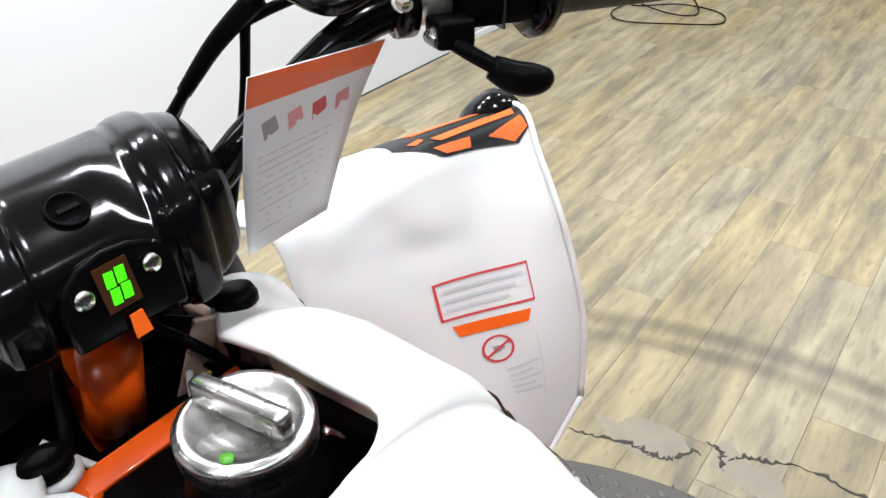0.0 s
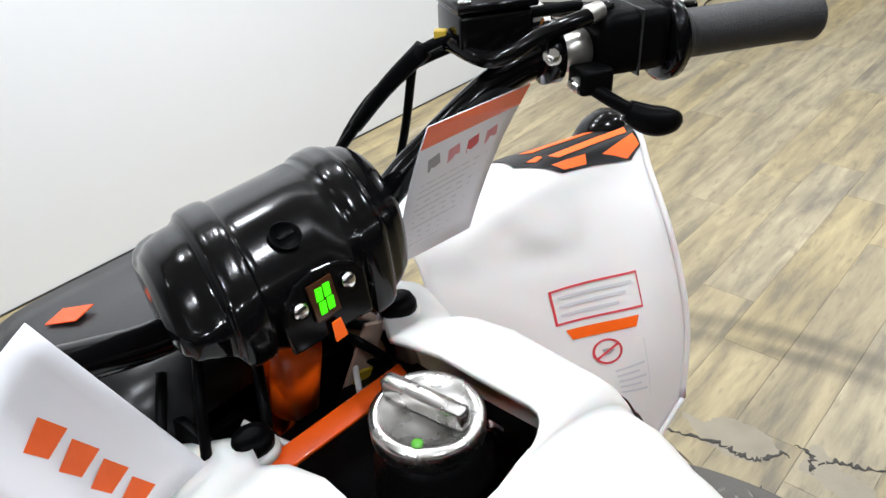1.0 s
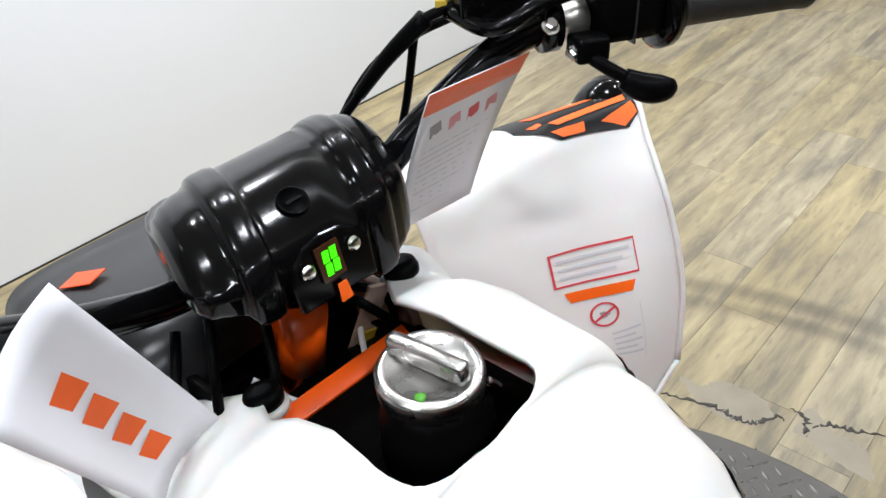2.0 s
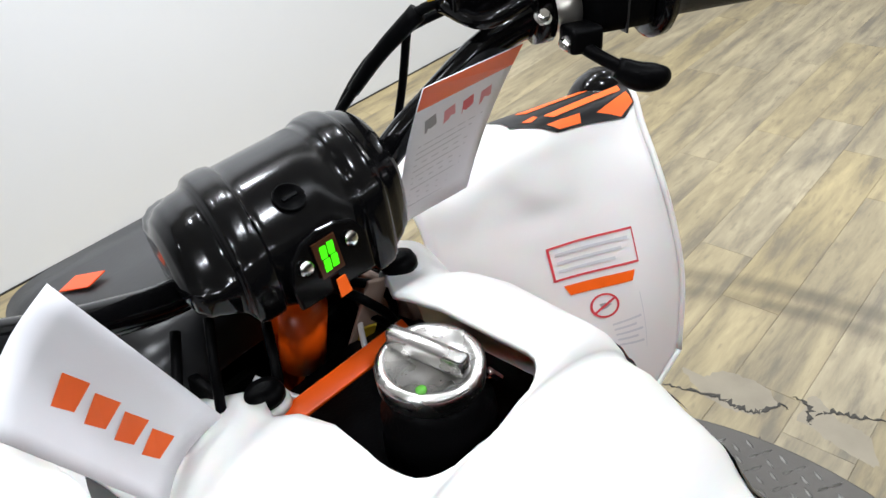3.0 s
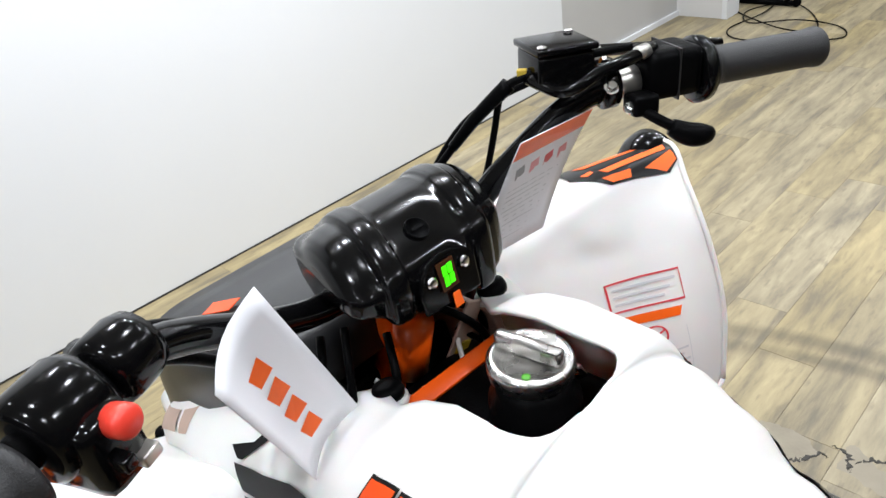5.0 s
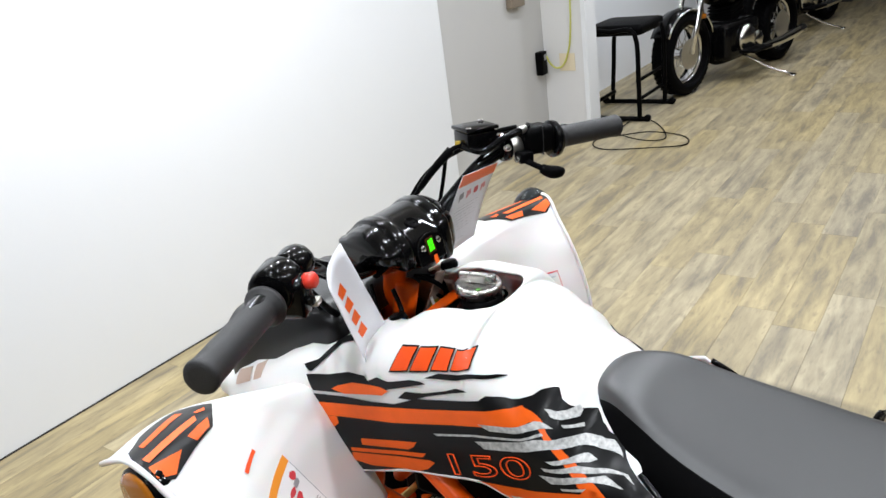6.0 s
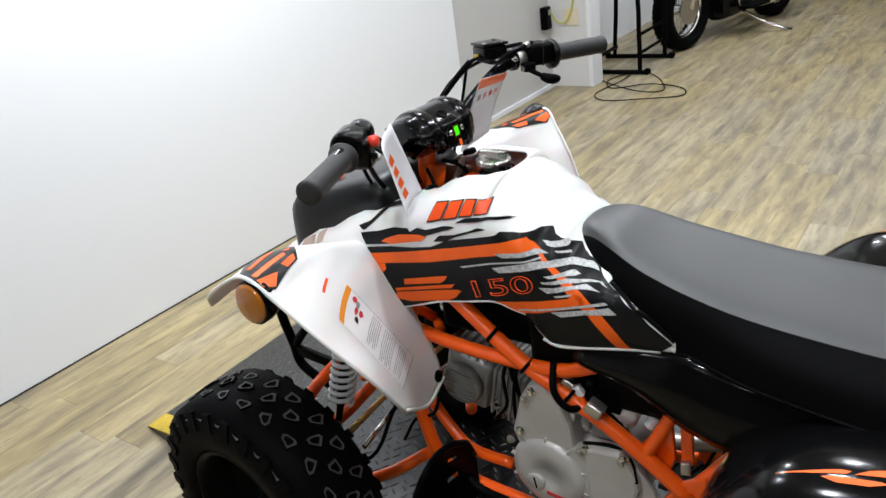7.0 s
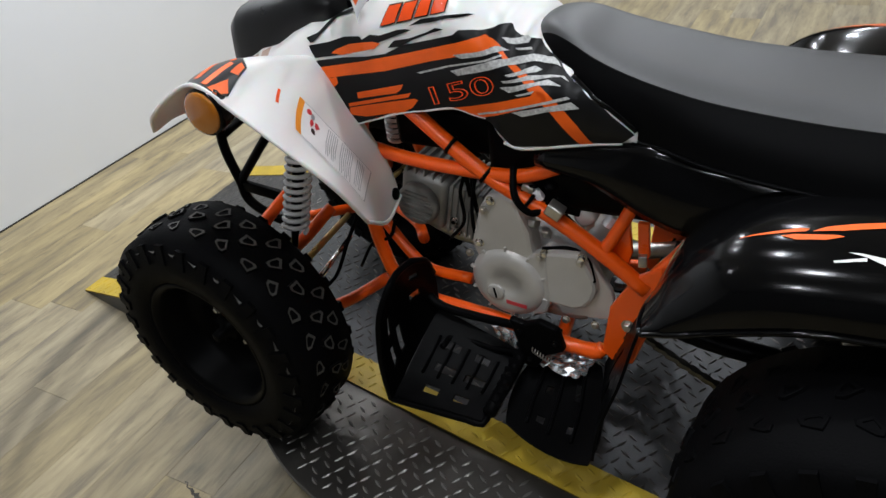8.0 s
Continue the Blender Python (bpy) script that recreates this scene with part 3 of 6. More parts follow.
def side_x(y, z, sgn=-1):
    """Outer x of the left panel at height z."""
    lo, hi = 0.0, 1.0
    for _ in range(24):
        mid = (lo + hi) / 2
        if cover_point(y, mid, sgn).z < z:
            lo = mid
        else:
            hi = mid
    return abs(cover_point(y, lo, sgn).x)


def decal(name, outline, material, lift, parent, sgn=-1, cells=0.007):
    """A film laid on the side panel: an outline in (y, z), cut into small cells so that it follows the curve."""
    bm2 = bmesh.new()
    drop = 0.026 if sgn > 0 else 0.0
    bm2.faces.new([bm2.verts.new((0, max(y, 0.541), max(z - drop, interp(y, Z_BOTTOM) + 0.001))) for y, z in outline])
    for ax, no in ((1, (0, 1, 0)), (2, (0, 0, 1))):
        lo, hi = min(v.co[ax] for v in bm2.verts), max(v.co[ax] for v in bm2.verts)
        k = math.ceil(lo / cells) * cells
        while k < hi:
            bmesh.ops.bisect_plane(bm2, geom=bm2.verts[:] + bm2.edges[:] + bm2.faces[:], plane_co=Vector(no) * k, plane_no=no)
            k += cells
    for v in bm2.verts:
        y, z = v.co.y, min(v.co.z, interp(v.co.y, Z_TOP) - 0.0015)
        f = side_x(y, z, sgn)
        fy, fz = (side_x(y + 0.002, z, sgn) - f) / 0.002, (f - side_x(y, z - 0.002, sgn)) / 0.002
        v.co = Vector((sgn * f, y, z)) + Vector((sgn, -fy, -fz)).normalized() * lift
    return qpart(name, bm2, material, "", parent)


# film outlines on the side panels, in (y, z)
BLACK_A = [(1.075, 0.804), (1.02, 0.813), (0.972, 0.818), (0.936, 0.825), (0.901, 0.841), (0.813, 0.861), (0.805, 0.867), (0.761, 0.864), (0.757, 0.865), (0.743, 0.86), (0.716, 0.839), (0.692, 0.824), (0.668, 0.813), (0.63, 0.795), (0.589, 0.767), (0.543, 0.731), (0.57, 0.707), (0.606, 0.7), (0.648, 0.692), (0.735, 0.676), (0.766, 0.7), (0.791, 0.724), (0.819, 0.736), (0.872, 0.73), (0.941, 0.713), (1.025, 0.69), (1.05, 0.736), (1.068, 0.785)]
BLACK_B = [(1.089, 0.826), (1.05, 0.833), (1.017, 0.843), (0.986, 0.846), (0.98, 0.842), (0.963, 0.851), (0.943, 0.852), (0.908, 0.863), (0.892, 0.865), (0.884, 0.864), (0.909, 0.855), (0.942, 0.843), (0.97, 0.828), (1.032, 0.815), (1.076, 0.808), (1.083, 0.817)]
BLACK_C = [(0.887, 0.87), (0.866, 0.88), (0.846, 0.884), (0.814, 0.886), (0.8, 0.885), (0.789, 0.882), (0.798, 0.882), (0.821, 0.882), (0.855, 0.876)]
BLACK_D = [(0.929, 0.835), (0.916, 0.847), (0.888, 0.852), (0.856, 0.863), (0.841, 0.87), (0.827, 0.868), (0.846, 0.863), (0.884, 0.849), (0.906, 0.838)]
BLACK_E = [(1.096, 0.836), (1.074, 0.844), (1.056, 0.863), (1.019, 0.875), (1.018, 0.871), (1.047, 0.862), (1.061, 0.848), (1.08, 0.831), (1.086, 0.83)]
FILM_B = (BLACK_A, BLACK_B, BLACK_C, BLACK_D, BLACK_E)
ORANGE_A = [(1.071, 0.793), (0.985, 0.809), (0.892, 0.83), (0.818, 0.848), (0.767, 0.859), (0.761, 0.853), (0.752, 0.845), (0.762, 0.84), (0.852, 0.82), (0.941, 0.797), (1.026, 0.782), (1.065, 0.774)]
ORANGE_B = [(0.766, 0.857), (0.759, 0.852), (0.736, 0.83), (0.711, 0.807), (0.679, 0.788), (0.652, 0.768), (0.624, 0.738), (0.603, 0.703), (0.624, 0.699), (0.665, 0.754), (0.699, 0.785), (0.731, 0.818), (0.763, 0.848)]
ORANGE_C = [(0.832, 0.729), (0.785, 0.753), (0.696, 0.777), (0.683, 0.789), (0.674, 0.782), (0.656, 0.771), (0.708, 0.756), (0.78, 0.73), (0.802, 0.728)]
ORANGE_D = [(1.03, 0.825), (1.005, 0.834), (0.956, 0.842), (0.942, 0.841), (0.954, 0.832), (1.019, 0.817), (1.042, 0.818)]
ORANGE_E = [(1.004, 0.755), (0.911, 0.777), (0.918, 0.767), (0.928, 0.76), (1.005, 0.744)]
ORANGE_F = [(1.027, 0.733), (0.9, 0.763), (0.908, 0.754), (1.027, 0.727)]
ORANGE_G = [(1.027, 0.725), (0.897, 0.753), (0.89, 0.751), (0.904, 0.736), (0.921, 0.726), (0.999, 0.71), (1.03, 0.711)]
ORANGE_H = [(0.983, 0.708), (0.922, 0.724), (0.935, 0.717), (0.981, 0.704)]
ORANGE_I = [(1.063, 0.774), (1.039, 0.779), (1.038, 0.769), (1.046, 0.762), (1.059, 0.76)]
FILM_O = (ORANGE_A, ORANGE_B, ORANGE_C, ORANGE_D, ORANGE_E, ORANGE_F, ORANGE_G, ORANGE_H, ORANGE_I)
PALE_A = [(0.749, 0.849), (0.721, 0.844), (0.717, 0.839), (0.717, 0.836), (0.739, 0.843)]
PALE_B = [(0.815, 0.832), (0.754, 0.842), (0.733, 0.835), (0.758, 0.834), (0.801, 0.827)]
PALE_C = [(0.881, 0.8), (0.822, 0.816), (0.744, 0.831), (0.74, 0.829), (0.823, 0.813), (0.876, 0.798)]
PALE_D = [(0.822, 0.807), (0.757, 0.825), (0.723, 0.826), (0.678, 0.816), (0.661, 0.808), (0.696, 0.815), (0.733, 0.818), (0.81, 0.8)]
PALE_E = [(0.728, 0.836), (0.712, 0.83), (0.71, 0.827), (0.725, 0.833)]
PALE_F = [(0.735, 0.806), (0.696, 0.811), (0.685, 0.807), (0.692, 0.805), (0.727, 0.803)]
PALE_G = [(0.74, 0.797), (0.702, 0.802), (0.65, 0.801), (0.641, 0.796), (0.654, 0.8), (0.736, 0.794)]
PALE_H = [(0.743, 0.787), (0.673, 0.797), (0.65, 0.791), (0.687, 0.791), (0.728, 0.78)]
PALE_I = [(0.719, 0.777), (0.689, 0.785), (0.693, 0.781), (0.715, 0.775)]
PALE_J = [(0.788, 0.738), (0.64, 0.78), (0.635, 0.777), (0.784, 0.736)]
PALE_K = [(0.726, 0.749), (0.634, 0.773), (0.621, 0.765), (0.673, 0.755), (0.709, 0.744)]
FILM_G = (PALE_A, PALE_B, PALE_C, PALE_D, PALE_E, PALE_F, PALE_G, PALE_H, PALE_I, PALE_J, PALE_K)
FILM_MARK = [
    [(0.94, 0.865), (0.93, 0.89), (0.906, 0.895), (0.914, 0.872)],
    [(0.908, 0.873), (0.9, 0.896), (0.877, 0.901), (0.883, 0.879)],
    [(0.877, 0.881), (0.871, 0.902), (0.85, 0.906), (0.854, 0.886)],
    [(0.848, 0.888), (0.845, 0.906), (0.83, 0.906), (0.83, 0.89)],
]

for sgn in (-1, 1):
    for o in FILM_B:
        decal("black_graphic", o, M_DECB, 0.0016, cover, sgn)
    for o in FILM_O:
        decal("orange_stripe", o, M_DECO, 0.0022, cover, sgn)
    for o in FILM_G:
        decal("pale_bar", o, M_DECG, 0.0028, cover, sgn)
    # maker's mark as four slanted blocks with a dark edge
    for o in FILM_MARK:
        cy, cz = sum(q[0] for q in o) / 4, sum(q[1] for q in o) / 4
        decal("mark_edge", [(cy + (y - cy) * 1.16, cz + (z - cz) * 1.16) for y, z in o], M_DECB, 0.0019, cover, sgn)
        decal("mark_block", o, M_MARK, 0.0025, cover, sgn)
    for y0, y1 in ((1.262, 1.222), (1.214, 1.196)):
        decal("pale_sticker", [(y0, 0.788 - (y0 - 1.2) * 0.45), (y1, 0.788 - (y1 - 1.2) * 0.45), (y1, 0.806 - (y1 - 1.2) * 0.45), (y0, 0.806 - (y0 - 1.2) * 0.45)], M_LINER, 0.0012, cover, sgn)
# rim strip along the panel's lower rear edge
for sgn in (-1, 1):
    pts = [Vector((sgn * (side_x(y, z, sgn) + 0.001), y, z)) for y, z in ((0.748, 0.692), (0.72, 0.685), (0.66, 0.696), (0.60, 0.708), (0.562, 0.713))]
    qpart("panel_edge", tube(pts, 0.0028, 6, 4), M_WHITE, "white panel edging")
for sgn in (-1, 1):
    pts = [Vector((sgn * (side_x(y, interp(y, Z_BOTTOM) + 0.001, sgn) + 0.0005), y, interp(y, Z_BOTTOM))) for y in (1.03, 0.98, 0.93, 0.88, 0.83, 0.80, 0.775)]
    qpart("panel_edge", tube(pts, 0.0022, 6, 4), M_WHITE, "white panel edging")
for sgn in (-1, 1):
    qpart("panel_trim", tube([cover_point(y, 0.97, sgn) + Vector((0, 0, 0.0005)) for y in (0.541, 0.56, 0.58, 0.60, 0.62, 0.64)], 0.0042, 8, 4), M_BLACKG, "black trim beside the seat")
tx = bpy.data.curves.new("model_number", "FONT")
tx.body, tx.size, tx.extrude, tx.fill_mode = "150", 0.052, 0.0002, "NONE"
tx.bevel_depth = 0.0006
for sgn in (-1, 1):
    t = new("model_number", tx)
    t.parent = quad
    t.data.materials.append(M_MARK) if not t.data.materials else None
    yb, zb = (0.874, 0.745) if sgn < 0 else (0.758, 0.778)
    t.matrix_basis = Matrix.Translation(Vector((sgn * (0.1595 if sgn < 0 else 0.1255), yb, zb)) - QO) @ Euler((math.pi / 2, 0.02, -math.pi / 2 if sgn < 0 else math.pi / 2)).to_matrix().to_4x4() @ Matrix.Rotation(-sgn * 0.28, 4, "Z") @ Matrix.Diagonal((1.68, 0.78, 1, 1))

# ---- quad bike: front fenders ----
# inner, middle and outer point of each row
FENDER_ROWS = [
    ((0.163, 0.966, 0.556), (0.225, 0.958, 0.540), (0.330, 0.915, 0.612)),
    ((0.156, 0.985, 0.615), (0.28, 0.954, 0.648), (0.382, 0.92, 0.7)),
    ((0.153, 1.028, 0.698), (0.3, 1.0, 0.738), (0.412, 0.965, 0.77)),
    ((0.157, 1.065, 0.782), (0.31, 1.05, 0.815), (0.424, 1.03, 0.828)),
    ((0.16, 1.1, 0.806), (0.31, 1.098, 0.856), (0.43, 1.085, 0.866)),
    ((0.158, 1.17, 0.776), (0.31, 1.175, 0.834), (0.42, 1.15, 0.842)),
    ((0.15, 1.26, 0.735), (0.28, 1.285, 0.766), (0.388, 1.25, 0.782)),
    ((0.135, 1.335, 0.69), (0.24, 1.365, 0.708), (0.335, 1.33, 0.722)),
]


# the far one, square to the bent stay it hangs on
FAR_FENDER_ROWS = [
    ((0.153, 0.955, 0.552), (0.255, 0.935, 0.560), (0.370, 0.925, 0.624)),
    ((0.145, 0.985, 0.615), (0.275, 0.954, 0.650), (0.392, 0.938, 0.700)),
    ((0.149, 1.028, 0.698), (0.296, 0.996, 0.738), (0.400, 0.962, 0.778)),
    ((0.166, 1.065, 0.790), (0.319, 1.040, 0.818), (0.424, 1.005, 0.838)),
    ((0.178, 1.100, 0.846), (0.330, 1.080, 0.862), (0.450, 1.046, 0.872)),
    ((0.180, 1.170, 0.838), (0.332, 1.160, 0.840), (0.442, 1.110, 0.842)),
    ((0.172, 1.260, 0.790), (0.302, 1.280, 0.778), (0.410, 1.220, 0.780)),
    ((0.157, 1.335, 0.730), (0.262, 1.372, 0.716), (0.357, 1.320, 0.722)),
]


def spline_grid(rows, across, along):
    """Resamples a coarse net of points by smooth curves both ways."""
    wide = [smooth_path(r, across) for r in rows]
    cols = [smooth_path([w[k] for w in wide], along) for k in range(len(wide[0]))]
    return [[c[i] for c in cols] for i in range(len(cols[0]))]


def fender_net(sgn):
    if sgn > 0:
        return spline_grid(FAR_FENDER_ROWS, 12, 6)
    return spline_grid([[(0.022 - x, y, z) for x, y, z in r] for r in FENDER_ROWS], 12, 6)


def net_point(net, u, v):
    """u along (rows), v across, both 0 to 1."""
    a, b = u * (len(net) - 1), v * (len(net[0]) - 1)
    i, j = min(int(a), len(net) - 2), min(int(b), len(net[0]) - 2)
    p = net[i][j].lerp(net[i + 1][j], a - i).lerp(net[i][j + 1].lerp(net[i + 1][j + 1], a - i), b - j)
    n = (net[i + 1][j] - net[i][j]).cross(net[i][j + 1] - net[i][j]).normalized()
    return p, n


def net_film(name, net, outline, material, lift, parent, flip, cut=0.02):
    """A film on a net, its outline in (u, v)."""
    bm2 = bmesh.new()
    bm2.faces.new([bm2.verts.new((u, v, 0)) for u, v in outline])
    for ax, no in ((0, (1, 0, 0)), (1, (0, 1, 0))):
        lo, hi = min(p[ax] for p in outline), max(p[ax] for p in outline)
        k = math.ceil(lo / cut) * cut
        while k < hi:
            co = (k, 0, 0) if ax == 0 else (0, k, 0)
            bmesh.ops.bisect_plane(bm2, geom=bm2.verts[:] + bm2.edges[:] + bm2.faces[:], plane_co=co, plane_no=no)
            k += cut
    for w in bm2.verts:
        p, n = net_point(net, w.co.x, w.co.y)
        w.co = p + n * (lift * flip)
    return qpart(name, bm2, material, "", parent)


for sgn in (-1, 1):
    net = fender_net(sgn)
    bm = grid(net)
    fender = qpart("front_fender", bm, M_WHITE, "glossy white plastic front fender with warning labels", mods=(("SOLIDIFY", 0.0035),))
    fl = 1 if (net_point(net, 0.3, 0.5)[1].y < 0) else -1
    # rolled outer lip
    qpart("fender_lip", tube([r[-1] for r in net], 0.0035, 8, 1), M_WHITE, "", fender)
    qpart("fender_lip", tube(net[0], 0.0035, 8, 1), M_WHITE, "", fender)
    # orange and black film on the ridge
    net_film("black_film", net, [(0.605, 0.47), (0.523, 0.585), (0.505, 0.72), (0.475, 0.92), (0.50, 0.995), (0.575, 0.995), (0.64, 0.95), (0.70, 0.80), (0.70, 0.55)], M_DECB, 0.0012, fender, fl)
    for o in ([(0.555, 0.57), (0.527, 0.60), (0.515, 0.70), (0.540, 0.72)], [(0.520, 0.79), (0.482, 0.90), (0.500, 0.98), (0.535, 0.97)], [(0.585, 0.60), (0.565, 0.62), (0.545, 0.95), (0.565, 0.96)],
              [(0.66, 0.60), (0.63, 0.60), (0.60, 0.90), (0.625, 0.90)], [(0.600, 0.52), (0.585, 0.54), (0.590, 0.58), (0.602, 0.58)]):
        net_film("orange_film", net, o, M_DECO, 0.0018, fender, fl)
    # small wordmark on the flap, as one bar
    if sgn < 0:
        net_film("small_mark", net, [(0.426, 0.50), (0.418, 0.495), (0.390, 0.607), (0.398, 0.615)], M_MARK, 0.0012, fender, fl)

    def on_label(A, B, C, D, s, t):
        return (lerp(lerp(A[0], B[0], s), lerp(D[0], C[0], s), t), lerp(lerp(A[1], B[1], s), lerp(D[1], C[1], s), t))

    def label_quad(L4, s0, s1, t0, t1):
        return [on_label(*L4, s, t) for s, t in ((s0, t0), (s1, t0), (s1, t1), (s0, t1))]

    if sgn < 0:
        L4 = ((0.385, 0.395), (0.150, 0.284), (0.085, 0.705), (0.320, 0.683))
        net_film("warning_label", net, label_quad(L4, 0, 1, 0, 1), M_STICK, 0.0006, fender, fl)
        net_film("label_band", net, label_quad(L4, 0.005, 0.075, 0.01, 0.99), M_DECY, 0.0012, fender, fl)
        for k, (s_, t_) in enumerate(((0.15, 0.14), (0.20, 0.34), (0.235, 0.52), (0.20, 0.18), (0.27, 0.30))):
            rr = random.Random(70 + k)
            o = [on_label(*L4, s_ + (0.030 + rr.uniform(-0.012, 0.01)) * math.cos(a), t_ + (0.085 + rr.uniform(-0.03, 0.02)) * math.sin(a)) for a in [math.pi * j / 4 for j in range(8)]]
            net_film("pictogram", net, o, (M_RED, M_RED, M_DARKINK, M_INK, M_RED)[k], 0.0012, fender, fl, 0.5)
        for s0, n_, t1 in ((0.40, 6, 0.80), (0.58, 7, 0.90), (0.79, 5, 0.82)):
            for k in range(n_):
                net_film("text_line", net, label_quad(L4, s0 + 0.024 * k, s0 + 0.024 * k + 0.007, 0.07, t1 - 0.13 * (k % 3 == 2)), M_INK, 0.0012, fender, fl, 0.5)
        for o in (label_quad(L4, 0.085, 0.992, 0.975, 0.985), label_quad(L4, 0.985, 0.995, 0.01, 0.985), label_quad(L4, 0.085, 0.992, 0.012, 0.022)):
            net_film("label_rule", net, o, M_INK, 0.0012, fender, fl)
    else:
        L4 = ((0.357, 0.383), (0.310, 0.383), (0.243, 0.775), (0.300, 0.783))
        for o in (label_quad(L4, 0, 0.06, 0, 1), label_quad(L4, 0.94, 1, 0, 1), label_quad(L4, 0, 1, 0, 0.025), label_quad(L4, 0, 1, 0.985, 1)):
            net_film("red_frame", net, o, M_RED, 0.0010, fender, fl)
        for k in range(3):
            net_film("text_line", net, label_quad(L4, 0.22 + 0.24 * k, 0.30 + 0.24 * k, 0.07, 0.92 - 0.1 * k), M_FAINT, 0.0010, fender, fl)
        net_film("label_band", net, [(0.296, 0.415), (0.238, 0.745), (0.226, 0.720), (0.278, 0.433)], M_DECO, 0.0010, fender, fl)
        cu, cv = 0.229, 0.560
        ringp = lambda a, q_: (cu + q_ * (0.0155 * math.cos(a) + 0.0145 * math.sin(a)), cv + q_ * (-0.066 * math.cos(a) + 0.016 * math.sin(a)))
        for k in range(24):
            a0, a1 = 2 * math.pi * k / 24, 2 * math.pi * (k + 1) / 24
            net_film("red_ring", net, [ringp(a0, 1), ringp(a1, 1), ringp(a1, 0.84), ringp(a0, 0.84)], M_RED, 0.0010, fender, fl, 0.5)
        net_film("red_bar", net, [ringp(2.3, 0.9), ringp(2.5, 0.9), ringp(5.45, 0.9), ringp(5.64, 0.9)], M_RED, 0.0012, fender, fl, 0.5)
        net_film("pictogram", net, [ringp(0.3, 0.42), ringp(1.4, 0.22), ringp(2.9, 0.45), ringp(4.2, 0.25), ringp(5.2, 0.38)], M_INK, 0.0009, fender, fl, 0.5)
        T4 = ((0.202, 0.560), (0.160, 0.575), (0.119, 0.733), (0.172, 0.733))
        for k in range(5):
            net_film("text_line", net, label_quad(T4, 0.05 + 0.2 * k, 0.12 + 0.2 * k, 0.05, 0.95 - 0.2 * (k % 2)), M_FAINT, 0.0010, fender, fl)
        net_film("label_rule", net, label_quad(T4, -0.6, 1.15, 1.03, 1.05), M_FAINT, 0.0010, fender, fl)
    # push clip at the inner lower corner
    p, n = net_point(net, 0.03, 0.10)
    qpart("fender_clip", lathe([(0, 0.011), (0.003, 0.011), (0.005, 0.007), (0.0052, 0.003)], p, n * fl, 18), M_BLACK, "black push clip")
    # turn signal at the outer end of the ridge
    sx = Vector((sgn, 0.02, 0.02)).normalized()
    at = Vector((-0.392, 1.080, 0.827)) if sgn < 0 else Vector((0.438, 1.070, 0.846))
    sig = qpart("turn_signal", lathe([(-0.03, 0.012), (-0.012, 0.030), (0.004, 0.0345), (0.020, 0.0350), (0.022, 0.033)], at, sx, 32), M_BLACKG, "round turn signal in a black housing")
    qpart("signal_lens", lathe([(0.0215, 0.0325), (0.025, 0.031), (0.027, 0.026), (0.028, 0.004)], at, sx, 32), M_AMBER, "amber round lens", sig)

# ---- nose, headlight shroud ----
rows = []
for y, w, z0, z1 in ((1.045, 0.085, 0.80, 0.872), (1.055, 0.112, 0.76, 0.896), (1.075, 0.122, 0.73, 0.906), (1.12, 0.125, 0.71, 0.903), (1.19, 0.127, 0.70, 0.885), (1.245, 0.126, 0.70, 0.873), (1.275, 0.123, 0.70, 0.868), (1.294, 0.119, 0.70, 0.850),
                     (1.306, 0.112, 0.70, 0.800), (1.312, 0.104, 0.70, 0.74)):
    c, hgt = (z0 + z1) / 2, (z1 - z0) / 2
    rows.append([Vector((0.006 + w * math.copysign(abs(math.cos(a)) ** 0.28, math.cos(a)), y, c + hgt * math.copysign(abs(math.sin(a)) ** 0.35, math.sin(a)))) for a in [2 * math.pi * (k + 0.5) / 40 for k in range(40)]])
bm = grid(rows, closed=True)
bm.faces.new([v for v in bm.verts if abs(v.co.y - 1.312) < 1e-4][:40])
nose = qpart("nose_shroud", bm, M_SHROUD, "black plastic nose shroud below the handlebar")

qpart("orange_sticker", box((-0.010, -0.016, 0), (0.010, 0.016, 0.0008), 0, pose(-0.068, 1.205, 0.8835, -15, 0, 25)), M_MARK, "small orange sticker", nose, False)

# ---- handlebar ----
BAR = [(-0.410, 0.908, 1.018), (-0.295, 0.951, 1.030), (-0.215, 0.985, 1.026), (-0.125, 1.020, 0.972), (-0.06, 1.035, 0.946), (0.06, 1.030, 0.946), (0.115, 1.010, 0.985), (0.170, 0.966, 1.036),
       (0.245, 0.918, 1.038), (0.350, 0.860, 1.032)]
bar = qpart("handlebar", tube(BAR, 0.0108, 14, 6), M_BLACKG, "black steel handlebar")
lg0, lg1 = Vector((-0.292, 0.952, 1.030)), Vector((-0.412, 0.907, 1.018))
rg0, rg1 = Vector((0.256, 0.912, 1.038)), Vector((0.356, 0.857, 1.032))


def grip(a, b, name, ribs):
    d = (b - a)
    L = d.length
    prof = [(0, 0.021), (0.004, 0.0225), (0.007, 0.0205), (0.010, 0.0164), (0.016, 0.0158)]
    if ribs:
        k = 0.014
        while k < L - 0.012:
            prof += [(k, 0.0165), (k + 0.0014, 0.0172), (k + 0.003, 0.0172), (k + 0.0042, 0.0165)]
            k += 0.0056
    prof += [(L - 0.012, 0.0160), (L - 0.006, 0.0170), (L - 0.002, 0.0170), (L, 0.0158), (L + 0.0006, 0.010), (L + 0.0006, 0.001)]
    return qpart(name, lathe(prof, a, d, 28), M_GRIP, "dark grey rubber grip")


grip(lg0 + Vector((-0.003, -0.001, -0.007)), lg1 + Vector((-0.005, -0.002, 0.003)), "grip", False)
grip(rg0, rg1, "grip", False)

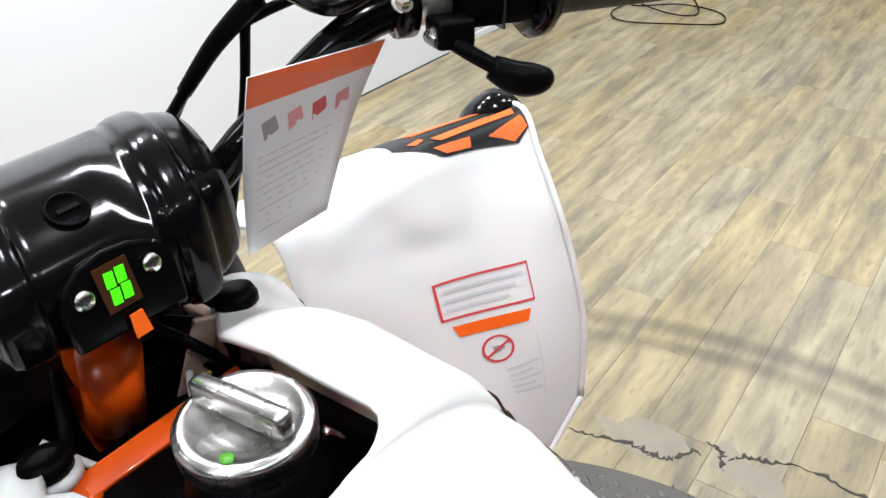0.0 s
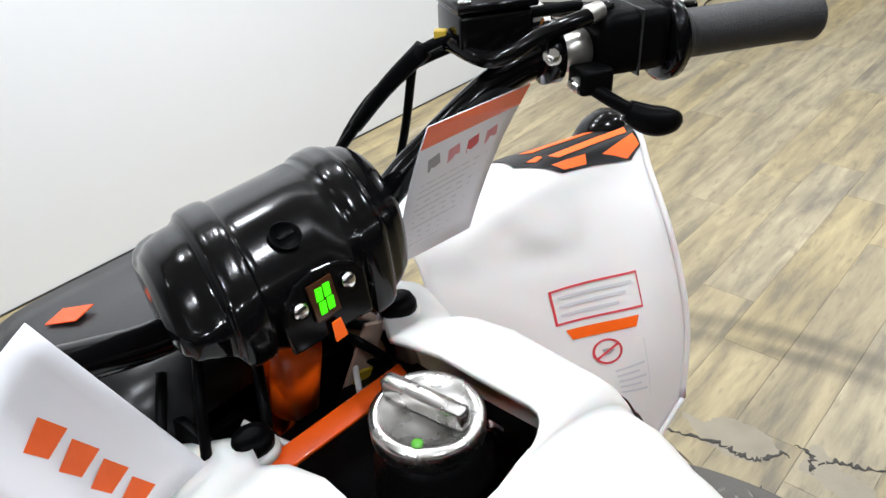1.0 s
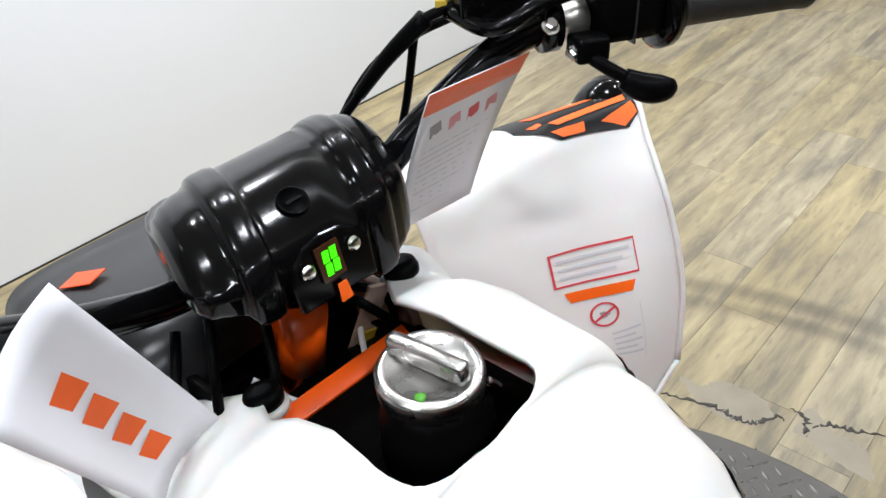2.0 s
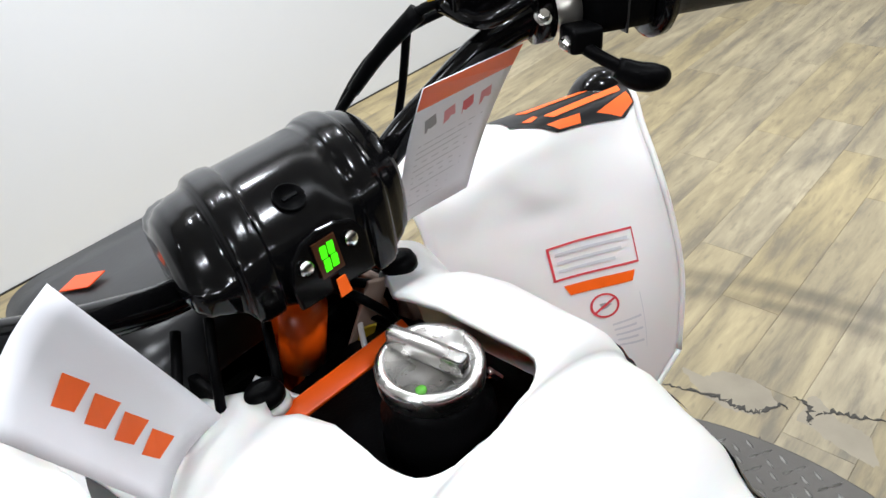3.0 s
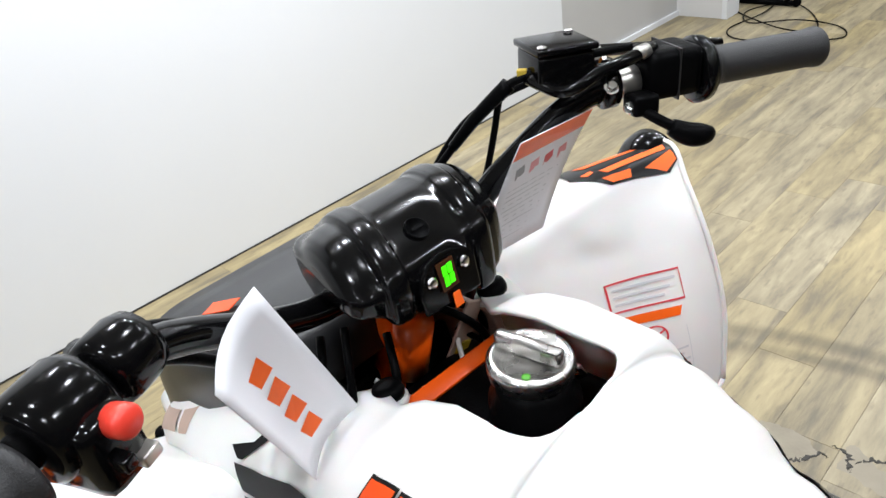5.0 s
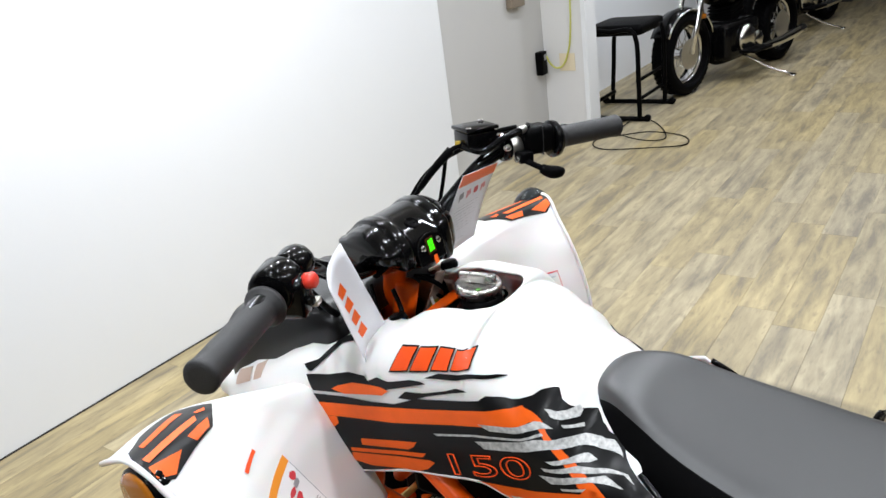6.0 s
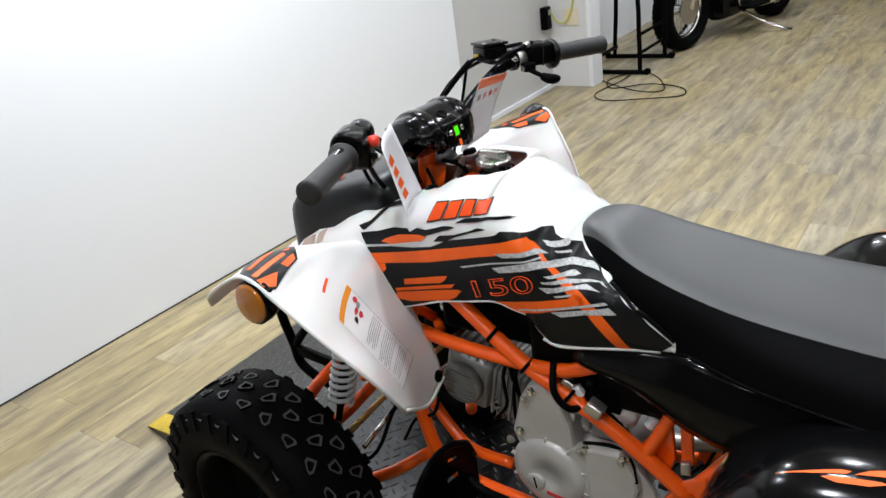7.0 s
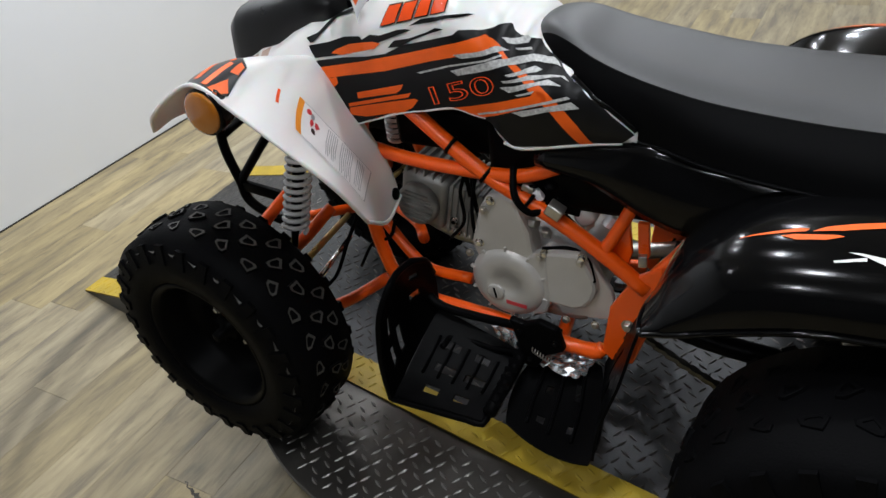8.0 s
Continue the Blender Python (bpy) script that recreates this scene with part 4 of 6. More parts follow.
# left switch housing
ld = (lg0 - lg1).normalized()
mL = Matrix.Translation(lg0 + ld * 0.004) @ ld.to_track_quat("X", "Z").to_matrix().to_4x4()
bm = bmesh.new()
add_lathe(bm, [(0, 0.020), (0.002, 0.0235), (0.010, 0.025), (0.034, 0.025), (0.040, 0.022), (0.042, 0.012)], mL.translation, ld, 24)
add_box(bm, (0.006, -0.031, -0.036), (0.038, 0.014, 0.008), mL, 0.009)
sw = qpart("switch_housing", bm, M_BLACKG, "black handlebar switch housing")
qpart("stop_button", lathe([(0, 0.0085), (0.010, 0.0085), (0.0125, 0.006)], mL @ Vector((0.026, -0.029, 0.000)), mL.to_3x3() @ Vector((0, -1, 0.15)), 16), M_REDBTN, "red stop button", sw)
qpart("light_switch", box((-0.004, -0.004, -0.004), (0.004, 0.008, 0.004), 0.0015, mL @ Matrix.Translation((0.018, -0.034, -0.018))), M_BLACKG, "", sw)
qpart("choke_key", box((-0.006, -0.003, -0.004), (0.006, 0.009, 0.003), 0.0015, mL @ Matrix.Translation((0.030, -0.034, -0.026))), M_ZINC, "", sw)
bm = bmesh.new()
add_lathe(bm, [(0, 0.012), (0.001, 0.019), (0.008, 0.0205), (0.024, 0.0205), (0.032, 0.018), (0.034, 0.011)], mL @ Vector((0.046, 0, -0.002)), ld, 24)
add_lathe(bm, [(0, 0.010), (0.020, 0.010), (0.024, 0.006)], mL @ Vector((0.060, 0.012, -0.004)), mL.to_3x3() @ Vector((0.2, 1, -0.2)), 14)
qpart("lever_perch", bm, M_BLACKG, "black brake lever perch", sw)
# right: throttle housing, thumb lever, master cylinder
rd = (rg0 - rg1).normalized()
mR = Matrix.Translation(rg0 + rd * 0.003) @ rd.to_track_quat("X", "Z").to_matrix().to_4x4()
bm = bmesh.new()
add_lathe(bm, [(-0.004, 0.014), (-0.003, 0.027), (0.004, 0.0275), (0.007, 0.024)], mR.translation, rd, 28)
th = qpart("grip_flange", bm, M_BLACKG, "round black flange beside the grip")
qpart("throttle_housing", box((0.008, -0.020, -0.014), (0.056, 0.022, 0.026), 0.009, mR), M_BLACK, "black thumb throttle housing", th)
bm = bmesh.new()
add_tube(bm, [mR @ Vector(p) for p in ((0.070, 0.018, -0.012), (0.056, 0.034, -0.022), (0.036, 0.046, -0.034))], lambda s: 0.0045, 8, 5)
add_tube(bm, [mR @ Vector(p) for p in ((0.048, 0.040, -0.028), (0.036, 0.046, -0.034), (0.024, 0.048, -0.036), (0.016, 0.047, -0.036))], lambda s: 0.0045 + 0.005 * math.sin(math.pi * min(1, s * 0.8 + 0.15)), 12, 5)
qpart("thumb_lever", bm, M_BLACK, "black thumb throttle lever", th)
qpart("master_cylinder", box((0.091, -0.047, 0.004), (0.139, -0.002, 0.030), 0.004, mR), M_BLACKG, "black brake fluid reservoir", th)
qpart("reservoir_lid", box((0.089, -0.049, 0.0305), (0.141, 0.000, 0.036), 0.002, mR), M_BLACKG, "", th)
qpart("housing_seam", box((0.030, -0.0205, -0.0145), (0.0315, 0.0225, 0.0265), 0.0005, mR), M_DARKINK, "", th, False)
qpart("reservoir_window", lathe([(0, 0.008), (0.0015, 0.008), (0.002, 0.006)], mR @ Vector((0.0905, -0.026, 0.016)), mR.to_3x3() @ Vector((-1, 0, 0)), 16), M_AMBER, "small sight glass", th)
for lx_, ly_ in ((0.095, -0.043), (0.135, -0.006)):
    qpart("lid_screw", lathe([(0, 0.004), (0.0012, 0.004), (0.002, 0.002)], mR @ Vector((lx_, ly_, 0.0362)), mR.to_3x3() @ Vector((0, 0, 1)), 12), M_CHROME, "", th)
qpart("bar_clamp", lathe([(0, 0.018), (0.010, 0.018)], mR @ Vector((0.078, 0, 0)), rd, 20), M_BLACKG, "", th)
for k, q in enumerate(((0.074, -0.020, 0.012), (0.074, 0.022, -0.014), (0.092, 0.024, 0.006))):
    bolt("clamp_bolt", mR @ Vector(q) - QO, mR.to_3x3() @ Vector((0, 0.6 if k else -0.6, 0.8)), 0.0042, th, M_CHROME)
qpart("clamp_sleeve", lathe([(0, 0.0108), (0.001, 0.0128), (0.020, 0.0128), (0.021, 0.0108)], mR @ Vector((0.057, 0, 0)), rd, 20), M_ZINC, "bright bar sleeve", th)
qpart("lever_pivot", lathe([(-0.012, 0.006), (-0.011, 0.008), (0.011, 0.008), (0.012, 0.006)], mR @ Vector((0.080, -0.032, 0.012)), mR.to_3x3() @ Vector((0, 0.2, 1)), 16), M_ZINC, "bright lever pivot", th)
qpart("lever_bracket", box((0.060, -0.040, -0.004), (0.096, -0.010, 0.012), 0.004, mR), M_BLACKG, "black lever bracket", th)
qpart("throttle_base", box((0.052, 0.010, -0.020), (0.074, 0.030, -0.004), 0.003, mR), M_BLACK, "black thumb lever base", th)
lev = [mR @ Vector(p) for p in ((0.090, -0.040, 0.016), (0.060, -0.062, 0.010), (0.0, -0.070, 0.002), (-0.07, -0.066, -0.004))]
qpart("brake_lever", tube(lev, lambda s: 0.0058 - 0.001 * s, 10, 5), M_BLACKG, "", th)

qpart("throttle_cable", tube([mR @ Vector(p) for p in ((0.046, 0.006, 0.026), (0.066, 0.014, 0.024), (0.095, 0.016, 0.018), (0.125, 0.012, 0.006))] + [Vector((0.142, 1.000, 1.055))], 0.0052, 10, 6), M_BLACKG, "black throttle cable", th)
qpart("cable_nut", lathe([(0, 0.006), (0.010, 0.006), (0.012, 0.004)], mR @ Vector((0.054, 0.010, 0.026)), mR.to_3x3() @ Vector((1, 0.3, -0.1)), 12), M_ZINC, "bright cable nut", th)

# cables and boots
hoses = ((((0.205, 0.945, 1.068), (0.165, 0.975, 1.066), (0.130, 1.015, 1.050), (0.112, 1.040, 1.020), (0.095, 1.075, 0.975)), 0.0036, M_BLACK, "throttle_cable"),
         (((0.215, 0.950, 1.052), (0.180, 0.990, 1.052), (0.135, 1.040, 1.030), (0.115, 1.080, 0.985), (0.09, 1.12, 0.90)), 0.0034, M_BLACK, "brake_hose"),
         (((0.128, 1.020, 1.040), (0.128, 1.035, 0.990), (0.118, 1.050, 0.930), (0.10, 1.06, 0.86)), 0.0030, M_BLACK, "wiring_loom"),
         (((-0.235, 0.995, 1.020), (-0.185, 1.020, 0.985), (-0.12, 1.055, 0.915), (-0.06, 1.08, 0.86)), 0.0045, M_BLACK, "wiring_loom"),
         (((-0.220, 1.010, 1.030), (-0.16, 1.055, 0.980), (-0.10, 1.09, 0.90), (-0.03, 1.10, 0.82)), 0.0036, M_BLACK, "brake_cable"),
         (((-0.05, 1.02, 0.872), (-0.03, 0.992, 0.852), (0.01, 0.985, 0.850), (0.03, 1.005, 0.868)), 0.0022, M_STICK, "cable_tie"),
         (((0.035, 1.01, 0.875), (0.050, 0.985, 0.850), (0.035, 0.975, 0.82), (0.020, 1.0, 0.80)), 0.0028, M_BLACK, "wiring_loom"))
for pts, r, mt, nm in hoses:
    qpart(nm, tube(pts, r, 8, 6), mt, "thin control cable" if mt is M_BLACK else "")
qpart("cable_boot", tube(((0.132, 1.012, 1.052), (0.116, 1.034, 1.028), (0.104, 1.056, 1.000)), lambda s: 0.0066 - 0.0020 * s, 10, 6), M_BLACK, "black rubber cable boot")
qpart("cable_clip", box((-0.003, -0.004, -0.003), (0.003, 0.004, 0.003), 0.001, pose(0.140, 1.004, 1.060, 0, 0, 30)), M_YELLOW, "small yellow cable clip")

# ---- instrument pod: a ribbed black barrel round the bar clamp ----
# the section runs from the front skirt over the crest to the rear lip, in (y, z)
POD_SECTION = smooth_path([(0, 1.040, 0.912), (0, 1.082, 0.930), (0, 1.093, 0.958), (0, 1.083, 0.978), (0, 1.058, 0.9985), (0, 1.030, 1.0075), (0, 1.004, 1.0065), (0, 0.985, 0.9995), (0, 0.972, 0.9915),
                           (0, 0.9655, 0.984), (0, 0.9625, 0.970), (0, 0.9620, 0.952), (0, 0.9645, 0.944), (0, 0.974, 0.940), (0, 1.0, 0.938)], 3)
POD_SIZE = [(-0.0945, 0.25), (-0.0935, 0.62), (-0.090, 0.78), (-0.084, 0.88), (-0.074, 0.935), (-0.0665, 0.945), (-0.0650, 0.98), (-0.0625, 1.045), (-0.0585, 1.062), (-0.0505, 1.062), (-0.0465, 1.045), (-0.0440, 1.0),
            (-0.030, 1.0), (0.012, 1.0), (0.0190, 1.0), (0.0215, 1.04), (0.0255, 1.058), (0.0345, 1.058), (0.0385, 1.03), (0.0405, 0.965), (0.047, 0.945), (0.055, 0.89), (0.0600, 0.80), (0.0630, 0.68), (0.0640, 0.25)]
POD_DROP = [(-0.080, 0.022), (-0.055, 0.012), (-0.020, 0.0), (0.030, -0.006), (0.060, 0.0)]
rows, s_ = [], -0.0945
stations = sorted({a + (b - a) * k / 3 for (a, _), (b, _) in zip(POD_SIZE, POD_SIZE[1:]) for k in range(4)})
for s_ in stations:
    k_ = interp(s_, POD_SIZE)
    row = []
    for p in POD_SECTION:
        y, z = 1.025 + (p.y - 1.025) * k_, 0.965 + (p.z - 0.965) * k_
        low = max(0.0, min(1.0, (0.985 - z) / 0.03))
        z += interp(s_, POD_DROP) * low
        row.append(Vector((s_ + 0.30 * (y - 0.965), y, z)))
    rows.append(row)
bm = grid(rows, closed=True)
bm.verts.ensure_lookup_table()
n_r, n_v = len(POD_SECTION), len(bm.verts)
bm.faces.new([bm.verts[k] for k in range(n_r)])
bm.faces.new([bm.verts[n_v - n_r + k] for k in range(n_r)])
pod = qpart("instrument_pod", bm, M_BLACKG, "glossy black ribbed instrument pod")
tilt = Matrix.Translation((-0.016, 0.9625, 0.9715)) @ Euler((math.radians(78), 0, 0)).to_matrix().to_4x4()
qpart("bezel", prism([(-0.025, -0.021), (0.029, -0.024), (0.031, 0.0), (0.024, 0.010), (0.012, 0.0145), (0.0, 0.016), (-0.012, 0.0135), (-0.022, 0.006), (-0.026, -0.004)], 0.0042, tilt), M_BLACKG, "dark display bezel", pod, False, (("BEVEL", 0.0015),))
qpart("display_window", prism([(-0.0080, -0.0105), (0.0080, -0.0105), (0.0080, 0.0105), (-0.0080, 0.0105)], 0.0012, tilt @ Matrix.Translation((0, 0, 0.0052))), mat("display_glass", (0.05, 0.018, 0.008), 0.15), "dark display window", pod, False)
for du, dv in ((-0.0027, 0.0038), (0.0027, 0.0042), (-0.0027, -0.0040), (0.0027, -0.0036)):
    qpart("lit_segment", prism([(-0.0023, -0.0033), (0.0017, -0.0035), (0.0025, 0.0032), (-0.0015, 0.0035)], 0.0006, tilt @ Matrix.Translation((du, dv, 0.0066))), M_LED, "lit green segment", pod, False)
qpart("pull_tab", prism([(-0.004, -0.008), (0.004, -0.008), (0.003, 0.003), (-0.003, 0.003)], 0.001, tilt @ Matrix.Translation((0.002, -0.0175, 0.0066))), M_DECO, "orange film tab", pod, False)
for du, dv in ((0.0180, 0.0010), (-0.0150, 0.0005)):
    qpart("bezel_screw", lathe([(0, 0.0048), (0.0016, 0.0046), (0.0026, 0.0030), (0.0027, 0.001)], tilt @ Vector((du, dv, 0.0050)), tilt.to_3x3() @ Vector((0, 0, 1)), 18), M_CHROME, "round screw head", pod)
key = Matrix.Translation((-0.0135, 0.9835, 1.0003)) @ Euler((math.radians(30), 0, 0)).to_matrix().to_4x4()
qpart("key_switch", lathe([(0, 0.0094), (0.0009, 0.0092), (0.0010, 0.0084), (-0.004, 0.0082), (-0.0045, 0.001)], key.translation, key.to_3x3() @ Vector((0, 0, 1)), 24), M_BLACK, "round key switch", pod)
qpart("key_slot", box((-0.0050, -0.0010, -0.002), (0.0050, 0.0010, 0.0012), 0, key), M_BLACK, "", pod, False)

# ---- steering column, tank, fuel cap ----
qpart("steering_column", tube(((0.0, 1.035, 0.93), (0.0, 1.05, 0.87), (0.0, 1.10, 0.72), (0.0, 1.16, 0.50)), lambda s: 0.0165 - 0.002 * s, 14, 6), M_ORANGE, "orange painted steering column")
qpart("column_bracket", box((-0.050, -0.007, -0.0025), (0.050, 0.007, 0.0025), 0.0015, Matrix.Translation((-0.010, 0.9735, 0.871)) @ Euler((math.radians(28), math.radians(-7), math.radians(-9))).to_matrix().to_4x4()), M_ORANGE, "orange flat cross bracket")
qpart("bracket_lug", lathe([(-0.004, 0.011), (0.003, 0.011), (0.0035, 0.006)], (-0.055, 0.981, 0.865), (0, -0.45, 0.9), 16), M_ORANGE, "")
for pts in (((0.018, 1.020, 0.905), (0.030, 0.994, 0.893), (0.044, 0.985, 0.868), (0.040, 0.995, 0.838), (0.022, 1.015, 0.815)), ((0.026, 1.022, 0.900), (0.048, 1.002, 0.890), (0.058, 1.000, 0.862), (0.050, 1.012, 0.83)),
            ((-0.030, 1.020, 0.905), (-0.045, 0.998, 0.885), (-0.052, 0.995, 0.855), (-0.045, 1.01, 0.82)), ((-0.060, 1.030, 0.925), (-0.078, 1.010, 0.895), (-0.085, 1.005, 0.865), (-0.075, 1.02, 0.83)),
            ((-0.082, 1.030, 0.930), (-0.105, 1.005, 0.905), (-0.112, 1.005, 0.880), (-0.100, 1.03, 0.845))):
    qpart("wiring_loom", tube(pts, 0.0034, 8, 6), M_BLACK, "thin black wiring")
qpart("column_collar", tube(((-0.003, 1.017, 0.902), (-0.005, 1.032, 0.848)), 0.0165, 18, 1), M_ORANGE, "orange steering column collar")
qpart("fuel_tank", box((-0.112, 0.775, 0.72), (0.078, 1.02, 0.856), 0.03), M_BLACK, "black plastic fuel tank under the cover")
qpart("filler_neck", lathe([(0, 0.034), (0.030, 0.032), (0.036, 0.027), (0.045, 0.027)], (-0.014, 0.890, 0.868), (0, 0, 1), 28), M_BLACK, "black filler neck")
CAP = Vector((-0.014, 0.892, 0.915))
bm = bmesh.new()
prof = [(0, 0.0275), (0.002, 0.0295), (0.012, 0.0300), (0.0145, 0.0285), (0.0150, 0.0245), (0.0135, 0.0232), (0.0130, 0.010), (0.0130, 0.001)]
add_lathe(bm, prof, CAP, (0, -0.06, 1), 48)
cap = qpart("fuel_cap", bm, M_CAP, "polished metal fuel cap with a grip ridge")
qpart("cap_ridge", box((-0.0045, -0.0255, 0), (0.0045, 0.0255, 0.0135), 0.0032, Matrix.Translation(CAP + Vector((0, 0, 0.0135))) @ Matrix.Rotation(math.radians(6), 4, "Z")), M_CAP, "raised grip ridge", cap)
qpart("vent_dot", lathe([(0, 0.003), (0.0012, 0.003)], CAP + Vector((-0.019, -0.012, 0.0135)), (0, 0, 1), 12), mat("green_dot", (0.08, 0.32, 0.03), 0.4), "green dot", cap)
qpart("cap_chain", tube([CAP + Vector(p) for p in ((0.022, -0.022, 0.0), (0.030, -0.022, -0.012), (0.034, -0.012, -0.022), (0.030, 0.0, -0.03))], 0.0026, 6, 5), M_CHROME, "short chain")
for sgn in (-1, 1):
    at = Vector((-0.060, 0.992, 0.877)) if sgn < 0 else Vector((0.060, 0.988, 0.903))
    qpart("cover_ear", lathe([(0, 0.015), (0.004, 0.015), (0.006, 0.013)], at - Vector((0, 0, 0.006)), (0, 0.15, 1), 20), M_WHITE, "white mounting ear")
    qpart("cover_bolt", lathe([(0, 0.0125), (0.004, 0.0130), (0.009, 0.0110), (0.0095, 0.004)], at + Vector((0, 0, 0.001)), (0, 0.15, 1), 18), M_BLACK, "dark rubber-headed bolt")
qpart("inner_liner", box((-0.10, 1.06, 0.70), (0.11, 1.068, 0.84), 0.002, Matrix.Translation((0, 0.0, 0)) ), M_BLACK, "black inner liner")
qpart("side_liner", box((-0.004, -0.07, -0.07), (0.004, 0.07, 0.05), 0.002, pose(-0.085, 1.04, 0.83, 0, 12, 0)), M_BLACK, "brownish inner liner")
qpart("side_liner", box((-0.004, -0.07, -0.07), (0.004, 0.07, 0.05), 0.002, pose(0.075, 1.06, 0.83, 0, -12, 0)), M_LINER, "brownish inner liner")
qpart("tank_strap", box((-0.008, -0.0015, -0.034), (0.008, 0.0015, 0.034), 0.001, pose(0.036, 1.002, 0.874, 18, 14, -14)), M_LINER, "pale brownish strap")
qpart("warning_sticker", box((-0.006, -0.001, -0.018), (0.006, 0.001, 0.018), 0, pose(0.034, 1.01, 0.845, 20, 10, -10)), M_YELLOW, "small yellow sticker", None, False)

# ---- hang tags ----


def card(name, corners, bend, material, label, category):
    """A slightly bent card between four corners, in order round it."""
    a, b, c, d = [Vector(p) for p in corners]
    n = (b - a).cross(d - a).normalized()
    rows_ = []
    for i in range(9):
        u = i / 8
        rows_.append([a.lerp(b, u).lerp(d.lerp(c, u), v) + n * bend * math.sin(math.pi * v) for v in [j / 8 for j in range(9)]])
    ob = link(name, grid(rows_), material, mods=(("SOLIDIFY", 0.0006),))
    tagged(ob, label, category)
    return ob, rows_, n


def card_film(name, rows_, n, quad_uv, material, parent, side, lift=0.0007):
    bm2 = bmesh.new()
    out = []
    for u, v in quad_uv:
        p, _ = net_point(rows_, u, v)
        out.append(bm2.verts.new(p + n * lift * side))
    bm2.faces.new(out)
    return part(name, bm2, material, parent, smooth=False)


TAG_R = ((0.0685, 0.9526, 1.0376), (0.1791, 0.9659, 1.0225), (0.150, 1.002, 0.916), (0.120, 1.052, 0.881))
tag, trow, tn = card("hang_tag", TAG_R, 0.004, M_TAG, "tall white warning card with an orange head hanging from the handlebar", "hang tag")
ts = 1 if tn.y < 0 else -1
card_film("orange_head", trow, tn, [(0, 0), (1, 0), (1, 0.14), (0, 0.14)], M_DECO, tag, ts)
for k in range(4):
    card_film("pictogram", trow, tn, [(0.12 + 0.2 * k, 0.24), (0.22 + 0.2 * k, 0.22), (0.27 + 0.2 * k, 0.30), (0.16 + 0.2 * k, 0.34)], (M_INK, M_FAINTRED, M_RED, M_FAINTRED)[k], tag, ts)
for k in range(11):
    card_film("text_line", trow, tn, [(0.12, 0.42 + 0.045 * k), (0.86 - 0.1 * (k % 3), 0.42 + 0.045 * k), (0.86 - 0.1 * (k % 3), 0.427 + 0.045 * k), (0.12, 0.427 + 0.045 * k)], M_FAINT, tag, ts)
TAG_L = ((-0.141, 0.990, 1.022), (-0.090, 0.990, 0.892), (-0.139, 0.988, 0.861), (-0.194, 0.967, 0.988))
tag, trow, tn = card("hang_tag", TAG_L, 0.010, M_TAG, "white card with orange blocks hanging from the handlebar", "hang tag")
ts = 1 if tn.y < 0 else -1
for k in range(4):
    u0 = 0.24 + 0.17 * k
    card_film("mark_block", trow, tn, [(u0, 0.40), (u0 + 0.13, 0.36), (u0 + 0.12, 0.60), (u0 + 0.01, 0.64)], M_DECO, tag, ts)

# ---- seat ----
# y, half width and height of the top, half width and height of the lower edge
SEAT = [(0.735, 0.004, 0.806, 0.006, 0.796), (0.729, 0.026, 0.838, 0.044, 0.790), (0.712, 0.046, 0.856, 0.072, 0.770), (0.688, 0.060, 0.862, 0.088, 0.752), (0.655, 0.078, 0.857, 0.102, 0.740), (0.60, 0.096, 0.836, 0.120, 0.722), (0.52, 0.110, 0.815, 0.126, 0.712), (0.42, 0.118, 0.797, 0.152, 0.700),
        (0.25, 0.125, 0.785, 0.172, 0.690), (0.05, 0.125, 0.790, 0.178, 0.690), (-0.12, 0.112, 0.800, 0.165, 0.700), (-0.24, 0.080, 0.790, 0.115, 0.720)]
SX = -0.025
rows = []
for y, wt, zt, wb, zb in SEAT:
    half_row = [(0.0, zt), (0.5 * wt, zt - 0.002), (0.82 * wt, zt - 0.009), (wt, zt - 0.026), (lerp(wt, wb, 0.5) + (0.004 if y > 0.50 else 0.006), lerp(zt, zb, 0.55)), (wb, zb)]
    row = smooth_path([(SX - x, y, z) for x, z in reversed(half_row)] + [(SX + x, y, z) for x, z in half_row[1:]], 3)
    rows.append(row)
rows = [[smooth_path([r[k] for r in rows], 4)[i] for k in range(len(rows[0]))] for i in range((len(rows) - 1) * 4 + 1)]
# sides and top split, so that the top can carry its sheen as colour
bm = bmesh.new()
add_grid(bm, [r[:8] for r in rows])
add_grid(bm, [r[23:] for r in rows])
seat = qpart("seat", bm, M_SEAT, "black vinyl seat with the sheen of its top coloured in grey")
qpart("seat_top", grid([r[7:24] for r in rows]), M_SEATTOP, "seat top, greyer to stand for its sheen", seat)
for sgn in (-1, 1):
    qpart("seat_piping", tube([(SX + sgn * (wb + 0.001), y, zb + 0.004) for y, wt, zt, wb, zb in SEAT[5:]], 0.003, 6, 4), M_BLACK, "", seat)

